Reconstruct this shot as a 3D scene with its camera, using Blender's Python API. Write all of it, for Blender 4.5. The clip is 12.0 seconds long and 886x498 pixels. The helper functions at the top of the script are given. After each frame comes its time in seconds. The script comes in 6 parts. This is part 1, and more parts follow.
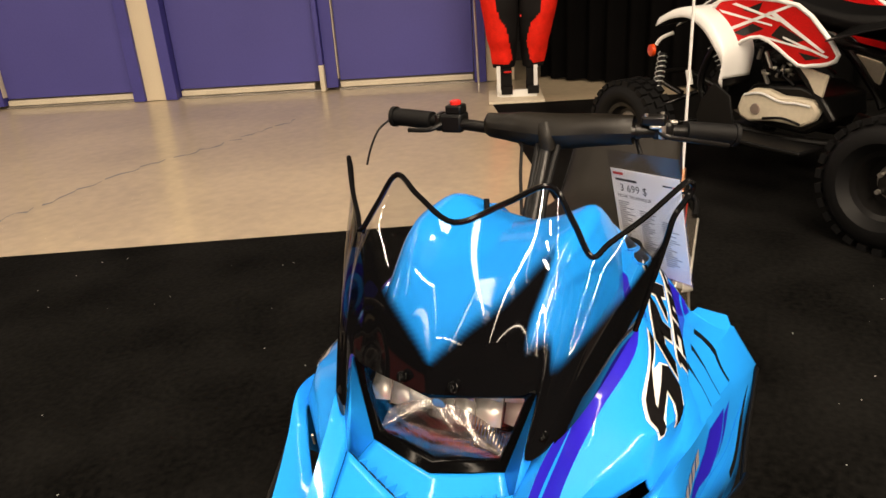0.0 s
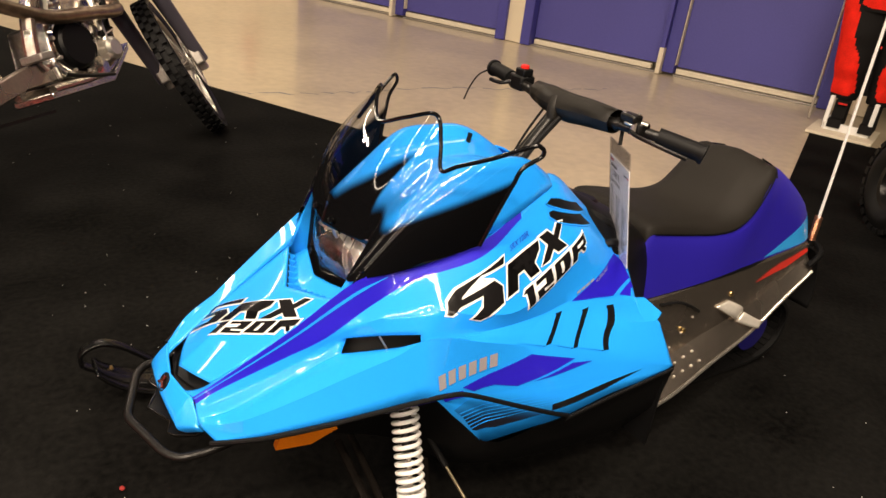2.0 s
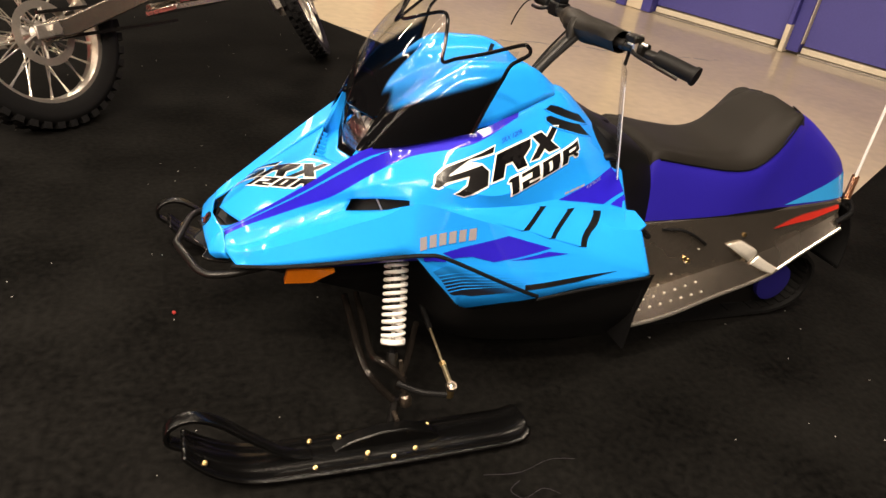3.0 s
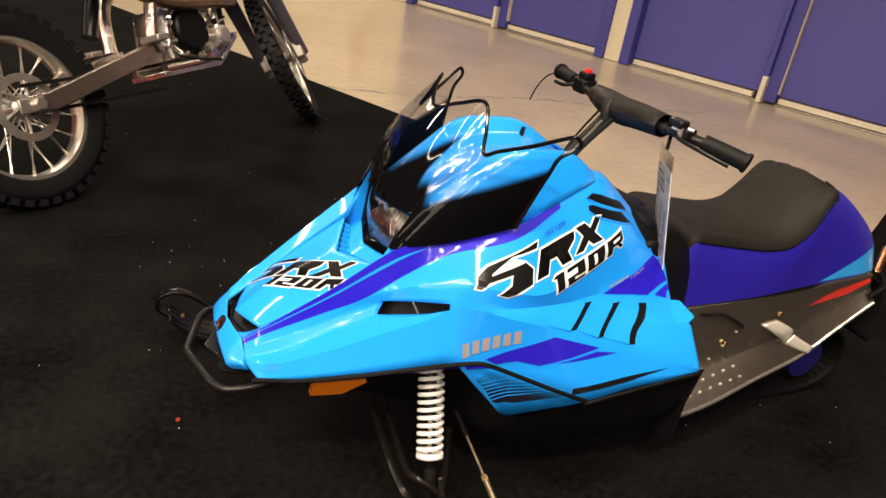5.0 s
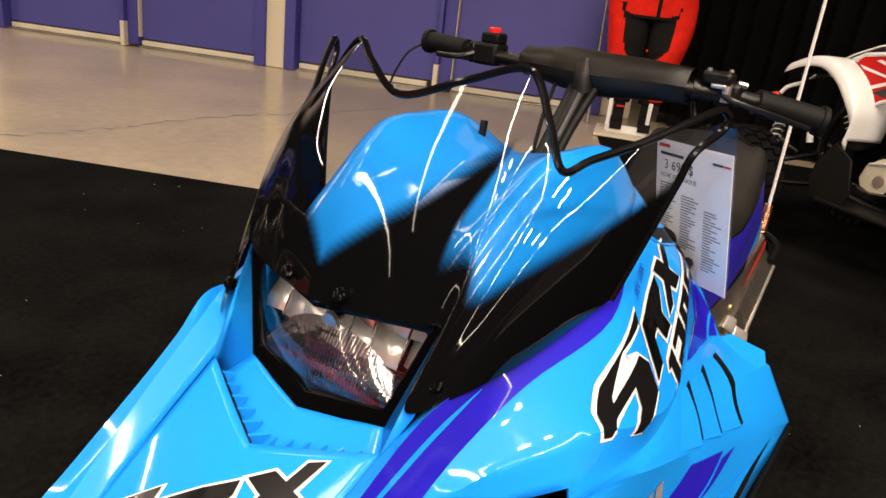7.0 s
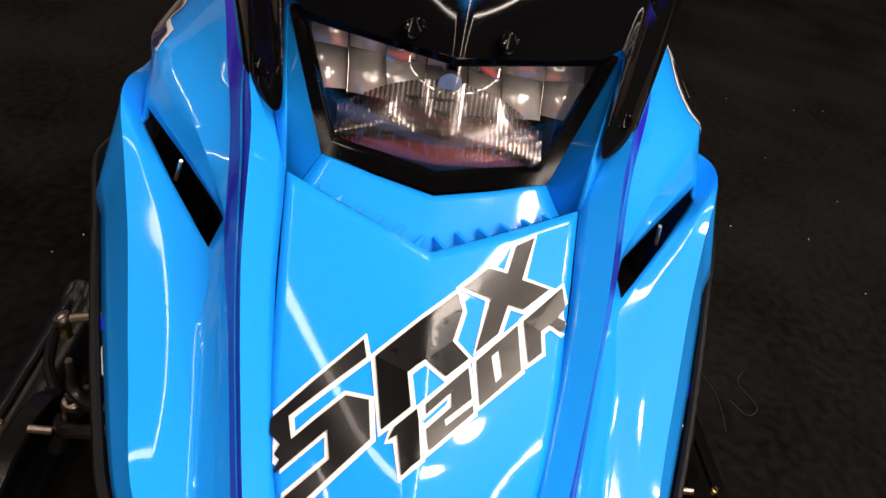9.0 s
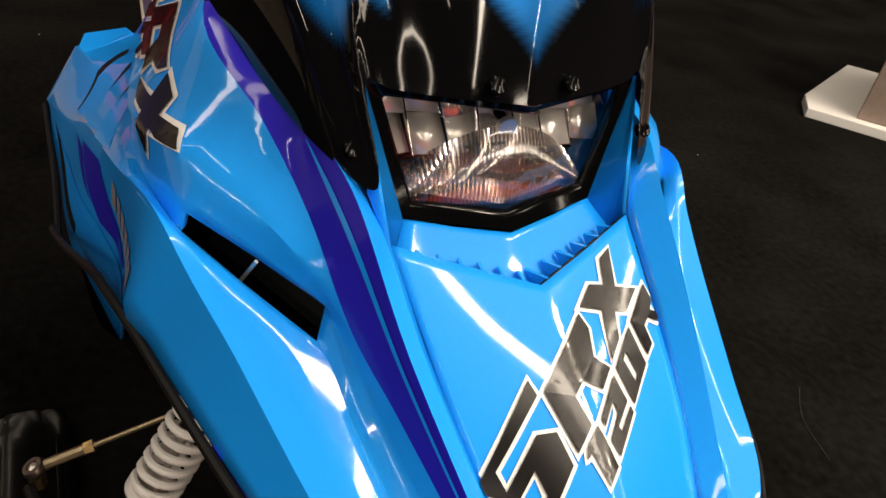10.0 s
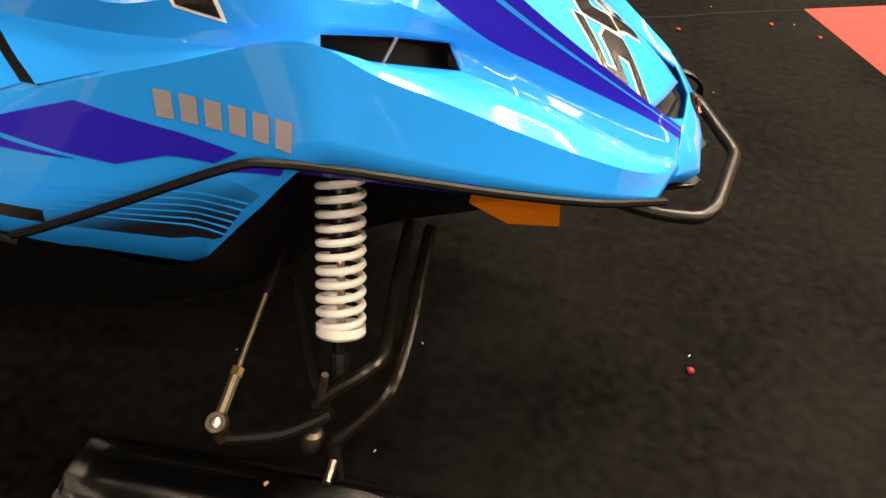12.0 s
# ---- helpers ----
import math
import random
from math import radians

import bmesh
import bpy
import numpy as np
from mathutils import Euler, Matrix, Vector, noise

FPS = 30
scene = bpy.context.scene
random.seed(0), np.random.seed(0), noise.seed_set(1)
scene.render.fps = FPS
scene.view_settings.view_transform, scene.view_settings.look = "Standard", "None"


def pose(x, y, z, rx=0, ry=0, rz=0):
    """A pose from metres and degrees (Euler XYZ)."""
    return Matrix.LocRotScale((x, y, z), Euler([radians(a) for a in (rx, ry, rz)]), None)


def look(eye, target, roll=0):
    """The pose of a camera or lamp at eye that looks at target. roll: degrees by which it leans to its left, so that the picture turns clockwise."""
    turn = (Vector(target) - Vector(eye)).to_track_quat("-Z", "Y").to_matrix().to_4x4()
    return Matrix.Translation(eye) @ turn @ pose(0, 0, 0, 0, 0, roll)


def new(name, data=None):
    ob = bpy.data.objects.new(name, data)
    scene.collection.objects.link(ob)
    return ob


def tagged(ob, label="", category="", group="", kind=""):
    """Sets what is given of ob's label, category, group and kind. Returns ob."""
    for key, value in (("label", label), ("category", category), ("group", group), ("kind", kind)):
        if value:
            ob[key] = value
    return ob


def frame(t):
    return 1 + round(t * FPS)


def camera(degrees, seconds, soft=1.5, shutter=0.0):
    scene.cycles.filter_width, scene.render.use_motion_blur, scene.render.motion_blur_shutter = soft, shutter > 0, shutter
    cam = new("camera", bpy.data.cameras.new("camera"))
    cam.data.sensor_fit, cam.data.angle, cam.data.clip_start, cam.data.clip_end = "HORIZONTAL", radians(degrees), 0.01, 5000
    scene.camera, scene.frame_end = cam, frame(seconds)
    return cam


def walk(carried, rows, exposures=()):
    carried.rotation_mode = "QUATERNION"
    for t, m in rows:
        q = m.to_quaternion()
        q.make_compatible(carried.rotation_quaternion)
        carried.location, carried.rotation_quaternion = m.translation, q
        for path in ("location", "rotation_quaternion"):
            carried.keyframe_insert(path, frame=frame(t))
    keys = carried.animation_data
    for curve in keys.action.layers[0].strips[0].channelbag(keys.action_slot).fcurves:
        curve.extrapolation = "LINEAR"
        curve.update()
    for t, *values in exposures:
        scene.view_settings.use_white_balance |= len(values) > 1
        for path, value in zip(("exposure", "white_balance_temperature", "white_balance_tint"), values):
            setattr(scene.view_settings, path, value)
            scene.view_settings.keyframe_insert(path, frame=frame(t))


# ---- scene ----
cam = camera(64.3, 12.0)
PATH = [
    (0, (1.0066, 0.3472, 1.0969), (-0.648, -0.4768, 0.333), -3.75),
    (0.5, (0.9941, 0.5237, 1.1322), (-0.3876, -0.6367, 0.2694), -0.50),
    (1, (0.8184, 0.6609, 1.1492), (-0.3279, -0.795, 0.3967), -0.15),
    (1.5, (0.7852, 0.846, 1.1419), (-0.291, -0.6408, 0.3475), 3.67),
    (2, (0.8579, 1.0994, 1.1422), (-0.1669, -0.3907, 0.2882), 7.05),
    (2.5, (0.8299, 1.2821, 1.1458), (-0.1283, -0.188, 0.1862), 9.83),
    (3, (0.7557, 1.439, 1.1063), (0.0228, -0.1492, 0.1364), 9.85),
    (3.2, (0.7422, 1.4705, 1.1031), (0.0312, -0.1386, 0.1517), 10.89),
    (4.8, (0.8054, 1.3009, 1.124), (0.0729, -0.3238, 0.2162), 10.76),
    (5, (0.8279, 1.2404, 1.1328), (0.0156, -0.3766, 0.2812), 9.51),
    (5.5, (0.8346, 1.0343, 1.0707), (-0.2561, -0.4391, 0.271), 8.80),
    (6, (0.785, 0.7706, 0.9563), (-0.4833, -0.5449, 0.1435), 8.51),
    (6.5, (0.7738, 0.6097, 0.9257), (-0.6203, -0.6118, 0.1744), 8.32),
    (6.7, (0.7978, 0.5376, 0.917), (-0.6526, -0.6422, 0.2068), 8.08),
    (8.3, (0.7995, 0.1022, 0.7853), (-0.88, -0.093, -0.2829), 3.52),
    (8.5, (0.8066, 0.0781, 0.7896), (-0.8235, -0.0279, -0.3643), 5.07),
    (8.7, (0.8246, 0.0391, 0.7849), (-0.7987, 0.019, -0.3832), 7.06),
    (9, (0.8597, -0.0479, 0.7994), (-0.7403, 0.1687, -0.381), 11.89),
    (9.5, (0.9059, -0.17, 0.8143), (-0.6419, 0.4121, -0.3107), 12.59),
    (10, (0.7993, -0.3098, 0.8131), (-0.6297, 0.5472, -0.2931), 10.40),
    (10.5, (0.7066, -0.4767, 0.8044), (-0.4909, 0.6314, -0.3524), 10.45),
    (11, (0.6675, -0.6638, 0.8112), (-0.1364, 0.7264, -0.3808), 9.47),
    (11.5, (0.5934, -0.7596, 0.776), (0.0789, 0.7527, -0.4274), 6.10),
    (12, (0.4841, -0.7798, 0.7636), (0.2762, 0.6851, -0.5821), 2.83),
]
EXPOSURES = [(0, 0.32, 6900, 13), (1.0, 0.35, 6900, 14), (2.0, 0.32, 6800, 14), (3.0, 0.54, 6750, 14), (5.0, 0.38, 6650, 14), (6.0, 0.16, 6550, 14), (6.5, 0.18, 6550, 14), (8.5, 0.11, 6250, 19), (9.0, -0.10, 6200, 18), (9.5, -0.12, 6250, 17), (10.0, -0.15, 6500, 12), (10.5, -0.05, 7100, 12), (11.0, 0.13, 7200, 12), (11.5, 0.50, 7400, 12), (12, 1.15, 7200, 12)]
walk(cam, [(t, look(eye, target, roll)) for t, eye, target, roll in PATH], EXPOSURES)

# ---- world and light ----
world = bpy.data.worlds.new("hall_air")
scene.world = world
world.use_nodes = True
world.node_tree.nodes["Background"].inputs[0].default_value = (1.0, 0.86, 0.70, 1)
world.node_tree.nodes["Background"].inputs[1].default_value = 0.008


def lamp(name, x, y, z, sx, sy, watts, turn=0.0, colour=(1.0, 0.86, 0.68), shape="RECTANGLE"):
    data = bpy.data.lights.new(name, "AREA")
    data.shape, data.size, data.size_y, data.energy, data.color = shape, sx, sy, watts, colour
    ob = new(name, data)
    ob.matrix_world = pose(x, y, z, 0, 0, turn)
    return ob


CEIL = 5.6
# The last two tubes are added fill for the doors and recess wall.
TUBES = [(20.0, 3.5, 6, 44.0, 1700), (20.0, 8.2, 6, 44.0, 2100), (6.0, -1.40, 10, 14.0, 170), (24.0, -4.4, 0, 38.0, 1000), (-3.0, -4.6, 10, 8.0, 65), (0.5, -10.5, 10, 10.0, 560)]
BAYS = [(2.4, 2.8), (3.6, 2.7), (1.4, 3.2), (3.5, 6.0)]
for tx, ty, tw, tl, watts in TUBES:
    lamp("tube_lamp", tx, ty, CEIL - 0.18, tl, 0.20, watts, tw)
for bx, by in BAYS:
    lamp("bay_lamp", bx, by, CEIL - 0.62, 0.46, 0.46, 95, 0, (1.0, 0.84, 0.64), "DISK")

# ---- materials ----
def tint(c, k):
    return tuple(min(1.0, v * k) for v in c)


def mat(name, base, rough=0.5, metal=0.0, grain=60.0, vary=0.12, bump=0.05, coat=0.0, big=4.0, spec=0.5):
    """A surface with colour and gloss that vary at two scales, and a fine relief."""
    m = bpy.data.materials.new(name)
    m.use_nodes = True
    t = m.node_tree
    n, l = t.nodes, t.links
    b = n["Principled BSDF"]
    co = n.new("ShaderNodeTexCoord")
    fine, wide = n.new("ShaderNodeTexNoise"), n.new("ShaderNodeTexNoise")
    fine.inputs["Scale"].default_value, wide.inputs["Scale"].default_value = grain, big
    fine.inputs["Detail"].default_value = 5
    for x in (fine, wide):
        l.new(co.outputs["Object"], x.inputs["Vector"])
    both = n.new("ShaderNodeMath")
    both.operation = "ADD"
    l.new(fine.outputs["Fac"], both.inputs[0])
    l.new(wide.outputs["Fac"], both.inputs[1])
    ramp = n.new("ShaderNodeMapRange")
    ramp.inputs["From Min"].default_value, ramp.inputs["From Max"].default_value = 0.7, 1.3
    l.new(both.outputs[0], ramp.inputs["Value"])
    mix = n.new("ShaderNodeMix")
    mix.data_type = "RGBA"
    mix.inputs["A"].default_value = (*tint(base, 1 - vary), 1)
    mix.inputs["B"].default_value = (*tint(base, 1 + vary), 1)
    l.new(ramp.outputs[0], mix.inputs["Factor"])
    l.new(mix.outputs["Result"], b.inputs["Base Color"])
    gloss = n.new("ShaderNodeMapRange")
    gloss.inputs["To Min"].default_value, gloss.inputs["To Max"].default_value = rough * 0.85, min(1, rough * 1.2)
    l.new(wide.outputs["Fac"], gloss.inputs["Value"])
    l.new(gloss.outputs[0], b.inputs["Roughness"])
    b.inputs["Metallic"].default_value = metal
    b.inputs["Specular IOR Level"].default_value = spec
    b.inputs["Coat Weight"].default_value = coat
    b.inputs["Coat Roughness"].default_value = 0.05
    if bump:
        bp = n.new("ShaderNodeBump")
        bp.inputs["Strength"].default_value, bp.inputs["Distance"].default_value = bump, 0.002
        l.new(fine.outputs["Fac"], bp.inputs["Height"])
        l.new(bp.outputs["Normal"], b.inputs["Normal"])
    return m


BLUE = mat("sky_blue_gloss_plastic", (0.006, 0.302, 0.95), 0.42, 0, 400, 0.03, 0.006, 0.8, 3, 0.12)
PURPLE = mat("royal_purple_vinyl_decal", (0.020, 0.012, 0.48), 0.42, 0, 300, 0.05, 0.006, 0.4, 4, 0.12)
SEATBLUE = mat("royal_blue_seat_vinyl", (0.022, 0.014, 0.36), 0.42, 0, 500, 0.08, 0.1)
BLACK = mat("black_moulded_plastic", (0.004, 0.004, 0.0043), 0.42, 0, 300, 0.2, 0.06, 0, 4.0, 0.17)
GLOSSBLACK = mat("gloss_black_paint", (0.004, 0.004, 0.0045), 0.10, 0, 200, 0.2, 0.01, 0.0, 4.0, 0.2)
RUBBER = mat("black_rubber", (0.005, 0.005, 0.0053), 0.55, 0, 200, 0.25, 0.15, 0, 4.0, 0.18)
PAD = mat("black_leatherette", (0.0095, 0.0080, 0.0062), 0.42, 0, 40, 0.3, 0.5, 0, 9.0, 0.24)
CUSHION = mat("charcoal_seat_vinyl", (0.0115, 0.0098, 0.0080), 0.62, 0, 500, 0.15, 0.25, 0, 5.0, 0.22)
ALU = mat("brushed_aluminium", (0.56, 0.49, 0.425), 0.26, 0.95, 90, 0.10, 0.05)
STEEL = mat("bright_zinc_steel", (0.72, 0.68, 0.62), 0.30, 0.9, 120, 0.1, 0.03)
GOLD = mat("yellow_zinc_bolt", (0.72, 0.52, 0.24), 0.28, 1.0, 200, 0.15, 0.03)
DARKSTEEL = mat("black_enamelled_steel", (0.006, 0.0056, 0.0054), 0.30, 0.0, 150, 0.2, 0.05, 0.0, 4.0, 0.30)
WHITE = mat("white_painted_steel", (0.80, 0.79, 0.77), 0.35, 0, 150, 0.04, 0.03)
WHITEDECAL = mat("white_vinyl_decal", (0.82, 0.82, 0.82), 0.28, 0, 200, 0.03, 0.0, 0.3)
BLACKDECAL = mat("black_vinyl_decal", (0.007, 0.0065, 0.007), 0.22, 0, 200, 0.15, 0.0, 0.2, 4.0, 0.3)
GREYDECAL = mat("silver_grey_vinyl_decal", (0.40, 0.38, 0.42), 0.32, 0.3, 200, 0.06, 0.0, 0.2)
LIGHTBLUEDECAL = mat("light_blue_vinyl_decal", (0.03, 0.36, 0.86), 0.26, 0, 200, 0.04, 0.0, 0.3)
REDDECAL = mat("red_vinyl_decal", (0.55, 0.03, 0.02), 0.35, 0, 200, 0.1, 0.0)
RED = mat("red_plastic", (0.62, 0.02, 0.015), 0.3, 0, 200, 0.1, 0.02)
AMBER = mat("amber_reflector", (0.55, 0.15, 0.006), 0.2, 0, 300, 0.1, 0.1, 0.5)
DULLBRASS = mat("dull_yellow_zinc", (.30, .25, .16), .36, .9, 150, .15, .03)
WORN = mat("worn_dark_steel", (0.20, 0.165, 0.135), 0.30, 0.95, 120, 0.35, 0.2)
ARMSTEEL = mat("rubbed_black_steel_tube", (0.018, 0.015, 0.013), 0.22, 0.6, 90, 0.4, 0.1)
ENAMEL = mat("dark_red_enamel", (0.09, 0.016, 0.012), 0.25, 0, 200, 0.2, 0.0, 0.3)
COPPER = mat("copper_spring", (0.62, 0.33, 0.20), 0.3, 1.0, 200, 0.1, 0.02)
CHROME = mat("chrome_reflector", (0.86, 0.85, 0.84), 0.06, 1.0, 100, 0.03, 0.0)
SATIN = mat("satin_vacuum_chrome", (0.86, 0.83, 0.79), 0.22, 0.55, 30, 0.12, 0.0)
BEZEL = mat("deep_gloss_black_bezel", (0.002, 0.002, 0.0022), 0.07, 0, 200, 0.2, 0.0, 0.0, 4.0, 0.08)
DISH = mat("smoked_chrome_dish", (0.30, 0.25, 0.24), 0.16, 1.0, 100, 0.08, 0.0)
MIRROR = mat("satin_chrome_reflector", (0.88, 0.85, 0.80), 0.22, 0.9, 100, 0.05, 0.0)
SKI = mat("black_ski_plastic", (0.0025, 0.0025, 0.0026), 0.24, 0, 200, 0.3, 0.06, 0, 4.0, 0.26)
# Paler than the tunnel's aluminium: specular sheen is put into this colour.
BRIGHTALU = mat("folded_aluminium_with_sheen", (0.90, 0.86, 0.78), 0.25, 0.55, 120, 0.08, 0.03)
CARPET = mat("black_show_carpet", (0.0050, 0.0048, 0.0045), 1.0, 0, 55, 0.75, 1.0, 0, 3.0, 0.04)
CONCRETE = mat("sealed_beige_concrete", (0.49, 0.40, 0.275), 0.30, 0, 14, 0.15, 0.06, 0.25, 1.3)
WALL = mat("cream_painted_blockwork", (0.72, 0.62, 0.46), 0.6, 0, 90, 0.05, 0.1, 0, 1.2)
DOORBLUE = mat("violet_blue_painted_steel_door", (0.070, 0.066, 0.30), 0.5, 0, 60, 0.07, 0.06, 0, 1.3)
FRAMEBLUE = mat("deep_blue_painted_steel_frame", (0.055, 0.052, 0.28), 0.5, 0, 60, 0.08, 0.05)
CREAM = mat("cream_painted_steel", (0.70, 0.62, 0.48), 0.5, 0, 60, 0.08, 0.06)
WHEELBLUE = mat("blue_wheel_plastic_with_shade", (0.010, 0.008, 0.13), 0.5, 0, 200, 0.1, 0.05)
DARKWALL = mat("unseen_dark_hall_wall", (0.05, 0.046, 0.042), 0.8, 0, 30, 0.12, 0.1, 0, 1.2)
DRAPE = mat("black_drape_cloth", (0.0030, 0.0028, 0.0028), 0.9, 0, 250, 0.3, 0.4, 0, 4.0, 0.03)
CEILING = mat("unseen_dark_hall_roof", (0.028, 0.025, 0.022), 0.8, 0, 10, 0.15, 0.1)
REDCARPET = mat("red_aisle_carpet", (0.30, 0.02, 0.018), 0.95, 0, 420, 0.25, 1.0, 0, 3)
PAPER = mat("white_paper", (0.84, 0.83, 0.82), 0.6, 0, 100, 0.02, 0.02)
INK = mat("black_ink", (0.03, 0.03, 0.032), 0.6, 0, 100, 0.1, 0.0)
GREYINK = mat("grey_ink", (0.22, 0.22, 0.23), 0.6, 0, 100, 0.1, 0.0)
REDINK = mat("red_ink", (0.6, 0.05, 0.05), 0.6, 0, 100, 0.1, 0.0)
BIKEBLUE = mat("deep_blue_bike_plastic", (0.02, 0.03, 0.42), 0.3, 0, 200, 0.06, 0.02, 0.3)
ATVRED = mat("red_graphic_plastic", (0.52, 0.006, 0.006), 0.4, 0, 200, 0.2, 0.02, 0.0, 4.0, 0.2)
ATVWHITE = mat("white_moulded_plastic", (0.78, 0.78, 0.77), 0.32, 0, 200, 0.03, 0.02, 0.2)
GREYMETAL = mat("cast_grey_aluminium", (0.42, 0.39, 0.36), 0.42, 0.85, 120, 0.2, 0.15)
CLOTHRED = mat("orange_red_nylon", (0.74, 0.022, 0.012), 0.7, 0, 160, 0.18, 0.3, 0, 14.0, 0.06)
CLOTHBLACK = mat("black_nylon", (0.010, 0.009, 0.009), 0.65, 0, 160, 0.2, 0.3, 0, 4.0, 0.08)
BROWN = mat("grey_brown_laminate", (0.26, 0.20, 0.17), 0.45, 0, 40, 0.12, 0.05)
GOLDFORK = mat("gold_anodised_tube", (0.40, 0.22, 0.06), 0.3, 0.9, 150, 0.15, 0.03)
CASTALU = mat("polished_cast_aluminium", (0.66, 0.63, 0.59), 0.20, 0.95, 60, 0.30, 0.5)
BRONZE = mat("heat_stained_steel_pipe", (0.30, 0.22, 0.16), 0.30, 0.9, 40, 0.3, 0.1)
GUARD = mat("grey_fork_guard_plastic", (0.055, 0.050, 0.065), 0.4, 0, 150, 0.1, 0.05)


def clear(name, colour, rough=0.02, gloss=0.055):
    """A thin clear sheet: mostly see-through, with a glossy face."""
    m = bpy.data.materials.new(name)
    m.use_nodes = True
    n, l = m.node_tree.nodes, m.node_tree.links
    n.remove(n["Principled BSDF"])
    thru, shine, mix, face = n.new("ShaderNodeBsdfTransparent"), n.new("ShaderNodeBsdfGlossy"), n.new("ShaderNodeMixShader"), n.new("ShaderNodeLayerWeight")
    power, fres = n.new("ShaderNodeMath"), n.new("ShaderNodeMapRange")
    power.operation, power.inputs[1].default_value = "POWER", 4.0
    fres.inputs["To Min"].default_value, fres.inputs["To Max"].default_value = gloss, 0.75
    l.new(face.outputs["Facing"], power.inputs[0])
    l.new(power.outputs[0], fres.inputs["Value"])
    thru.inputs[0].default_value = (*colour, 1)
    shine.inputs["Roughness"].default_value = rough
    l.new(fres.outputs[0], mix.inputs[0])
    l.new(thru.outputs[0], mix.inputs[1])
    l.new(shine.outputs[0], mix.inputs[2])
    l.new(mix.outputs[0], n["Material Output"].inputs["Surface"])
    return m


SLEEVE = clear("clear_plastic_sleeve", (0.97, 0.97, 0.985), 0.12)
LENS = clear("clear_ribbed_lens", (0.95, 0.95, 0.95), 0.03)
RIB = clear("clear_moulded_lamp_dome", (0.72, 0.66, 0.65), 0.12, 0.28)


def screen_material():
    """Clear acrylic with black paint sprayed over part of it, faded at the edge by the painted mask."""
    m = clear("clear_acrylic_with_black_paint", (0.84, 0.85, 0.86), 0.015)
    n, l = m.node_tree.nodes, m.node_tree.links
    sheet = n["Mix Shader"]
    paint = n.new("ShaderNodeBsdfPrincipled")
    paint.inputs["Base Color"].default_value = (0.003, 0.003, 0.0035, 1)
    paint.inputs["Roughness"].default_value = 0.04
    paint.inputs["Specular IOR Level"].default_value = 0.24
    mask = n.new("ShaderNodeAttribute")
    mask.attribute_name = "paint"
    dots = n.new("ShaderNodeTexVoronoi")
    dots.inputs["Scale"].default_value = 420
    dots.inputs["Randomness"].default_value = 0.0
    co = n.new("ShaderNodeTexCoord")
    l.new(co.outputs["Object"], dots.inputs["Vector"])
    less = n.new("ShaderNodeMath")
    less.operation = "MULTIPLY_ADD"
    less.inputs[1].default_value, less.inputs[2].default_value = -0.16, 0.05
    l.new(dots.outputs["Distance"], less.inputs[0])
    both = n.new("ShaderNodeMath")
    both.operation, both.use_clamp = "ADD", True
    l.new(mask.outputs["Fac"], both.inputs[0])
    l.new(less.outputs[0], both.inputs[1])
    edge = n.new("ShaderNodeMapRange")
    edge.interpolation_type = "SMOOTHSTEP"
    edge.inputs["From Min"].default_value, edge.inputs["From Max"].default_value = 0.12, 0.85
    l.new(both.outputs[0], edge.inputs["Value"])
    mix = n.new("ShaderNodeMixShader")
    l.new(edge.outputs[0], mix.inputs[0])
    l.new(sheet.outputs[0], mix.inputs[1])
    l.new(paint.outputs[0], mix.inputs[2])
    l.new(mix.outputs[0], n["Material Output"].inputs["Surface"])
    return m


SCREEN = screen_material()


def fading_print():
    """Black vinyl print that turns to sky blue towards the rear and the top of the flank."""
    m = mat("black_print_fading_to_blue", (0.006, 0.302, 0.95), 0.30, 0, 400, 0.03, 0.0, 0.3, 3, 0.2)
    n, l = m.node_tree.nodes, m.node_tree.links
    co, split = n.new("ShaderNodeTexCoord"), n.new("ShaderNodeSeparateXYZ")
    l.new(co.outputs["Object"], split.inputs[0])
    back, up = n.new("ShaderNodeMath"), n.new("ShaderNodeMath")
    back.operation = up.operation = "MULTIPLY_ADD"
    back.inputs[1].default_value, back.inputs[2].default_value = 3.0, 5.55
    l.new(split.outputs["X"], back.inputs[0])
    up.inputs[1].default_value = -16.0
    l.new(split.outputs["Z"], up.inputs[0])
    l.new(back.outputs[0], up.inputs[2])
    soft = n.new("ShaderNodeMapRange")
    soft.interpolation_type = "SMOOTHSTEP"
    l.new(up.outputs[0], soft.inputs["Value"])
    mix = n.new("ShaderNodeMix")
    mix.data_type = "RGBA"
    b = n["Principled BSDF"]
    l.new(b.inputs["Base Color"].links[0].from_socket, mix.inputs["A"])
    mix.inputs["B"].default_value = (0.008, 0.009, 0.016, 1)
    l.new(soft.outputs[0], mix.inputs["Factor"])
    l.new(mix.outputs["Result"], b.inputs["Base Color"])
    return m


FADE = fading_print()

# ---- building helpers ----
def thing(name, label, category, group="", at=(0, 0, 0), turn=0.0, kind=""):
    ob = new(name)
    ob.matrix_world = pose(*at, 0, 0, turn)
    return tagged(ob, label, category, group, kind)


def smooth(me, angle=32.0):
    bm = bmesh.new()
    bm.from_mesh(me)
    for f in bm.faces:
        f.smooth = True
    for e in bm.edges:
        e.smooth = not (len(e.link_faces) == 2 and e.calc_face_angle(0) > radians(angle))
    bm.to_mesh(me)
    bm.free()


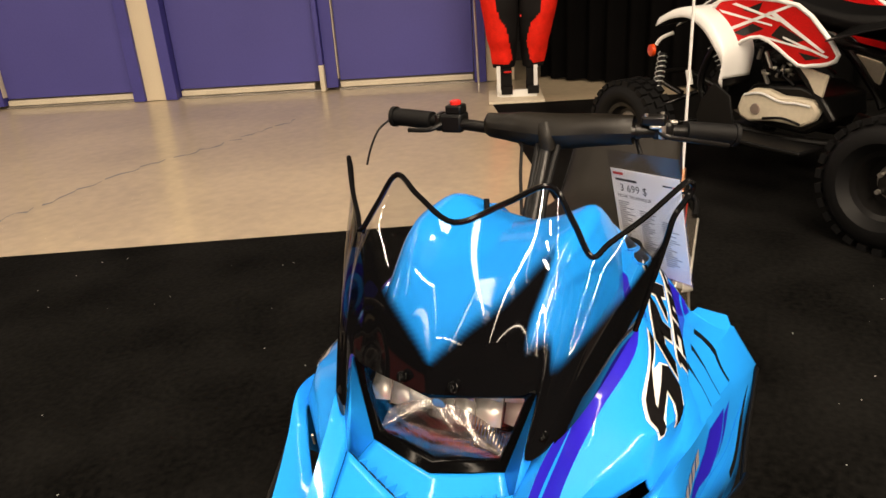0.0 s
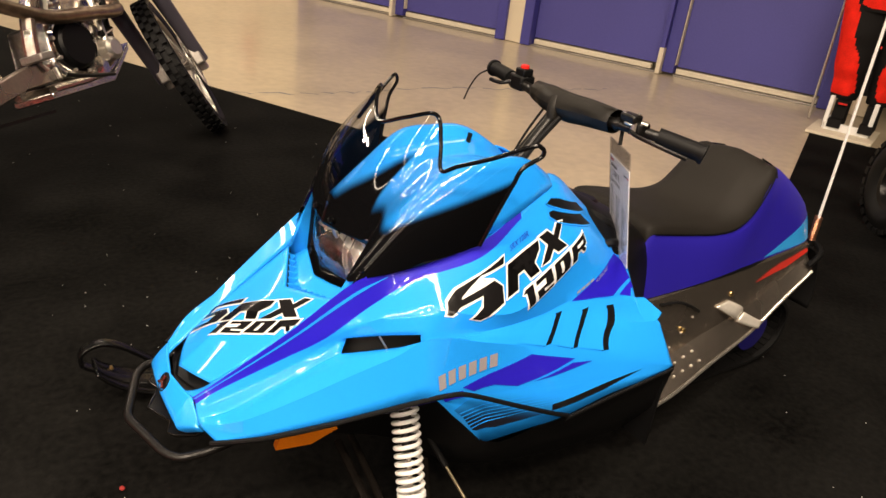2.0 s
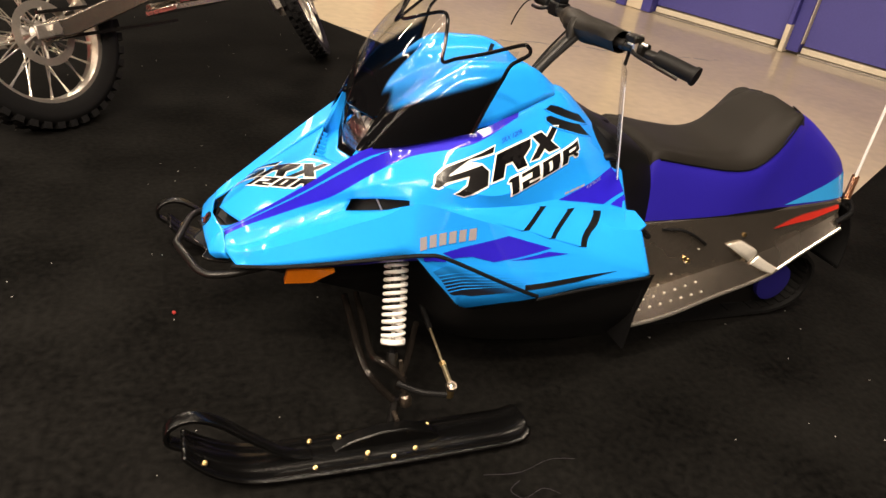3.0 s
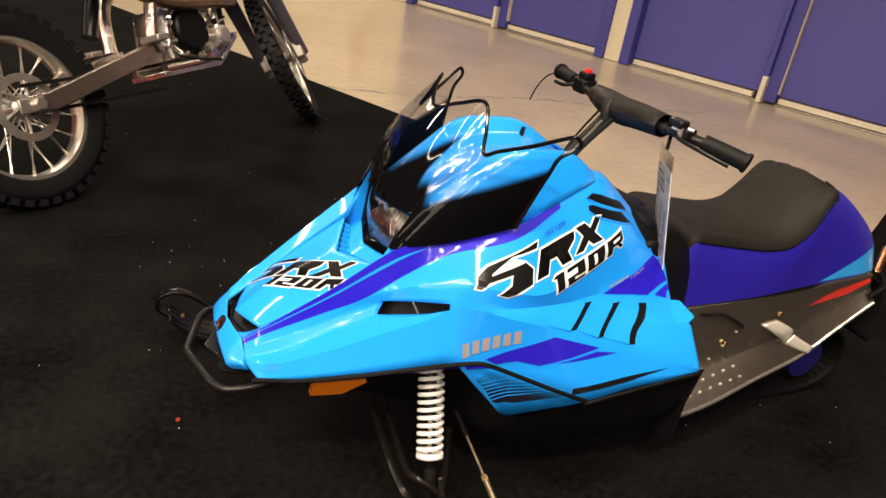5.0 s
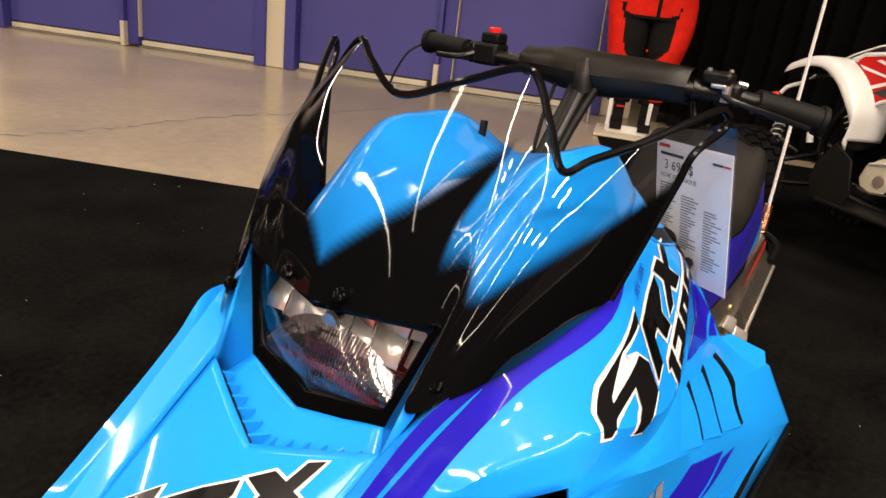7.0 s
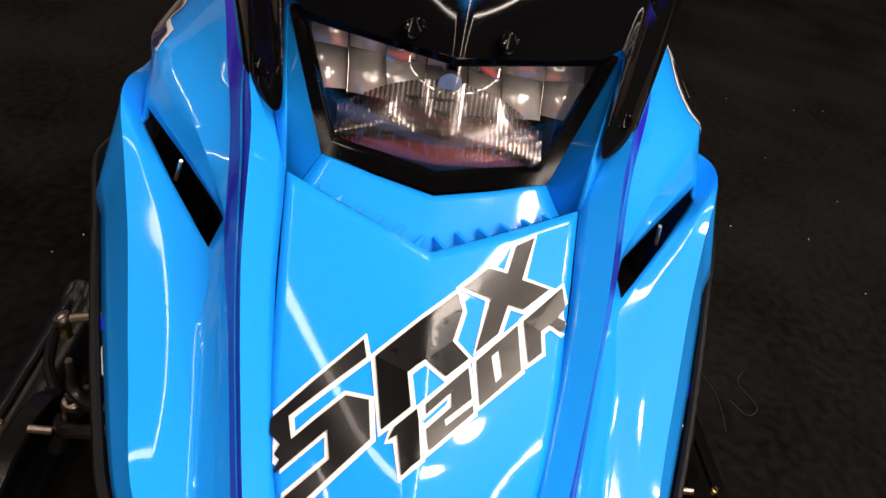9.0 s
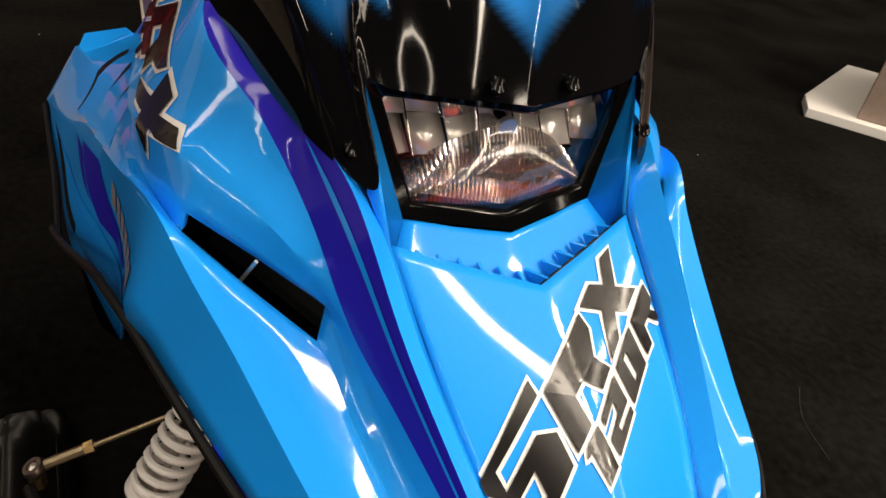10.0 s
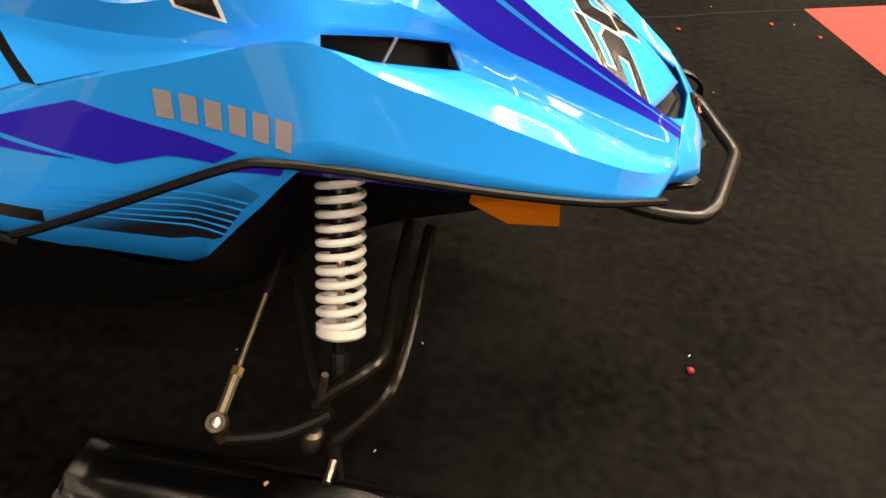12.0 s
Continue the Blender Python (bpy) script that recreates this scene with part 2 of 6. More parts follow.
def part(name, bm, material, parent=None, label="", angle=32.0, bevel=0.0, thick=0.0):
    """Links a bmesh as one mesh object, under a thing or a part."""
    bmesh.ops.recalc_face_normals(bm, faces=bm.faces[:])
    me = bpy.data.meshes.new(name)
    bm.to_mesh(me)
    bm.free()
    smooth(me, angle)
    for m in material if isinstance(material, (list, tuple)) else [material]:
        me.materials.append(m)
    ob = new(name, me)
    if parent:
        ob.parent = parent
    if thick:
        md = ob.modifiers.new("thickness", "SOLIDIFY")
        md.thickness, md.offset = thick, -1
    if bevel:
        md = ob.modifiers.new("soft_edges", "BEVEL")
        md.width, md.segments, md.limit_method, md.angle_limit = bevel, 2, "ANGLE", radians(35)
        md.harden_normals = False
    return tagged(ob, label) if label else ob


def box(bm, at, size, m=None, mi=0):
    x, y, z = (s / 2 for s in size)
    vs = [bm.verts.new(((m or Matrix()) @ (Vector(at) + Vector((sx * x, sy * y, sz * z))))) for sx in (-1, 1) for sy in (-1, 1) for sz in (-1, 1)]
    for q in ((0, 1, 3, 2), (4, 6, 7, 5), (0, 4, 5, 1), (2, 3, 7, 6), (0, 2, 6, 4), (1, 5, 7, 3)):
        bm.faces.new([vs[i] for i in q]).material_index = mi
    return bm


def block_mesh(name, size, material):
    """Mesh data of one small block, to be shared by alike pieces."""
    bm = box(bmesh.new(), (0, 0, 0), size)
    bmesh.ops.recalc_face_normals(bm, faces=bm.faces[:])
    me = bpy.data.meshes.new(name)
    bm.to_mesh(me)
    bm.free()
    me.materials.append(material)
    return me


def bm_mesh(name, bm, material):
    me = bpy.data.meshes.new(name)
    bmesh.ops.recalc_face_normals(bm, faces=bm.faces[:])
    bm.to_mesh(me)
    bm.free()
    smooth(me)
    me.materials.append(material)
    return me


def piece(name, me, parent, m):
    ob = new(name, me)
    ob.parent = parent
    ob.matrix_basis = m
    return ob


def boxes(*args):
    bm = bmesh.new()
    for a in args:
        box(bm, *a)
    return bm


def ring(c, d, r, seg, up=None):
    d = d.normalized()
    a = d.cross(up or (Vector((0, 0, 1)) if abs(d.z) < 0.9 else Vector((1, 0, 0)))).normalized()
    b = d.cross(a)
    return [c + r * (math.cos(2 * math.pi * i / seg) * a + math.sin(2 * math.pi * i / seg) * b) for i in range(seg)]


def rod(bm, p, q, r, r2=None, seg=12, mi=0):
    p, q = Vector(p), Vector(q)
    lo = [bm.verts.new(v) for v in ring(p, q - p, r, seg)]
    hi = [bm.verts.new(v) for v in ring(q, q - p, r if r2 is None else r2, seg)]
    for i in range(seg):
        bm.faces.new((lo[i], lo[(i + 1) % seg], hi[(i + 1) % seg], hi[i])).material_index = mi
    bm.faces.new(lo[::-1]).material_index = mi
    bm.faces.new(hi).material_index = mi
    return bm


def rods(*args):
    bm = bmesh.new()
    for a in args:
        rod(bm, *a)
    return bm


def curve_points(pts, steps=6, closed=False):
    """A smooth line through the given points."""
    p = [Vector(v) for v in pts]
    n = len(p)
    out = []
    for i in range(n if closed else n - 1):
        a, b, c, d = (p[(i + k) % n] if closed else p[max(0, min(n - 1, i + k))] for k in (-1, 0, 1, 2))
        for s in range(steps):
            t = s / steps
            out.append(0.5 * (2 * b + (c - a) * t + (2 * a - 5 * b + 4 * c - d) * t * t + (3 * b - a - 3 * c + d) * t**3))
    return out if closed else out + [p[-1]]


def tube(pts, r, steps=6, seg=10, closed=False, bm=None, mi=0, line=False):
    bm = bm or bmesh.new()
    c = [Vector(v) for v in pts] if line else curve_points(pts, steps, closed)
    n = len(c)
    a = None
    rows = []
    for i in range(n):
        d = (c[(i + 1) % n] - c[i - 1] if closed else c[min(n - 1, i + 1)] - c[max(0, i - 1)]).normalized()
        if a is None:
            a = d.cross(Vector((0, 0, 1)) if abs(d.z) < 0.9 else Vector((1, 0, 0))).normalized()
        a = (a - d * a.dot(d)).normalized()
        b = d.cross(a)
        rows.append([bm.verts.new(c[i] + r * (math.cos(2 * math.pi * k / seg) * a + math.sin(2 * math.pi * k / seg) * b)) for k in range(seg)])
    for i in range(n if closed else n - 1):
        u, v = rows[i], rows[(i + 1) % n]
        for k in range(seg):
            bm.faces.new((u[k], u[(k + 1) % seg], v[(k + 1) % seg], v[k])).material_index = mi
    if not closed:
        bm.faces.new(rows[0][::-1]).material_index = mi
        bm.faces.new(rows[-1]).material_index = mi
    return bm


def spin(profile, axis_at, axis, seg=32, bm=None, mi=0, closed=False):
    """Turns (distance along the axis, radius) pairs round an axis."""
    bm = bm or bmesh.new()
    o, d = Vector(axis_at), Vector(axis).normalized()
    rows = [[bm.verts.new(v) for v in ring(o + d * h, d, max(r, 1e-4), seg)] for h, r in profile]
    n = len(rows)
    for i in range(n if closed else n - 1):
        u, v = rows[i], rows[(i + 1) % n]
        for k in range(seg):
            bm.faces.new((u[k], u[(k + 1) % seg], v[(k + 1) % seg], v[k])).material_index = mi
    return bm


def slab(poly, lo, hi, axis="y", bm=None, mi=0):
    """A plate: a flat outline pushed from lo to hi along an axis. The outline gives the two other axes in order."""
    bm = bm or bmesh.new()
    at = {"x": lambda a, b, h: (h, a, b), "y": lambda a, b, h: (a, h, b), "z": lambda a, b, h: (a, b, h)}[axis]
    u, v = [bm.verts.new(at(a, b, lo)) for a, b in poly], [bm.verts.new(at(a, b, hi)) for a, b in poly]
    n = len(poly)
    bm.faces.new(u[::-1]).material_index = mi
    bm.faces.new(v).material_index = mi
    for i in range(n):
        bm.faces.new((u[i], u[(i + 1) % n], v[(i + 1) % n], v[i])).material_index = mi
    return bm


def mirrored(bm):
    """Adds the other half, across y = 0."""
    got = bmesh.ops.duplicate(bm, geom=bm.verts[:] + bm.edges[:] + bm.faces[:])["geom"]
    vs = [g for g in got if isinstance(g, bmesh.types.BMVert)]
    for v in vs:
        v.co.y = -v.co.y
    bmesh.ops.reverse_faces(bm, faces=[g for g in got if isinstance(g, bmesh.types.BMFace)])
    bmesh.ops.remove_doubles(bm, verts=bm.verts[:], dist=0.0004)
    return bm


def flipped(pts):
    return [(x, -y, z) for x, y, z in pts]


def skin(rows, steps=5, across=3, cut=None, mi=None, bm=None, soft=False):
    """A sheet through rows of points: smooth along the rows' order, straight (or soft) across. cut(i, j) leaves cells out."""
    bm = bm or bmesh.new()
    cols = [curve_points([r[j] for r in rows], steps) for j in range(len(rows[0]))]
    if soft:
        lines = [curve_points([c[i] for c in cols], across) for i in range(len(cols[0]))]
    else:
        lines = []
        for i in range(len(cols[0])):
            line = []
            for j in range(len(cols) - 1):
                line += [cols[j][i].lerp(cols[j + 1][i], k / across) for k in range(across)]
            lines.append(line + [cols[-1][i]])
    vs = [[bm.verts.new(p) for p in line] for line in lines]
    for i in range(len(vs) - 1):
        for j in range(len(vs[0]) - 1):
            if cut and cut(i / steps, j / across):
                continue
            q = (vs[i][j], vs[i][j + 1], vs[i + 1][j + 1], vs[i + 1][j])
            try:
                f = bm.faces.new(q)
            except ValueError:
                continue
            f.material_index = mi(i / steps, j / across) if mi else 0
    return bm


def text_bm(body, size, m, thick=0.0003):
    """Letters of the built-in font as a flat mesh."""
    cu = bpy.data.curves.new("letters", "FONT")
    cu.body, cu.size, cu.extrude, cu.align_x, cu.resolution_u = body, size, thick, "LEFT", 2
    ob = bpy.data.objects.new("letters", cu)
    scene.collection.objects.link(ob)
    bpy.context.view_layer.update()
    me = bpy.data.meshes.new_from_object(ob.evaluated_get(bpy.context.evaluated_depsgraph_get()))
    bm = bmesh.new()
    bm.from_mesh(me)
    bmesh.ops.transform(bm, matrix=m, verts=bm.verts[:])
    bpy.data.objects.remove(ob)
    bpy.data.meshes.remove(me)
    return bm


def decal(polys, way, target, lift=0.0009, size=0.012):
    """Flat outlines laid onto the faces of a part: each point goes along way until it meets the part."""
    bm = bmesh.new()
    for poly in polys:
        bm.faces.new([bm.verts.new(p) for p in poly]).normal_update()
    bmesh.ops.triangulate(bm, faces=bm.faces[:])
    for _ in range(6):
        long = [e for e in bm.edges if e.calc_length() > size]
        if not long:
            break
        bmesh.ops.subdivide_edges(bm, edges=long, cuts=1)
        bm.normal_update()
        bmesh.ops.triangulate(bm, faces=bm.faces[:])
    return laid(bm, way, target, lift, 4 * size)


def laid(bm, way, target, lift, longest):
    """Moves each point of a flat mesh along way until it meets the part."""
    d = Vector(way).normalized()
    lost = []
    for v in bm.verts:
        hit, at, nor, _ = target.ray_cast(v.co - d * 0.25, d)
        if hit and (at - v.co).length < 0.6:
            v.co = at + (nor if nor.dot(d) < 0 else -nor) * lift
        else:
            lost.append(v)
    bmesh.ops.delete(bm, geom=lost, context="VERTS")
    far = [f for f in bm.faces if max(e.calc_length() for e in f.edges) > longest]
    bmesh.ops.delete(bm, geom=far, context="FACES")
    return bm

# ---- the hall ----
# The door wall runs through WO along WA; WN points into the hall.
WO, WA = Vector((-3.94, -5.05, 0)), Vector((-.407, .913, 0)).normalized()
WN = Vector((WA.y, -WA.x, 0))
WM = Matrix(((WA.x, WN.x, 0, WO.x), (WA.y, WN.y, 0, WO.y), (0, 0, 1, 0), (0, 0, 0, 1)))


def setting(name, bm, m, label, category, angle=30, bevel=0.0, at=None):
    ob = part(name, bm, m, None, "", angle, bevel)
    if at:
        ob.matrix_world = at
    return tagged(ob, label, category, "", "structure")


floor = setting("floor", slab([(-16, -22), (44, -22), (44, 16), (-16, 16)], -.20, -.006, "z"), CONCRETE, "sealed beige concrete hall floor with a long crack", "floor")
CARPETS = [(-1.90, -.48), (.054, -4.12), (2.60, -8.9), (9.0, -9.0), (3.70, -6.7), (1.86, -.95), (1.15, 1.20), (3.9, 2.22), (3.9, 8.0), (-8.2, 8.0), (-5.55, 1.35), (-4.18, -1.71)]
carpet = setting("carpet", slab(CARPETS, -.006, 0.0, "z"), CARPET, "worn black show carpet with lint and scraps on it", "carpet")
setting("aisle_carpet", slab([(1.86, -.95), (3.69, -6.7), (5.9, -6.2), (4.1, -.3), (3.9, 2.22), (1.15, 1.20)], -.006, .001, "z"), REDCARPET, "red aisle carpet beside the black stand carpet", "carpet")

# Crack in the concrete.
rnd = random.Random(4)
pts = []
for k in range(60):
    f = k / 59
    pts.append(Vector((-.38 - 3.1 * f, -3.27 + .16 * f, 0)) + Vector((rnd.uniform(-.02, .02), rnd.uniform(-.035, .035), 0)) + Vector((0, .05 * math.sin(9 * f), 0)))
bm = bmesh.new()
last = None
for k, p in enumerate(pts):
    w = rnd.uniform(.003, .012)
    pair = [bm.verts.new((p.x - w, p.y - w, -.0045)), bm.verts.new((p.x + w, p.y + w, -.0045))]
    if last and k % 9:
        bm.faces.new((last[0], last[1], pair[1], pair[0]))
    last = pair
# Unseen black floor beyond the aisle, added to darken reflections and bounce.
setting("unseen_dark_floor", slab([(6.4, -21.9), (43.9, -21.9), (43.9, 15.9), (3.9, 15.9), (3.9, 2.4)], -.006, .001, "z"), CARPET, "unseen black floor cover across the rest of the hall, added to darken reflections", "carpet")
setting("floor_crack", bm, GREYINK, "dark ragged crack across the concrete floor", "crack")

H = 3.2
wall = bmesh.new()
for a, b in ((3.14, 3.40), (-.10, .10), (-4.75, -3.14)):
    box(wall, ((a + b) / 2, -.12, H / 2), (b - a, .24, H))
box(wall, (-.66, -.12, 3.0), (7.9, .236, 1.2))
setting("wall_doors", wall, WALL, "cream painted wall round the blue doors", "wall", at=WM)
bm = boxes(((-4.70, -1.6, 2.4), (.25, 3.0, 4.8)), ((-9.0, -3.1, 2.4), (8.5, .25, 4.8)))
setting("wall_recess", bm, WALL, "cream painted wall stepping back beside the doors", "wall", at=WM)
bm = boxes(((-4.82, .02, .04), (.30, .30, .08)), ((-4.80, 0, 1.5), (.12, .12, 3.0)))
setting("wall_pipe", bm, CREAM, "cream painted corner post with a square foot", "post", at=WM)
setting("baseboard", boxes(((-9.0, -2.965, .05), (8.4, .02, .10)), ((-3.95, .006, .04), (1.5, .012, .08))), CREAM, "cream painted wall base", "baseboard", at=WM)


def double_door(name, lo, hi):
    d = new(name)
    d.matrix_world = WM
    tagged(d, "closed violet-blue steel double door with pale bottom sweep", "door", "blue double doors", "structure")
    mid = (lo + hi) / 2
    for x in (lo + .055, hi - .055):
        part("door_frame", boxes(((x, -.06, 1.22), (.11, .20, 2.44))), FRAMEBLUE, d, "", 30, .004)
    part("door_frame", boxes(((mid, -.06, 2.42), (hi - lo - .22, .196, .08))), FRAMEBLUE, d, "", 30, .004)
    part("mullion", boxes(((mid - .010, -.02, 1.31), (.042, .15, 2.14))), FRAMEBLUE, d, "", 30, .004)
    part("mullion_foot", boxes(((mid - .010, -.018, .12), (.044, .156, .24))), CREAM, d, "cream scuffed foot of the mullion", 30, .004)
    part("stile", boxes(((mid + .069, -.05, 1.22), (.112, .10, 2.40))), FRAMEBLUE, d, "", 30, .006)
    part("edge_strip", boxes(((mid + .130, -.058, 1.25), (.007, .09, 2.30))), CREAM, d, "thin pale edge strip")
    for a, b, c, e in ((lo + .112, mid - .032, lo + .125, mid - .110), (mid + .134, hi - .112, mid + .138, hi - .125)):
        part("door_leaf", boxes((((a + b) / 2, -.09, 1.23), (b - a - .008, .05, 2.30))), DOORBLUE, d, "", 30, .003)
        part("door_sweep", boxes((((c + e) / 2, -.072, .040), (e - c, .05, .050))), CREAM, d, "pale scuffed bottom sweep", 30, .004)
        part("door_stop", boxes((((a + b) / 2, -.055, .0035), (b - a, .10, .014))), GREYMETAL, d)
    return d


double_door("door_1", .10, 3.14)
double_door("door_2", -3.14, -.10)

# Fire extinguisher on the pale wall.
ext = thing("fire_extinguisher", "red fire extinguisher hung on the cream wall", "fire extinguisher")
ext.matrix_world = WM @ pose(-4.02, .08, -.13)
part("cylinder", spin([(.78, 0), (.78, .07), (.80, .078), (1.18, .078), (1.24, .05), (1.27, .025), (1.27, 0)], (0, 0, 0), (0, 0, 1), 24), RED, ext, "red steel cylinder")
part("label_plate", slab([(-.05, .95), (.05, .95), (.05, 1.1), (-.05, 1.1)], .079, .081, "y"), PAPER, ext)
part("valve", boxes(((0, 0, 1.30), (.03, .10, .06))), BLACK, ext)
part("bracket", boxes(((0, -.075, 1.0), (.05, .012, .3))), DARKSTEEL, ext)

# Black drape behind the stand; unseen closing walls and roof, dark for deep reflections.
def drape(a, b, h, folds, name, label):
    a, b = Vector(a), Vector(b)
    n = folds * 8
    d = (b - a)
    side = Vector((-d.y, d.x)).normalized()
    bm = bmesh.new()
    rows = []
    for z in (.01, h * .5, h):
        rows.append([bm.verts.new((*(a + d * (k / n) + side * (.05 * math.sin(k * math.pi / 4) + .02 * math.sin(k * .37))), z)) for k in range(n + 1)])
    for u, v in zip(rows, rows[1:]):
        for k in range(n):
            bm.faces.new((u[k], u[k + 1], v[k + 1], v[k]))
    return setting(name, bm, DRAPE, label, "curtain", 80)


drape((-5.42, -1.72), (-3.6, 4.6), 3.0, 34, "backdrop_drape", "black cloth drape behind the stand")
drape((-3.6, 4.6), (.6, 7.4), 3.0, 24, "side_drape", "black cloth drape closing the stand")
setting("ceiling", slab([(-16, -22), (44, -22), (44, 16), (-16, 16)], 5.6, 5.8, "z"), CEILING, "unseen hall roof, dark to keep reflections deep", "ceiling")
for name, a, b in (("wall_east", (44, -22), (44.2, 16)), ("wall_west", (-16.2, -22), (-16, 16)), ("wall_south", (-16, -22.2), (44, -22)), ("wall_north", (-16, 16), (44, 16.2))):
    setting(name, slab([a, (b[0], a[1]), b, (a[0], b[1])], -.2, 5.8, "z"), DARKWALL, "unseen plain hall wall, dark to keep reflections deep", "wall")
for tx, ty, tw, tl, watts in TUBES:
    lo = thing("strip_light", "long strip light with a white housing, two of the set added fill", "ceiling light", "ceiling strip lights", (tx, ty, 0), tw)
    part("housing", boxes(((0, 0, CEIL - .10), (tl + .1, .26, .12))), WHITE, lo)
    for k in (-1, 1):
        part("hanger", rods(((k * tl * .4, 0, CEIL - .04), (k * tl * .4, 0, CEIL + .01), .01, None, 6)), DARKSTEEL, lo)
for bx, by in BAYS:
    lo = thing("bay_light", "round high-bay ceiling light", "ceiling light", "high-bay lights", (bx, by, 0))
    part("reflector", spin([(CEIL - .60, .24), (CEIL - .36, .12), (CEIL - .30, .09), (CEIL - .30, 0)], (0, 0, 0), (0, 0, 1), 28), GREYMETAL, lo, "", 50, 0, .004)
    part("stem", rods(((0, 0, CEIL - .32), (0, 0, CEIL + .01), .015, None, 8)), DARKSTEEL, lo)

# ---- the snowmobile: nose towards +x, its left side towards +y ----
sled = thing("snowmobile", "bright blue youth snowmobile with purple stripes on black carpet", "snowmobile")

# Shell of one side, station by station from the nose to the rear edge:
# panel edge, ridge, stripe edge, bulge, slot top, slot bottom, band, side crest, lower edge.
SHELL = [
    [(.645, .062, .352), (.640, .092, .358), (.638, .102, .350), (.639, .108, .342), (.640, .115, .335), (.640, .117, .333), (.640, .122, .329), (.639, .128, .323), (.619, .168, .310)],
    [(.607, .080, .369), (.600, .104, .388), (.598, .112, .376), (.596, .122, .362), (.592, .136, .350), (.592, .139, .348), (.588, .160, .351), (.585, .178, .353), (.560, .204, .332)],
    [(.485, .106, .452), (.483, .130, .476), (.497, .136, .427), (.490, .145, .412), (.490, .156, .402), (.490, .160, .400), (.497, .180, .397), (.503, .206, .389), (.460, .243, .358)],
    [(.397, .115, .513), (.396, .141, .544), (.428, .154, .463), (.410, .158, .462), (.393, .162, .459), (.407, .172, .437), (.407, .200, .439), (.407, .234, .436), (.375, .273, .380)],
    [(.335, .128, .550), (.352, .151, .570), (.352, .166, .518), (.350, .192, .506), (.345, .206, .480), (.352, .215, .459), (.350, .235, .466), (.347, .254, .466), (.330, .288, .392)],
    [(.265, .140, .565), (.280, .158, .588), (.280, .185, .565), (.270, .245, .535), (.297, .250, .497), (.297, .254, .480), (.292, .266, .493), (.284, .274, .501), (.283, .306, .392)],
    [(.145, .150, .600), (.156, .188, .620), (.160, .208, .602), (.190, .270, .524), (.180, .273, .490), (.180, .275, .488), (.180, .284, .484), (.180, .291, .477), (.170, .308, .263)],
    [(.030, .120, .665), (.045, .156, .658), (.050, .170, .648), (.085, .268, .520), (.050, .262, .486), (.050, .264, .484), (.060, .286, .466), (.066, .303, .447), (.030, .345, .300)],
    [(-.070, .090, .698), (-.059, .115, .692), (-.060, .125, .684), (-.090, .206, .590), (-.070, .238, .487), (-.070, .240, .485), (-.073, .282, .450), (-.076, .319, .408), (-.100, .350, .325)],
    [(-.168, .080, .634), (-.168, .100, .627), (-.170, .116, .612), (-.200, .173, .552), (-.190, .233, .462), (-.190, .236, .460), (-.195, .300, .440), (-.180, .342, .378), (-.190, .355, .336)],
    [(-.194, .085, .602), (-.198, .110, .594), (-.205, .132, .578), (-.240, .185, .530), (-.245, .235, .455), (-.247, .240, .453), (-.244, .312, .436), (-.262, .358, .353), (-.262, .355, .345)],
]


def slot_hole(i, j):
    return 3 <= i < 5 and 4 <= j < 5


def stripe_colour(i, j):
    return 1 if i < 7.0 and 1 <= j < 2 else 0


bm = skin(SHELL, 6, 4, slot_hole, stripe_colour)
# the wheel arch and the skirt meet in a crisp corner
bm.verts.ensure_lookup_table()
for i in range(31, 42):
    k = i // 6
    a, b = Vector(SHELL[k][8]), Vector(SHELL[k + 1][8])
    off = a.lerp(b, i / 6 - k) - bm.verts[i * 33 + 32].co
    off *= min(1.0, (i - 30) / 3, (42 - i) / 2)
    for j in range(29, 33):
        bm.verts[i * 33 + j].co += off * ((j - 28) / 4)
# the long slot has straight edges
for j in (16, 20):
    for i in range(19, 30):
        k = i // 6
        a, b = Vector(SHELL[k][j // 4]), Vector(SHELL[k + 1][j // 4])
        off = a.lerp(b, i / 6 - k) - bm.verts[i * 33 + j].co
        for d, w in ((0, 1.0), (-1 if j == 16 else 1, .7), (-2 if j == 16 else 2, .35)):
            bm.verts[i * 33 + j + d].co += off * w
# a thin sky-blue line runs along inside each purple stripe
bm.verts.ensure_lookup_table()
line = bmesh.new()
rows = []
for i in range(0, 28):
    a, b = bm.verts[i * 33 + 4].co, bm.verts[i * 33 + 8].co
    ahead = bm.verts[(i + 1) * 33 + 4].co - a
    out = ahead.cross(b - a).normalized()
    out = out if out.y > 0 else -out
    wide = .10 * min(1.0, (28 - i) / 5)
    rows.append([line.verts.new(a.lerp(b, .34 - wide / 2) + out * .0009), line.verts.new(a.lerp(b, .34 + wide / 2) + out * .0009)])
for u, v in zip(rows, rows[1:]):
    line.faces.new((u[0], u[1], v[1], v[0]))
shell = part("cowl_shell", mirrored(bm), [BLUE, PURPLE], sled, "glossy sky-blue cowl with purple stripes along the ridges", 30, 0.0, 0.004)
twin = line.copy()
for v in twin.verts:
    v.co.y = -v.co.y
for strip in (line, twin):
    part("stripe_line", strip, BLUE, shell, "thin sky-blue line inside the purple stripe", 40)

# Raised centre panel of the bonnet, its front edge a shallow V.
PANEL = [
    [(.641, 0, .363), (.626, .040, .367), (.607, .079, .369)],
    [(.585, 0, .411), (.568, .048, .412), (.547, .097, .411)],
    [(.512, 0, .453), (.498, .053, .453), (.480, .106, .456)],
    [(.444, 0, .488), (.421, .058, .500), (.397, .114, .512)],
]
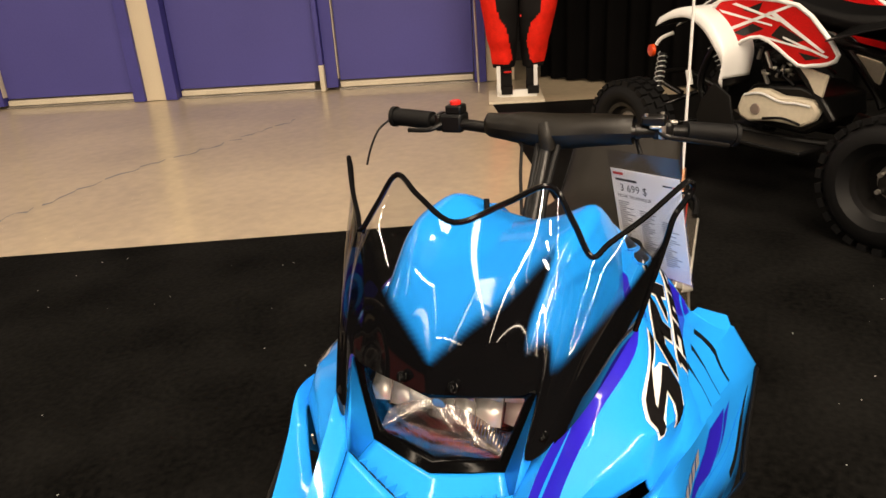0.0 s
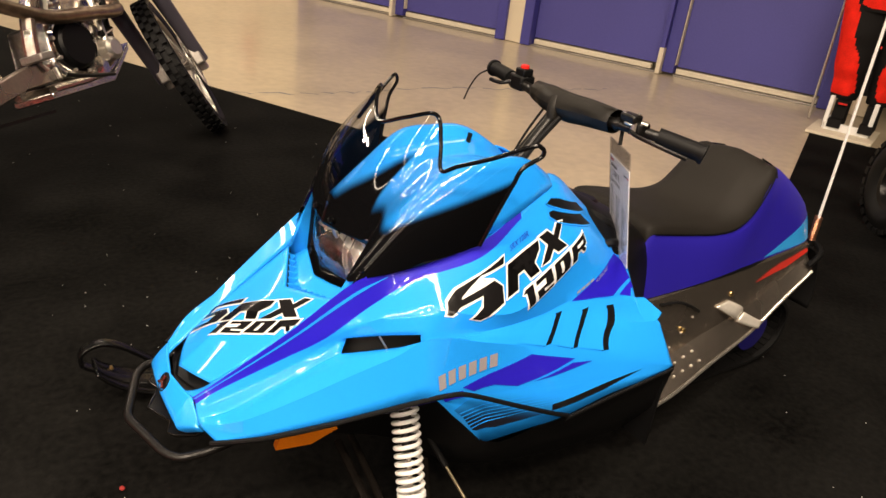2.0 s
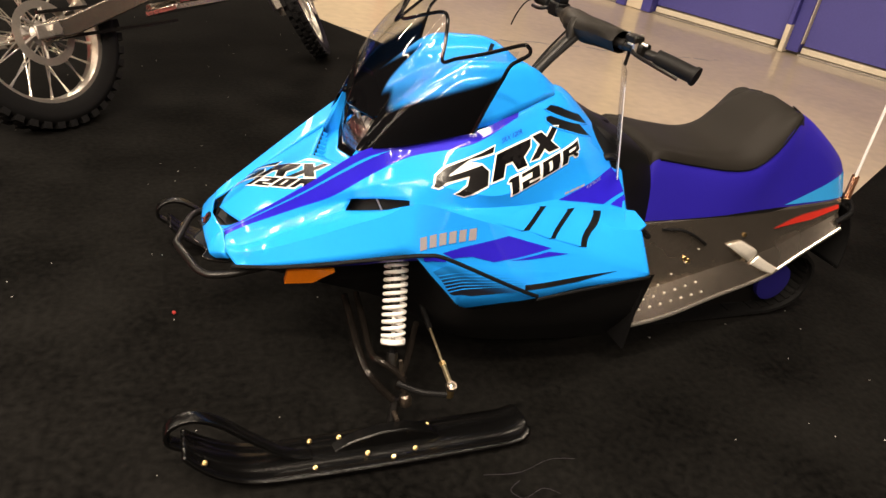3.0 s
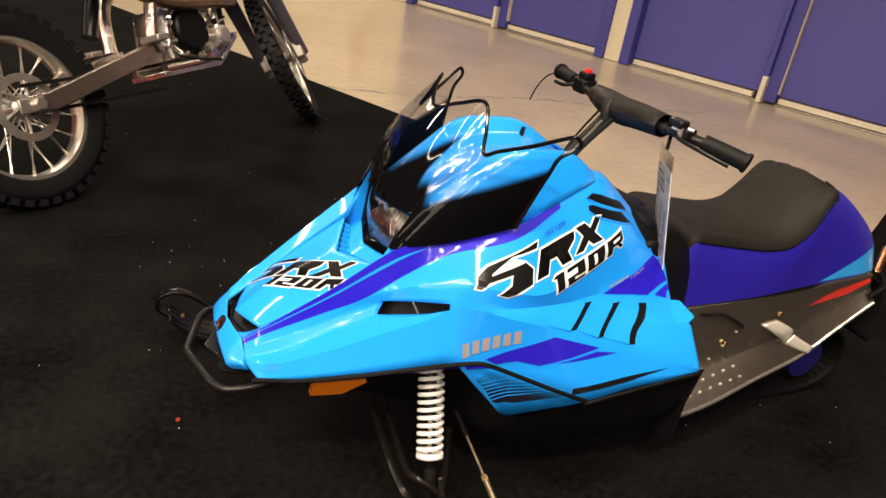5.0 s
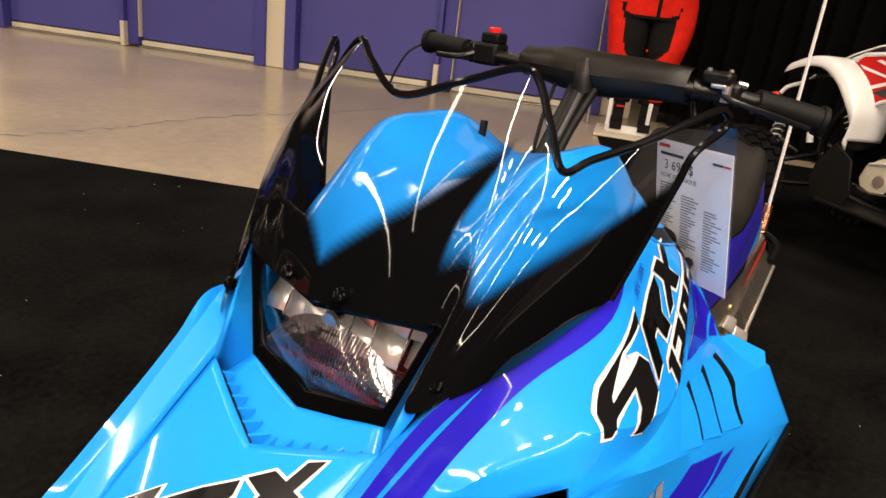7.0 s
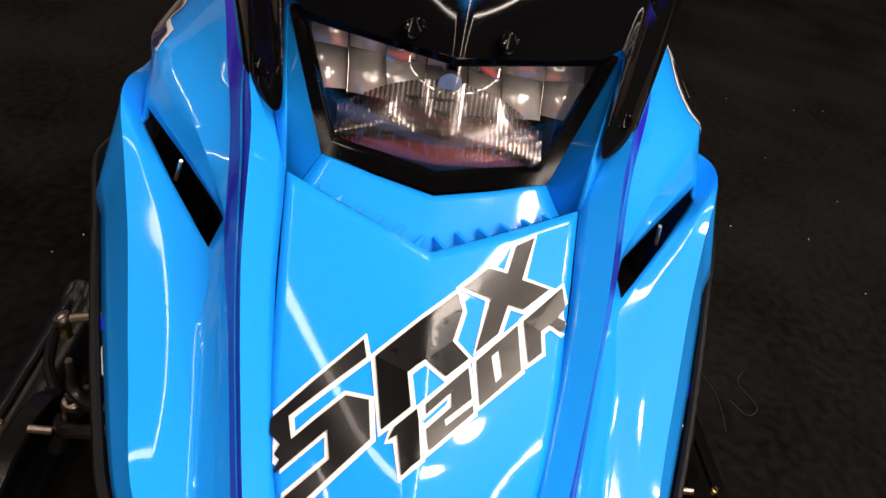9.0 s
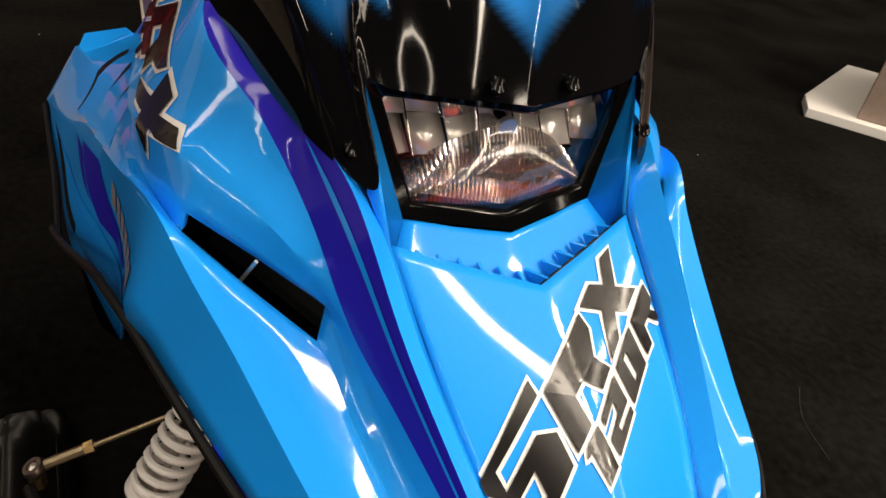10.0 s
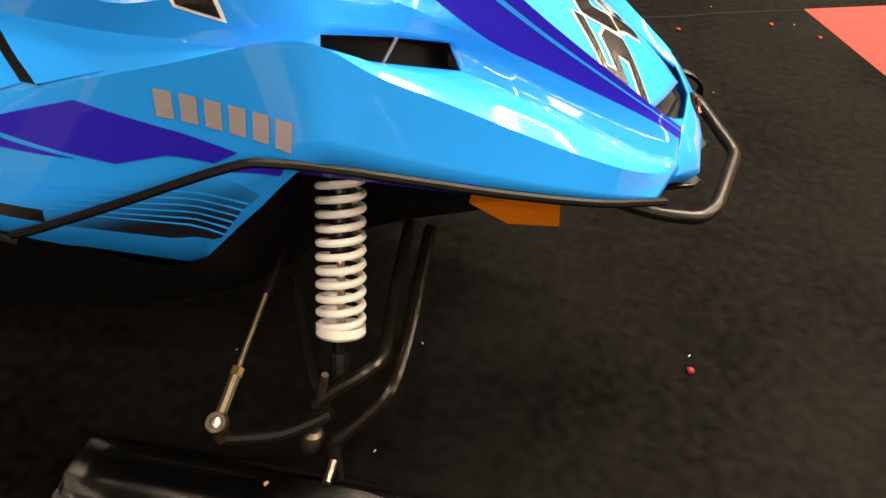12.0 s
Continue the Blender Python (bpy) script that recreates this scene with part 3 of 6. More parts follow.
panel = part("bonnet_panel", mirrored(skin(PANEL, 6, 5, soft=True)), BLUE, sled, "", 40, 0.0, 0.006)

NOSE = [
    [(.657, 0, .351), (.650, .045, .353), (.641, .090, .356), (.639, .126, .325)],
    [(.669, 0, .334), (.668, .045, .334), (.660, .094, .334), (.641, .126, .322)],
    [(.677, 0, .316), (.676, .045, .317), (.671, .099, .309), (.640, .128, .319)],
    [(.664, 0, .292), (.664, .050, .292), (.655, .100, .292), (.632, .126, .306)],
]
part("nose_cap", mirrored(skin(NOSE, 4, 4)), BLUE, sled, "", 34, 0.0, 0.003)
INLET = [[(.648, 0, .345), (.636, .042, .348), (.612, .080, .352)], [(.635, 0, .338), (.625, .040, .340), (.605, .076, .342)]]
part("nose_inlet", mirrored(skin(INLET, 2, 3)), BLACK, sled)
INNER = [[(.650, 0, .340), (.640, .06, .340), (.625, .10, .335)], [(.50, 0, .40), (.50, .07, .40), (.48, .13, .39)], [(.40, 0, .45), (.40, .08, .45), (.36, .16, .43)], [(.28, 0, .50), (.28, .1, .50), (.26, .22, .46)]]
part("engine_bay_liner", mirrored(skin(INNER, 3, 3)), BLACK, sled)

# Upper dome under the windshield: two soft lobes with a hollow between.
DOME = [
    [(.326, 0, .616), (.324, .06, .620), (.314, .112, .620), (.296, .146, .574)],
    [(.255, 0, .672), (.255, .06, .676), (.245, .115, .678), (.215, .165, .602)],
    [(.170, 0, .712), (.170, .06, .720), (.166, .120, .736), (.120, .176, .630)],
    [(.085, 0, .718), (.085, .06, .730), (.085, .123, .744), (.040, .160, .660)],
    [(.020, 0, .706), (.020, .06, .722), (.012, .112, .741), (-.035, .136, .684)],
    [(-.060, 0, .676), (-.060, .05, .686), (-.060, .088, .700), (-.085, .105, .676)],
    [(-.150, 0, .590), (-.150, .05, .610), (-.152, .085, .628), (-.158, .100, .620)],
]
dome = part("upper_cowl", mirrored(skin(DOME, 6, 5, soft=True)), BLUE, sled, "", 50, 0.0, 0.004)

# Apron and fins round the headlight.
bm = skin([[(.388, 0, .502), (.376, .050, .507), (.365, .091, .514)], [(.415, 0, .480), (.398, .055, .490), (.382, .102, .500)], [(.441, 0, .464), (.419, .058, .476), (.396, .112, .488)]], 4, 4)
for q in ([(.343, .1265, .621), (.366, .092, .513), (.397, .113, .487), (.398, .115, .512)], [(.343, .1265, .621), (.398, .115, .512), (.372, .128, .545), (.345, .131, .600)]):
    bm.faces.new([bm.verts.new(v) for v in q])
part("headlight_apron", mirrored(bm), BLUE, sled, "", 25, 0.0, 0.003)
# Outlet under the panel's rear edge: a dark face with thin fins.
for side in (1, -1):
    E = [Vector((.442 - .046 * f, side * .113 * f, .484 + .025 * f)) for f in (0.02, .25, .5, .75, .98)]
    bm = bmesh.new()
    up, dn = [bm.verts.new(p) for p in E], [bm.verts.new(p + Vector((-.003, 0, -.021))) for p in E]
    for k in range(4):
        bm.faces.new((up[k], up[k + 1], dn[k + 1], dn[k]))
    part("vent_gap", bm, BLACK, sled, "", 30, 0, .002)
    for k in range(6):
        f = 0.10 + 0.145 * k
        p = Vector((.441 - .046 * f, side * .113 * f, .484 + .025 * f))
        along_edge = Vector((-.046, side * .113, .025)).normalized() * .0014
        long = .023 - .014 * f
        back = Vector((-long, -side * long * .35, -.004))
        bm = bmesh.new()
        tri = (p + Vector((0, 0, .001)), p + Vector((-.002, 0, -.020)), p + back)
        u, w = [bm.verts.new(q - along_edge) for q in tri], [bm.verts.new(q + along_edge) for q in tri]
        bm.faces.new(u)
        bm.faces.new(w[::-1])
        for i in range(3):
            bm.faces.new((u[i], w[i], w[(i + 1) % 3], u[(i + 1) % 3]))
        part("vent_fin", bm, BLUE, sled)

# Headlight: black bezel, chrome bowl, ribbed lens.
headlight = new("headlight")
headlight.parent = sled
tagged(headlight, "clear ribbed headlight lens in a black five-sided bezel")
OUT = [(.378, 0, .612), (.341, .126, .621), (.366, .093, .514), (.389, 0, .505)]
INN = [(.372, 0, .603), (.343, .111, .609), (.361, .083, .525), (.378, 0, .515)]
bm = bmesh.new()


def rim(outer, inner):
    o = [Vector(v) for v in outer] + [Vector(v) for v in flipped(outer[::-1][1:-1])]
    n = [Vector(v) for v in inner] + [Vector(v) for v in flipped(inner[::-1][1:-1])]
    vo, vn = [bm.verts.new(v) for v in o], [bm.verts.new(v) for v in n]
    vb = [bm.verts.new(v + Vector((-.007, 0, 0))) for v in n]
    for i in range(len(o)):
        k = (i + 1) % len(o)
        bm.faces.new((vo[i], vo[k], vn[k], vn[i]))
        bm.faces.new((vn[i], vn[k], vb[k], vb[i]))


rim(OUT, INN)
part("bezel", bm, BEZEL, headlight, "", 30, 0.003)
rows = [[(.369, 0, .603), (.362, .05, .605), (.341, .112, .610)], [(.378, 0, .578), (.369, .05, .581), (.348, .106, .585)], [(.381, 0, .552), (.373, .045, .553), (.354, .096, .556)], [(.376, 0, .514), (.368, .04, .519), (.358, .084, .525)]]
part("lens", mirrored(skin(rows, 5, 6, soft=True)), LENS, headlight, "clear ribbed lens", 40).visible_shadow = False


def dome_point(y, f):
    """The ribbed dome over the lower half of the bowl."""
    lo, hi = .518 + .09 * abs(y), .581 - 5.6 * y * y
    return Vector((.367 - 1.6 * y * y - .022 * f * f, y, lo + (hi - lo) * f))


part("lens_dome", skin([[tuple(dome_point(-.084 + .168 * i / 16, k / 4)) for i in range(17)] for k in range(5)], 2, 2), RIB, headlight, "clear ribbed dome inside the lamp", 60).visible_shadow = False
for k in range(44):
    y = -.083 + .166 * k / 43
    part("lens_rib", tube([dome_point(y, f) for f in (0, .35, .7, 1)], .0013, 2, 6), RIB, headlight).visible_shadow = False
# reflector: a back plate of tilted facets above, a smooth dish under the dome
rng = random.Random(4)
FACETS = (-.112, -.078, -.046, -.018, .018, .046, .078, .112)
SLANT = [0] + [rng.uniform(-.010, .010) for _ in FACETS[1:-1]] + [0]
for k in range(len(FACETS) - 1):
    for z0, z1, x0, x1, f0, f1 in ((.556, .584, .344, .327, 0, .6), (.584, .612, .327, .312, .6, 1)):
        a0, b0 = FACETS[k] + SLANT[k] * f0, FACETS[k + 1] + SLANT[k + 1] * f0
        a1, b1 = FACETS[k] + SLANT[k] * f1, FACETS[k + 1] + SLANT[k + 1] * f1
        lean, yaw = rng.uniform(-.004, .006), rng.uniform(-.005, .005) - .025 * (a0 + b0)
        quad = [(x0 - 1.5 * a0 * a0 + lean + yaw, a0, z0), (x0 - 1.5 * b0 * b0 + lean - yaw, b0, z0), (x1 - 1.5 * b1 * b1 - lean - yaw, b1, z1), (x1 - 1.5 * a1 * a1 - lean + yaw, a1, z1)]
        bm = bmesh.new()
        bm.faces.new([bm.verts.new(p) for p in quad])
        part("reflector_facet", bm, SATIN if z0 < .57 or k not in (2, 4) else MIRROR, headlight, "", 6, 0, .001)
part("reflector_dish", mirrored(skin([[(.344, 0, .566), (.338, .045, .560), (.328, .090, .548)], [(.340, 0, .540), (.336, .045, .540), (.328, .086, .540)], [(.362, 0, .516), (.354, .04, .520), (.346, .082, .527)]], 3, 4)), DISH, headlight, "", 50)
for y, lean in zip(FACETS[1:-1], SLANT[1:-1]):
    part("facet_edge", rods(((.348 - 1.5 * y * y, y, .556), (.316 - 1.5 * y * y, y + lean, .611), .0008, None, 6)), DISH, headlight)
part("lamp_body", mirrored(skin([[(.350, 0, .612), (.325, .115, .618)], [(.29, 0, .612), (.28, .10, .612)], [(.29, 0, .515), (.28, .07, .52)], [(.375, 0, .512), (.352, .083, .522)]], 1, 4)), BLACK, headlight)
part("bulb", rods(((.318, 0, .586), (.345, 0, .582), .008, .006)), CHROME, headlight)
part("bulb_cap", rods(((.345, 0, .582), (.350, 0, .581), .009)), STEEL, headlight)

# Windshield, from the middle round to the rear corner; rows from the foot to the top edge.
FOOT = [(.378, 0, .613), (.366, .062, .616), (.352, .108, .619), (.347, .1275, .622), (.381, .1235, .554), (.348, .156, .569), (.274, .180, .589), (.165, .204, .624)]
HEAD = [(.274, 0, .796), (.252, .058, .818), (.221, .105, .834), (.226, .136, .793), (.236, .161, .755), (.214, .178, .766), (.170, .212, .788), (.118, .246, .805)]
BULGE = [.020, .022, .022, .022, .010, .011, .012, .004]
COLUMN = [(0, 0), (4, 4), (5, 4.45), (6, 5), (7, 6)]


def screen_rows(n=7):
    rows = []
    for k in range(n):
        f = k / (n - 1)
        row = []
        for a, b, s in zip(FOOT, HEAD, BULGE):
            p = Vector(a).lerp(Vector(b), f)
            p += Vector((0.7, 0.35 if a[1] > 0.05 else 0, 0.55)) * s * math.sin(math.pi * f)
            row.append(tuple(p))
        rows.append(row)
    return rows


def along(x, pts):
    """The height at x of a line through the points."""
    for (a, p), (b, q) in zip(pts, pts[1:]):
        if x <= b:
            return p + (q - p) * max(0.0, (x - a) / (b - a))
    return pts[-1][1]


def ease(x):
    x = max(0.0, min(1.0, x))
    return x * x * (3 - 2 * x)


MIDDLE = [(0, .17), (.8, .40), (1.7, .56), (2.4, .71), (2.7, .78), (3.2, .84)]
SPEAR = [(1.7, .20), (1.9, .30), (2.3, .54), (2.55, .78), (2.8, 1.02), (3.2, 1.3)]
FLANK = [(1.7, .22), (3.0, .30), (4.2, .49), (4.8, .55), (5.4, .62), (6.0, .72)]


def sprayed(c, f):
    """How much black paint covers the screen at column c and height f: a black W with clear flames between."""
    above_mid = ease((f - along(c, MIDDLE)) / .26 + .5)
    side = ease((f - along(c, FLANK)) / .24 + .5) * (ease((along(c, SPEAR) - f) / .26 + .5) if c < 3.2 else 1.0) * ease((c - 1.75) / .3)
    return 1.0 - max(above_mid if c < 3.2 else 0.0, side)


bm = skin(screen_rows(), 5, 7, soft=True)
paint = bm.verts.layers.float.new("paint")
bm.verts.ensure_lookup_table()
wide = 7 * 7 + 1
for k, v in enumerate(bm.verts):
    v[paint] = sprayed(along((k % wide) / 7, COLUMN), (k // wide) / 30)
bm = mirrored(bm)
windshield = part("windshield", bm, SCREEN, sled, "low windshield of clear acrylic fading into gloss black paint", 60)
screen = screen_rows()
edge = [row[-1] for row in screen[:-1]] + [(.1050, .2535, .798), (.1015, .2565, .808), (.1060, .2545, .8155), (.1180, .2470, .8165)] + screen[-1][::-1][1:]
part("edge_trim", tube(edge + flipped(edge[::-1][1:]), .0039, 6, 8), GLOSSBLACK, windshield, "black rubber edge moulding")
for y, x, z in ((.034, .377, .630), (-.034, .377, .630), (.138, .362, .578), (-.138, .362, .578)):
    part("screen_screw", spin([(-.006, .0072), (-.0006, .0072), (.0002, .0058), (-.0006, .003), (-.0006, 0)], (x, y, z), (.8, 0, .6), 12), BEZEL, windshield)

# Recesses behind the two slots and their tie bars.
for s in (1, -1):
    bm = skin([[(.398, s * .155, .462), (.404, s * .170, .434)], [(.345, s * .200, .484), (.350, s * .210, .456)], [(.296, s * .245, .500), (.298, s * .250, .476)]], 4, 2)
    bmesh.ops.translate(bm, vec=(-.012, -s * .02, -.018), verts=bm.verts[:])
    part("slot_recess", bm, BLACK, sled)
    part("slot_wire", rods(((.352, s * .206, .480), (.338, s * .216, .452), .0018, None, 6)), STEEL, sled)

# Lower edge trim, wheel-arch edge and belly pan.
for s in (1, -1):
    line = [(.630, .162, .309), (.568, .206, .330), (.522, .226, .341), (.466, .247, .355), (.413, .265, .369), (.364, .281, .382), (.316, .296, .394), (.270, .312, .404), (.232, .322, .402), (.130, .345, .362), (.052, .358, .330), (.020, .361, .318)]
    part("edge_moulding", tube([(x, s * y, z) for x, y, z in line], .0045, 5, 8), BLACK, sled)
    line = [(.020, .357, .306), (-.100, .356, .322), (-.262, .360, .345)]
    part("edge_moulding", tube([(x, s * y, z) for x, y, z in line], .004, 5, 8), BLACK, sled)
for s in (1, -1):
    # narrow purple lip below the trim, thinning to the front
    lip = [(.600, .176, .316, .003), (.522, .223, .338, .005), (.413, .262, .366, .008), (.316, .292, .391, .011), (.262, .305, .400, .012)]
    part("purple_lip", skin([[(x, s * (y - .004), z), (x, s * (y - .008), z - .004 - d)] for x, y, z, d in lip], 4, 2), PURPLE, sled, "purple lip under the edge trim", 60, 0, .002)
BELLY = [
    [(.655, .095, .300), (.650, .09, .285), (.650, .05, .280), (.655, 0, .280)],
    [(.560, .175, .322), (.55, .13, .275), (.55, .08, .255), (.55, 0, .250)],
    [(.440, .215, .350), (.44, .16, .262), (.44, .11, .225), (.44, 0, .215)],
    [(.330, .205, .385), (.33, .165, .270), (.33, .13, .200), (.33, 0, .185)],
    [(.240, .215, .380), (.24, .185, .240), (.24, .15, .165), (.24, 0, .150)],
    [(.175, .312, .272), (.165, .270, .190), (.16, .20, .125), (.16, 0, .120)],
    [(.030, .340, .300), (.03, .300, .200), (.03, .250, .120), (.03, 0, .115)],
    [(-.262, .350, .343), (-.262, .335, .230), (-.262, .270, .118), (-.262, 0, .115)],
    [(-.270, .345, .340), (-.290, .300, .230), (-.290, .240, .140), (-.290, 0, .140)],
]
part("belly_pan", mirrored(skin(BELLY, 4, 3)), BLACK, sled, "black moulded belly pan")
for s in (1, -1):
    bm = bmesh.new()
    v = [(.525, .182, .272), (.470, .205, .285), (.430, .226, .322), (.520, .196, .322)]
    a = [bm.verts.new((x, s * y, z)) for x, y, z in v]
    b = [bm.verts.new((x, s * (y - .012), z + .004)) for x, y, z in v]
    bm.faces.new(a)
    for i in range(4):
        bm.faces.new((a[i], a[(i + 1) % 4], b[(i + 1) % 4], b[i]))
    part("side_reflector", bm, AMBER, sled, "amber side reflector")
    part("rear_flange", boxes(((-.268, s * .30, .235), (.006, .09, .21))), BLACK, sled)

# Front bumper and badge.


def bent(pts, r=.014, n=5):
    """A straight-legged line with a small round bend at each corner."""
    pts = [Vector(p) for p in pts]
    out = [pts[0]]
    for a, b, c in zip(pts, pts[1:], pts[2:]):
        p, q = b + (a - b).normalized() * r, b + (c - b).normalized() * r
        out += [p.lerp(b, k / n).lerp(b.lerp(q, k / n), k / n) for k in range(n + 1)]
    return out + [pts[-1]]


bump = [(.560, .146, .294), (.630, .148, .281), (.676, .144, .279), (.697, .118, .279), (.733, 0, .277)]
part("bumper", tube(bent(bump + flipped(bump[::-1][1:])), .0078, 1, 14, line=True), DARKSTEEL, sled, "black tubular front bumper")
# black nose guard with a grey worn edge, notched beside the point
guard = [(.640, .104), (.672, .092), (.681, .080), (.671, .052), (.697, 0)]
guard += [(x, -y) for x, y in guard[::-1][1:]]
part("nose_guard", slab(guard + [(.60, -.10), (.60, .10)], .281, .287, "z"), BLACK, sled, "black nose guard", 30, .002)
part("guard_edge", tube([(x, y, .2862) for x, y in guard], .0020, 1, 8, line=True), ARMSTEEL, sled)
bm = spin([(0, .0175), (.004, .0175), (.005, .015), (.0035, .0135), (.0035, 0)], (.6655, 0, .3335), (.86, 0, .5), 28)
badge = part("nose_badge", bm, DARKSTEEL, sled, "small round emblem on the nose")
bm = bmesh.new()
for a in (90, 210, 330):
    c, n1 = Vector((.671, 0, .3365)), Vector((.86, 0, .5)).normalized()
    u, w = Vector((0, 1, 0)), Vector((-.5, 0, .86))
    d = u * math.cos(radians(a)) + w * math.sin(radians(a))
    rod(bm, c + d * .002, c + d * .0125, .002, .003, 8)
part("badge_relief", bm, ENAMEL, badge)

# ---- snowmobile: bars, seat, tunnel ----
bars = new("handlebar")
bars.parent = sled
bars.matrix_basis = pose(-.003, 0, .006, 1.0)
tagged(bars, "black handlebar with a leatherette pad and rubber grips")
BAR = [(-.231, -.340, .805), (-.216, -.230, .800), (-.185, -.110, .796), (-.160, 0, .790), (-.176, .110, .797), (-.215, .200, .792), (-.272, .287, .775)]
part("bar_tube", tube(BAR, .011, 6, 12), DARKSTEEL, bars)
part("grip", tube([(-.231, -.345, .805), (-.226, -.300, .803), (-.219, -.255, .801)], .0175, 5, 14), RUBBER, bars, "black rubber grip")
part("grip", tube([(-.274, .291, .7745), (-.252, .256, .782), (-.226, .217, .790)], .0175, 5, 14), RUBBER, bars, "black rubber grip")
for p, q in (((-.2315, -.349, .805), (-.231, -.341, .805)), ((-.2765, .295, .7735), (-.273, .289, .775))):
    part("grip_flange", rods((p, q, .0205, None, 16)), RUBBER, bars)
rows = []
for (x, y, z), ra, rb in zip([(-.207, -.135, .797), (-.195, -.125, .797), (-.186, -.090, .797), (-.172, -.045, .797), (-.166, .020, .795), (-.172, .070, .797), (-.180, .120, .797), (-.186, .140, .796)], (.016, .022, .026, .030, .031, .029, .027, .025), (.015, .021, .025, .029, .030, .028, .026, .024)):
    rows.append([(x + (ra + .0012 * math.sin(5 * a + 60 * y)) * math.cos(a), y, z + (rb + .0012 * math.sin(4 * a + 90 * y)) * math.sin(a) + .004) for a in [2 * math.pi * k / 12 for k in range(13)]])
part("bar_pad", skin(rows, 4, 3, soft=True), PAD, bars, "black leatherette crossbar pad", 60)
part("pad_hub", tube([(-.152, -.005, .812), (-.142, 0, .796), (-.140, .004, .772)], .014, 4, 12), PAD, bars)
part("steering_post", rods(((-.055, 0, .672), (-.150, 0, .785), .012)), DARKSTEEL, bars)
for dy in (.015, -.013):
    part("control_cable", tube([(-.058, dy, .676), (-.085, dy, .712), (-.120, dy * 1.1, .750), (-.152, dy * 1.3, .784)], .0062, 5, 8), RUBBER, bars)
part("control_cable", tube([(-.06, -.02, .68), (-.088, -.030, .712), (-.118, -.040, .742), (-.160, -.050, .782)], .003, 5, 6), RUBBER, bars)
# throttle block with the red stop switch
part("throttle_block", boxes(((-.214, -.205, .801), (.042, .045, .036))), BLACK, bars, "", 30, 0.006)
part("stop_switch", boxes(((-.212, -.200, .826), (.030, .034, .018))), BLACK, bars, "", 30, 0.004)
part("stop_button", spin([(0, .0105), (.007, .0105), (.009, .008), (.009, 0)], (-.212, -.200, .834), (0, 0, 1), 16), RED, bars, "red stop button")
part("throttle_lever", tube([(-.195, -.225, .80), (-.180, -.245, .792), (-.183, -.290, .790)], .005, 5, 8), DARKSTEEL, bars)
part("lever_clamp", boxes(((-.220, -.238, .800), (.032, .014, .034))), DARKSTEEL, bars, "", 30, 0.004)
part("tether", tube([(-.229, -.349, .803), (-.205, -.370, .785), (-.190, -.385, .750), (-.183, -.395, .715)], .0022, 5, 6), RUBBER, bars, "thin black tether cord")
part("brake_perch", boxes(((-.205, .185, .797), (.030, .034, .030), Matrix.Identity(4))), DARKSTEEL, bars, "black brake lever clamp", 30, 0.006)
part("brake_reservoir", boxes(((-.192, .172, .816), (.026, .040, .018), Matrix.Identity(4))), DARKSTEEL, bars, "", 30, 0.005)
for bx, by in ((-.184, .160), (-.200, .184)):
    part("perch_screw", rods(((bx, by, .824), (bx, by, .828), .0034, None, 8)), STEEL, bars)
part("brake_lever", tube([(-.190, .180, .797), (-.182, .198, .790), (-.205, .246, .778), (-.236, .287, .765)], .0042, 5, 8), DARKSTEEL, bars)
part("lever_pivot", boxes(((-.186, .176, .806), (.014, .020, .006))), STEEL, bars, "bright lever pivot", 30, .002)
part("lever_pivot", rods(((-.196, .196, .812), (-.204, .206, .810), .004, None, 8)), STEEL, bars)
part("brake_pin", rods(((-.188, .186, .786), (-.188, .186, .812), .006, None, 8)), STEEL, bars)
part("bar_collar", rods(((-.186, .140, .797), (-.190, .148, .7965), .0135, None, 12)), DARKSTEEL, bars)
part("fuel_key", rods(((.035, -.055, .722), (.030, -.057, .742), .005, None, 8)), BLACK, sled)

# Console between cowl and seat.
CONS = [
    [(-.146, 0, .622), (-.148, .060, .628), (-.152, .112, .606), (-.172, .165, .550), (-.235, .218, .452)],
    [(-.200, 0, .622), (-.200, .060, .624), (-.205, .125, .600), (-.225, .178, .540), (-.262, .214, .436)],
    [(-.262, 0, .596), (-.262, .060, .597), (-.268, .132, .572), (-.284, .174, .508), (-.298, .190, .402)],
    [(-.335, 0, .566), (-.335, .060, .563), (-.340, .124, .545), (-.350, .152, .485), (-.355, .164, .375)],
    [(-.385, 0, .520), (-.385, .060, .520), (-.385, .120, .510), (-.385, .140, .460), (-.385, .150, .375)],
]
part("console", mirrored(skin(CONS, 4, 4, soft=True)), BLACK, sled, "black moulded console ahead of the seat", 50)
part("filler_cap", spin([(0, .036), (.020, .036), (.024, .030), (.024, 0)], (-.235, .03, .585), (-.2, 0, 1), 20), BLACK, sled)
part("recoil_hose", tube([(-.19, .10, .60), (-.22, .13, .585), (-.25, .12, .56), (-.27, .09, .545)], .014, 5, 10), RUBBER, sled)
part("coolant_loop", tube([(-.185, .155, .545), (-.205, .172, .560), (-.235, .160, .548), (-.25, .14, .53)], .009, 5, 8), RUBBER, sled)

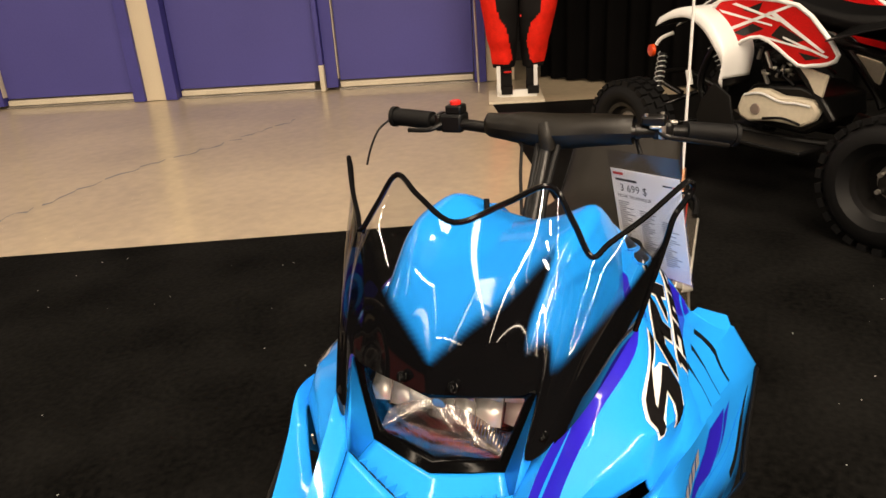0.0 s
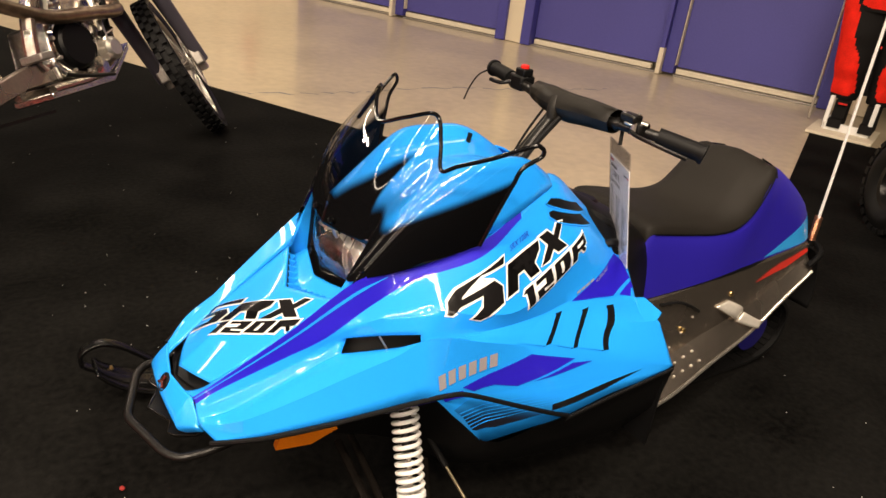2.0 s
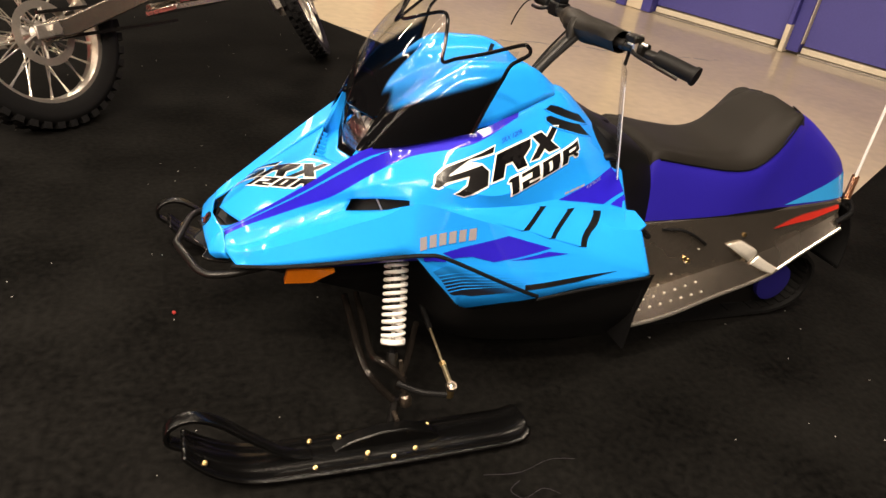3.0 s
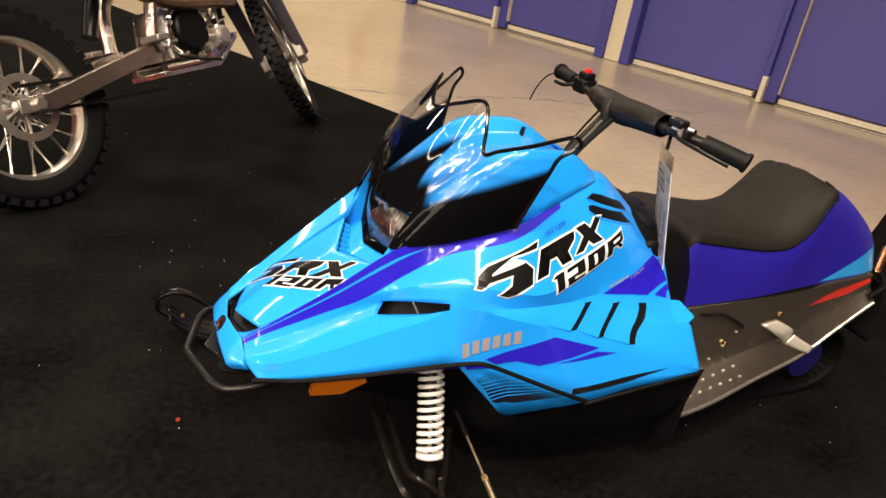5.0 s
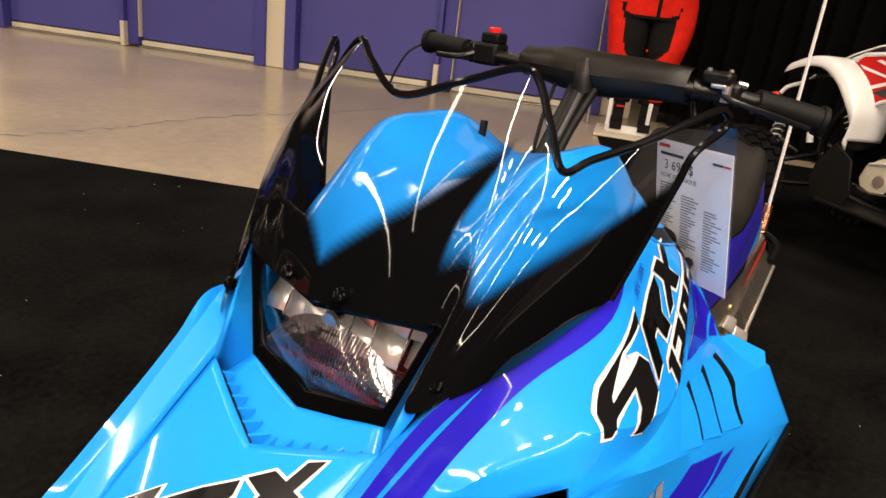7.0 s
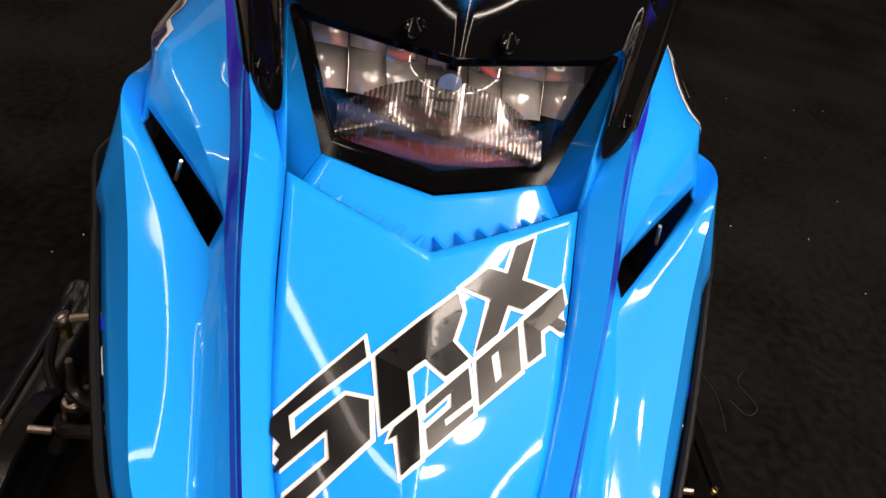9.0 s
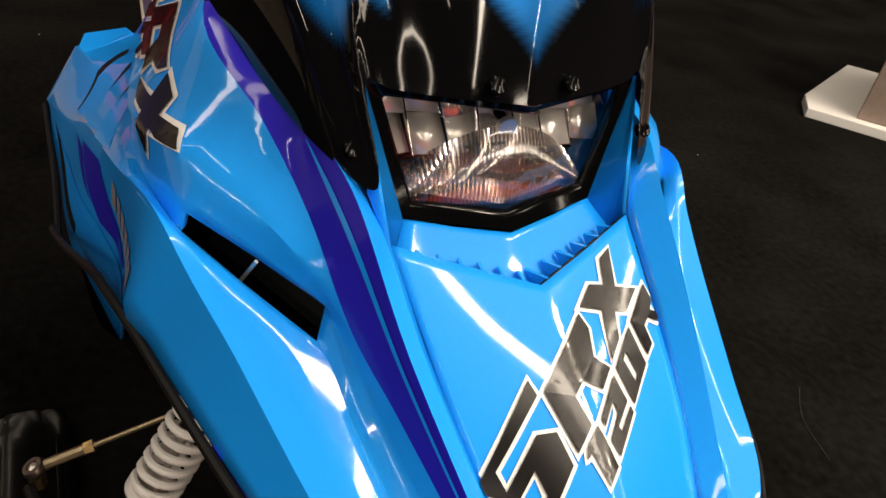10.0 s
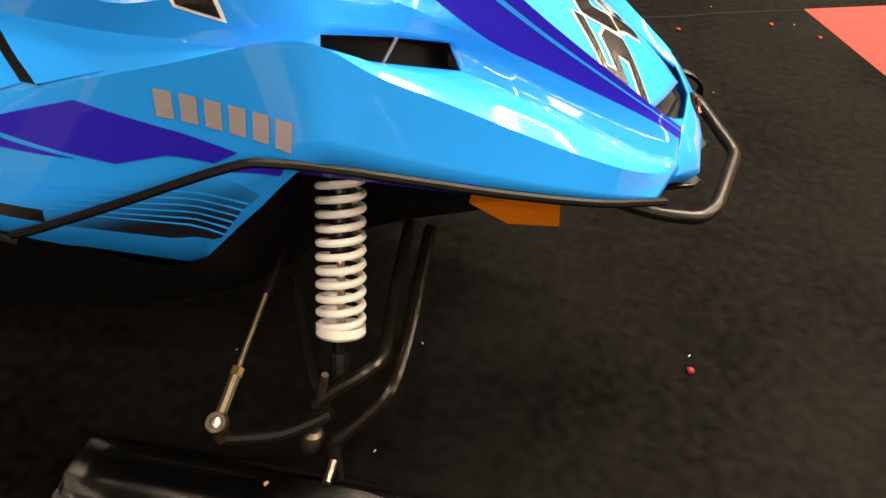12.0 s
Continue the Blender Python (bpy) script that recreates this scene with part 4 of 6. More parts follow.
# Seat.
SEAT = [
    [(-.345, 0, .540), (-.345, .060, .540), (-.347, .105, .530), (-.350, .132, .500), (-.352, .148, .372)],
    [(-.372, 0, .558), (-.372, .060, .556), (-.372, .108, .549), (-.372, .139, .530), (-.375, .151, .373)],
    [(-.500, 0, .538), (-.500, .060, .538), (-.500, .108, .534), (-.500, .142, .512), (-.500, .151, .376)],
    [(-.610, 0, .534), (-.610, .060, .533), (-.610, .104, .528), (-.610, .143, .500), (-.610, .149, .380)],
    [(-.672, 0, .566), (-.672, .058, .562), (-.676, .096, .554), (-.680, .143, .508), (-.680, .146, .384)],
    [(-.725, 0, .624), (-.725, .055, .618), (-.728, .090, .606), (-.735, .141, .550), (-.740, .142, .388)],
    [(-.780, 0, .660), (-.780, .052, .653), (-.784, .085, .642), (-.785, .130, .618), (-.800, .137, .390)],
    [(-.830, 0, .650), (-.830, .050, .645), (-.835, .080, .638), (-.840, .118, .608), (-.860, .132, .392)],
    [(-.930, 0, .604), (-.930, .048, .600), (-.930, .076, .592), (-.935, .108, .562), (-.950, .124, .395)],
    [(-1.030, 0, .546), (-1.030, .045, .542), (-1.030, .068, .534), (-1.035, .096, .505), (-1.045, .114, .398)],
    [(-1.085, 0, .505), (-1.085, .040, .502), (-1.085, .060, .494), (-1.090, .082, .468), (-1.110, .098, .400)],
    [(-1.115, 0, .455), (-1.115, .035, .452), (-1.115, .052, .446), (-1.118, .070, .430), (-1.125, .080, .402)],
]


SEAT = [[(x - .008, y, z + (.009 if z > .42 else 0)) for x, y, z in row] for row in SEAT]


def seat_colour(i, j):
    if j < 3 and i < 6.5:
        return 0
    return 2 if j < 2 else 1


seat = part("seat", mirrored(skin(SEAT, 5, 4, None, seat_colour, soft=True)), [CUSHION, SEATBLUE, BLACK], sled, "charcoal vinyl seat with royal-blue sides", 60)
for s in (1, -1):
    line = [(-.372, .1405, .5305), (-.500, .1435, .5125), (-.610, .1445, .5005), (-.680, .1445, .5085), (-.735, .1425, .5505), (-.785, .1315, .6185), (-.812, .108, .640), (-.822, .06, .650)]
    part("seat_piping", tube([(x - .008, s * y, z + .009) for x, y, z in line], .0022, 5, 6), BLACK, seat)
    bm = decal([[(-.86, s * .2, .399), (-1.00, s * .2, .448), (-1.10, s * .2, .485), (-1.118, s * .2, .43), (-1.118, s * .2, .404)]], (0, -s, 0), seat, .0012)
    part("seat_side_panel", bm, LIGHTBLUEDECAL, seat)
part("seat_skirt", mirrored(skin([[(-.35, .150, .374), (-.35, .154, .366)], [(-.80, .139, .391), (-.80, .143, .383)], [(-1.12, .085, .403), (-1.12, .092, .395)]], 4, 1)), BLACK, sled)

# Tunnel and running boards.
TUNNEL = [
    [(-.270, 0, .370), (-.270, .150, .370), (-.270, .158, .364), (-.270, .176, .168), (-.270, .262, .130), (-.270, .262, .118)],
    [(-.450, 0, .375), (-.450, .148, .375), (-.450, .156, .369), (-.450, .171, .177), (-.450, .246, .141), (-.450, .246, .129)],
    [(-.650, 0, .383), (-.650, .141, .383), (-.650, .149, .377), (-.650, .156, .215), (-.650, .206, .164), (-.650, .206, .152)],
    [(-.850, 0, .391), (-.850, .131, .391), (-.850, .139, .385), (-.850, .143, .257), (-.855, .169, .192), (-.855, .169, .180)],
    [(-.970, 0, .396), (-.970, .124, .396), (-.970, .131, .391), (-.970, .137, .310), (-.970, .161, .260), (-.970, .161, .248)],
    [(-1.100, 0, .401), (-1.100, .110, .401), (-1.100, .118, .396), (-1.090, .130, .366), (-1.090, .156, .336), (-1.090, .156, .324)],
]
tunnel = part("tunnel", mirrored(skin(TUNNEL, 5, 3)), ALU, sled, "brushed aluminium tunnel with folded running boards", 20, 0, 0.003)
for s in (1, -1):
    line = [(-.270, .262, .122), (-.450, .247, .134), (-.650, .207, .157), (-.855, .170, .185), (-.970, .162, .253), (-1.090, .157, .329)]
    # Bright steel puts the board edge's highlight into its colour.
    part("board_edge", tube([(x, s * y, z) for x, y, z in line], .0055, 5, 8), STEEL, tunnel)
    stud = bm_mesh("traction_stud", spin([(0, .0036), (.0022, .003), (.0026, 0)], (0, 0, 0), (0, s * .4, 1), 8), BRIGHTALU)
    for i in range(9):
        for j in range(3):
            x, y = -.300 - .036 * i - .010 * j, .190 + .022 * j - .0042 * i
            hit, at, nor, _ = tunnel.ray_cast(Vector((x, s * y, .30)), Vector((0, 0, -1)))
            if hit:
                piece("traction_stud", stud, tunnel, Matrix.Translation(at + Vector((0, 0, .0015))))
    for x, y, z in ((-.740, .148, .317), (-.546, .161, .260), (-.560, .161, .252)):
        part("rivet", spin([(0, .007), (.003, .006), (.004, 0)], (x, s * y, z), (0, s, .1), 10), GOLD, tunnel)
    part("toe_hold", skin([[(-.682, s * .1545, .292), (-.735, s * .1515, .300)], [(-.735, s * .166, .262), (-.790, s * .160, .275)], [(-.784, s * .160, .232), (-.806, s * .158, .254)]], 4, 3), BRIGHTALU, tunnel, "folded aluminium toe hold, its sheen put into a paler colour", 25, 0, 0.003)
    part("toe_hold", skin([[(-.790, s * .1600, .226), (-.812, s * .1595, .252)], [(-.830, s * .172, .210), (-.850, s * .170, .232)], [(-.872, s * .181, .197), (-.889, s * .175, .214)]], 4, 3), BRIGHTALU, tunnel, "folded aluminium toe hold, its sheen put into a paler colour", 25, 0, 0.003)
    bm = decal([[(-.845, s * .3, .328), (-.905, s * .3, .356), (-.945, s * .3, .368), (-1.085, s * .3, .390), (-1.088, s * .3, .379), (-.985, s * .3, .349), (-.93, s * .3, .342)]], (0, -s, 0), tunnel, .002)
    part("tunnel_flash", bm, REDDECAL, tunnel, "red slash decal")
    part("hold_cable", tube([(-.44, s * .160, .352), (-.50, s * .166, .350), (-.56, s * .164, .325), (-.602, s * .160, .300)], .004, 5, 8), RUBBER, tunnel)
    part("pull_strap", tube([(-.265, s * .235, .405), (-.31, s * .225, .395), (-.36, s * .205, .360)], .008, 5, 8), RUBBER, sled)

# Track, rear axle, snow flap, flag rod.
loop = [(-.10, .020), (-.25, .012), (-.85, .012), (-1.02, .018), (-1.10, .060), (-1.12, .130), (-1.09, .195), (-1.00, .225), (-.70, .200), (-.30, .150), (-.12, .130), (-.03, .100), (-.04, .045)]
c = curve_points([(x, 0, z) for x, z in loop], 6, True)
bm = bmesh.new()
rows = []
n = len(c)
for i in range(n):
    d = (c[(i + 1) % n] - c[i - 1]).normalized()
    nrm = Vector((d.z, 0, -d.x))
    rows.append([bm.verts.new(c[i] + Vector((0, y, 0)) + nrm * h) for y, h in ((-.125, 0), (.125, 0), (.125, .010), (-.125, .010))])
for i in range(n):
    u, v = rows[i], rows[(i + 1) % n]
    for k in range(4):
        bm.faces.new((u[k], u[(k + 1) % 4], v[(k + 1) % 4], v[k]))
track = part("track", bm, RUBBER, sled, "black rubber drive track with lugs")
lug = block_mesh("track_lug", (.014, .06, .018), RUBBER)
for i in range(0, n, 2):
    d = (c[(i + 1) % n] - c[i - 1]).normalized()
    m = Matrix.Translation(c[i]) @ Matrix(((d.x, 0, -d.z, 0), (0, 1, 0, 0), (d.z, 0, d.x, 0), (0, 0, 0, 1)))
    for y in (-.08, 0, .08):
        piece("track_lug", lug, track, m @ Matrix.Translation((0, y, -.006)))
for s in (1, -1):
    # The blue wheel's colour holds the shade under the tunnel.
    part("idler_wheel", spin([(-.012, 0), (-.012, .05), (-.008, .062), (.008, .062), (.012, .05), (.012, 0)], (-.985, s * .100, .115), (0, 1, 0), 24), WHEELBLUE, sled, "blue plastic idler wheel, darkened in colour for the shade under the tunnel")
    part("idler_wheel", spin([(-.012, 0), (-.012, .04), (-.008, .05), (.008, .05), (.012, .04), (.012, 0)], (-.72, s * .085, .085), (0, 1, 0), 24), RUBBER, sled, "black idler wheel")
    part("slide_rail", boxes(((-.6, s * .07, .055), (.85, .016, .05))), DARKSTEEL, sled)
FLAP = [[(-1.10, -.110, .395), (-1.10, .110, .395)], [(-1.150, -.125, .360), (-1.150, .125, .360)], [(-1.195, -.130, .260), (-1.195, .130, .260)], [(-1.205, -.130, .165), (-1.205, .130, .165)]]
part("snow_flap", skin(FLAP, 4, 3), RUBBER, sled, "black rubber snow flap", 30, 0, 0.006)
part("rear_bumper", tube([(-1.07, .150, .345), (-1.125, .145, .375), (-1.150, .095, .392), (-1.152, 0, .394), (-1.150, -.095, .392), (-1.125, -.145, .375), (-1.07, -.150, .345)], .009, 5, 10), BLACK, sled)
flag = new("flag_rod")
flag.parent = sled
tagged(flag, "thin white whip rod on a copper coil spring")
fo, fd = Vector((-1.138, .100, .385)), Vector((.012, 0, .28)).normalized()
coil = [fo + fd * (.012 + .075 * k / 96) + Vector((math.cos(k * .785), math.sin(k * .785), 0)) * .0085 for k in range(97)]
part("spring", tube(coil, .0032, 1, 6, line=True), COPPER, flag, "copper coil spring")
part("clamp", rods((fo - fd * .02, fo + fd * .014, .012)), BLACK, flag)
part("rod", rods((fo + fd * .08, fo + fd * 1.55, .0042, .0036, 8)), WHITE, flag, "white fibreglass rod")

# ---- snowmobile: skis and suspension ----
def front_end(s):
    P = lambda x, y, z: (x, s * y, z)
    Y0 = .434  # middle of the ski
    ski = new("ski")
    ski.parent = sled
    tagged(ski, "black plastic ski with a hoop handle and brass bolts")
    rows = []
    for x, z, w in ((.026, .038, .038), (.031, .031, .047), (.044, .020, .052), (.066, .013, .053), (.10, .011, .054), (.25, .010, .055), (.45, .010, .055), (.60, .014, .053), (.67, .036, .050), (.715, .066, .045), (.745, .096, .038)):
        rows.append([P(x, Y0 - w, z + .004), P(x, Y0 - w * .5, z + .001), P(x, Y0 - .012, z + .007), P(x, Y0 + .012, z + .007), P(x, Y0 + w * .5, z + .001), P(x, Y0 + w, z + .004)])
    part("ski_blade", skin(rows, 5, 2), SKI, ski, "", 30, 0, 0.007)
    for dy in (-.038, .038):
        part("ski_rib", tube([P(.04, Y0 + dy, .020), P(.30, Y0 + dy, .019), P(.58, Y0 + dy, .021)], .004, 4, 6), SKI, ski)
    part("carbide_runner", rods((P(.10, Y0, .003), P(.58, Y0, .003), .004)), STEEL, ski)
    hoop = [P(.735, Y0, .088), P(.772, Y0, .115), P(.768, Y0, .150), P(.730, Y0, .168), P(.680, Y0, .150), P(.610, Y0, .090), P(.545, Y0, .040), P(.500, Y0, .028)]
    part("ski_hoop", skin([[(x, y - .014, z), (x, y + .014, z)] for x, y, z in hoop], 5, 2), SKI, ski, "black strap hoop", 60, 0.002, 0.008)
    part("ski_saddle", slab([(.22, .02), (.46, .02), (.42, .045), (.36, .060), (.30, .060), (.25, .045)], s * .408, s * .438, "y"), SKI, ski, "", 30, 0.004)
    for x, dy, z in ((.705, .026, .072), (.50, .035, .024), (.50, -.030, .030), (.34, .040, .026), (.39, .022, .028), (.29, .030, .030), (.44, -.026, .034), (.25, -.02, .040)):
        part("ski_bolt", spin([(-.004, .0050), (.002, .0050), (.003, .0032), (.006, .0032), (.006, 0)], P(x, Y0 + dy, z), (0, s * .4, 1), 10), GOLD, ski, "brass-plated bolt")

    part("spindle", rods((P(.318, .385, .030), P(.311, .366, .080), .011, .009)), DARKSTEEL, sled)
    part("spindle_bolt", rods((P(.318, .385, .062), P(.318, .412, .062), .0050, None, 8)), WORN, sled)
    part("steering_arm", tube([P(.315, .372, .130), P(.270, .400, .122), P(.217, .415, .120)], .0065, 4, 8), BLACK, sled)
    part("control_arm", tube([P(.318, .372, .084), P(.348, .355, .112), P(.370, .332, .136), P(.376, .270, .151), P(.374, .200, .164), P(.372, .110, .180)], .0085, 6, 10), ARMSTEEL, sled, "black tubular control arm")
    part("control_arm", tube([P(.296, .362, .128), P(.314, .352, .146), P(.342, .334, .160), P(.356, .300, .160), P(.348, .200, .168), P(.345, .110, .185)], .0075, 6, 10), ARMSTEEL, sled, "black tubular control arm")
    part("control_arm", tube([P(.310, .366, .112), P(.270, .300, .125), P(.220, .200, .150)], .008, 5, 10), ARMSTEEL, sled, "black tubular control arm")
    part("ball_joint", spin([(-.014, .008), (-.010, .013), (.004, .0145), (.012, .012), (.016, .007), (.034, .006), (.036, 0)], P(.289, .370, .076), (.15, s * -.12, 1), 16), WORN, sled, "worn bare-metal ball joint")
    part("joint_boot", rods((P(.294, .364, .100), P(.308, .355, .176), .0065, .004, 10)), WORN, sled)

    shock = new("shock_absorber")
    shock.parent = sled
    tagged(shock, "front shock with a white coil spring")
    top, low = Vector(P(.292, .208, .335)), Vector(P(.309, .299, .180))
    d = (low - top).normalized()
    a = d.cross(Vector((1, 0, 0))).normalized()
    b = d.cross(a)
    L = (low - top).length
    turns, seg = 11.5, 18
    n = int(turns * seg)
    coil = [top + d * (.004 + (L - .008) * k / n) + (a * math.cos(2 * math.pi * k / seg) + b * math.sin(2 * math.pi * k / seg)) * .0232 for k in range(n + 1)]
    part("coil_spring", tube(coil, .0042, 1, 8, line=True), WHITE, shock, "white coil spring")
    part("end_coil", spin([(-.0085, .0195), (-.0085, .0265), (.0005, .0270), (.0005, .0195)], low, d, 28, None, 0, True), WHITE, shock)
    part("spring_seat", rods((low + d * .0005, low + d * .003, .0262, None, 24)), GREYMETAL, shock)
    part("damper_body", rods((top - d * .03, top + d * L * .55, .0115, None, 12)), DARKSTEEL, shock)
    part("damper_rod", rods((top + d * L * .5, low + d * .006, .0045, None, 10)), STEEL, shock)
    part("damper_foot", rods((low + d * .003, low + d * .035, .0085, None, 12)), GLOSSBLACK, shock)
    part("shock_eye", rods((low + d * .022, low + d * .05, .012, None, 10)), DARKSTEEL, shock)

    tie = new("tie_rod")
    tie.parent = sled
    tagged(tie, "dull yellow-zinc steering tie rod")
    e0, e1 = Vector(P(.206, .407, .135)), Vector(P(.212, .170, .205))
    u = (e1 - e0).normalized()
    part("rod_shaft", rods((e0 + u * .05, e1, .0030, None, 8)), DULLBRASS, tie)
    part("rod_sleeve", rods((e0.lerp(e1, .62), e1, .0065, None, 10)), BLACK, tie)
    part("rod_end", rods((e0 + u * .010, e0 + u * .055, .0060, None, 8)), DULLBRASS, tie)
    part("lock_nut", rods((e0 + u * .052, e0 + u * .062, .0072, None, 6)), GOLD, tie)
    part("ball_joint", spin([(-.006, .006), (-.006, .0105), (-.002, .0122), (.002, .0122), (.006, .0105), (.006, .006)], e0, (0, s * .5, 1), 18, None, 0, True), WORN, tie)
    part("ball", spin([(-.007, 0), (-.005, .005), (0, .0068), (.005, .005), (.007, 0)], e0, (0, s * .5, 1), 14), STEEL, tie)
    part("joint_nut", rods((e0 + Vector((0, 0, -.028)), e0 + Vector((0, 0, -.010)), .0085, None, 6)), GOLD, tie)


for s in (1, -1):
    front_end(s)

# ---- snowmobile: graphics ----
bpy.context.view_layer.update()
# Letters of the model mark on one grid: the stem of the tall R is one unit high.
GLYPH = {
    "S": [[(-.16, 1.35), (-.14, 1.08), (-1.36, 1.14), (-1.33, .82), (-.49, .80), (-.15, .50), (-.17, 0), (-1.53, -.06), (-1.76, .21), (-.78, .18), (-.79, .56), (-1.70, .58), (-1.63, 1.30)]],
    "Z": [[(-.17, 1.37), (-.18, 1.14), (-1.08, 1.22), (-1.74, .92), (-1.78, .84), (-.57, .84), (-.23, .49), (-.17, -.04), (-1.04, -.10), (-1.42, .13), (-1.01, .27), (-1.00, .61), (-1.88, .68), (-2.10, .58), (-2.28, .67), (-2.25, .98), (-1.94, 1.16)]],
    "R": [[(0, 1), (1.43, 1), (1.47, .70), (1.24, .40), (1.47, .01), (1.06, .01), (.76, .44), (.47, .45), (.47, -.02), (0, 0)], [(.47, .83), (1.06, .83), (.84, .69), (.47, .60)]],
    "X": [[(1.54, 1.02), (2.01, 1.03), (2.34, .74), (2.57, 1.04), (2.92, .96), (2.58, .50), (3.05, .07), (2.53, .08), (2.27, .31), (2.03, .03), (1.60, .02), (1.99, .57)]],
    "1": [[(.56, -.11), (.53, -.73), (.24, -.74), (.23, -.22), (.08, -.19), (.20, -.10)]],
    "2": [[(.69, -.13), (1.45, -.10), (1.44, -.53), (.96, -.51), (.97, -.60), (1.45, -.62), (1.44, -.72), (.67, -.72), (.66, -.44), (1.10, -.42), (1.12, -.24), (.68, -.26)]],
    "0": [[(1.60, -.10), (2.39, -.07), (2.34, -.69), (1.56, -.70)], [(1.86, -.20), (2.01, -.19), (2.01, -.57), (1.87, -.58)]],
    "r": [[(2.51, -.08), (3.30, -.05), (3.30, -.36), (3.13, -.40), (3.26, -.54), (3.24, -.63), (3.15, -.63), (2.98, -.41), (2.79, -.40), (2.75, -.69), (2.49, -.68)], [(2.79, -.19), (3.17, -.19), (3.12, -.28), (2.80, -.29)]],
}


def grown(poly, w):
    """The outline pushed outwards by w."""
    n = len(poly)
    area = sum(poly[i][0] * poly[(i + 1) % n][1] - poly[(i + 1) % n][0] * poly[i][1] for i in range(n))
    sgn = 1 if area > 0 else -1
    out = []
    for i in range(n):
        a, b, c = Vector(poly[i - 1]), Vector(poly[i]), Vector(poly[(i + 1) % n])
        e, f = (b - a).normalized(), (c - b).normalized()
        n1, n2 = Vector((e.y, -e.x)) * sgn, Vector((f.y, -f.x)) * sgn
        k = n1 + n2
        k = k / max(0.55, k.length_squared / 2) if k.length > 1e-4 else n1
        out.append(tuple(b + k * w))
    return out


def lettering(words, lift_to, way, target, label):
    """Words of (letters, origin, step along, step up) on a plane: black letters on a white outline, laid onto a part."""
    for m, lift, edge in ((WHITEDECAL, .0010, .0034), (BLACKDECAL, .0024, 0.0)):
        bm_all = bmesh.new()
        for letters, o, u, v in words:
            for ch in letters:
                shape = [[(o[0] + a * u[0] + b * v[0], o[1] + a * u[1] + b * v[1]) for a, b in line] for line in GLYPH[ch]]
                if edge:
                    polys = [grown(shape[0], edge)]
                elif len(shape) == 1:
                    polys = shape
                else:
                    # a ring: four pieces round the counter
                    ring_out, hole = shape
                    near = [min(range(len(ring_out)), key=lambda i: (ring_out[i][0] - q[0]) ** 2 + (ring_out[i][1] - q[1]) ** 2) for q in hole]
                    polys = []
                    for i in range(4):
                        run, j = [], near[i]
                        while True:
                            run.append(ring_out[j])
                            if j == near[(i + 1) % 4]:
                                break
                            j = (j + 1) % len(ring_out)
                        polys.append(run + [hole[(i + 1) % 4], hole[i]])
                bm = decal([[lift_to(*q) for q in poly] for poly in polys], way, target, lift, .009)
                me = bpy.data.meshes.new("glyph")
                bm.to_mesh(me)
                bm.free()
                bm_all.from_mesh(me)
                bpy.data.meshes.remove(me)
        part("model_lettering", bm_all, m, target, label, 60)


MARK = "bold black model lettering with a white outline"
lettering([("SRX120r", (-.0224, .3471), (.03754, -.04124), (-.0092, -.0550))], lambda y, w: (w + .225, y, .45), (-.45, 0, -.9), panel, MARK)
lettering([("ZR", (.1275, .5384), (-.0595, .0178), (-.0163, .0467)), ("X", (.1120, .5470), (-.0500, .0146), (-.0130, .0440)), ("120r", (.0953, .5428), (-.0578, .0197), (.0004, .0454))], lambda x, z: (x, .40, z), (0, -1, 0), shell, MARK)
lettering([("ZRX", (.0049, .5657), (.0693, -.0189), (.0597, .0250)), ("120r", (-.1360, .6110), (.0693, -.0189), (.0597, .0250))], lambda x, z: (x, -.40, z), (0, 1, 0), shell, MARK)


def flat(s, pts):
    return [(x, s * .5, z) for x, z in pts]


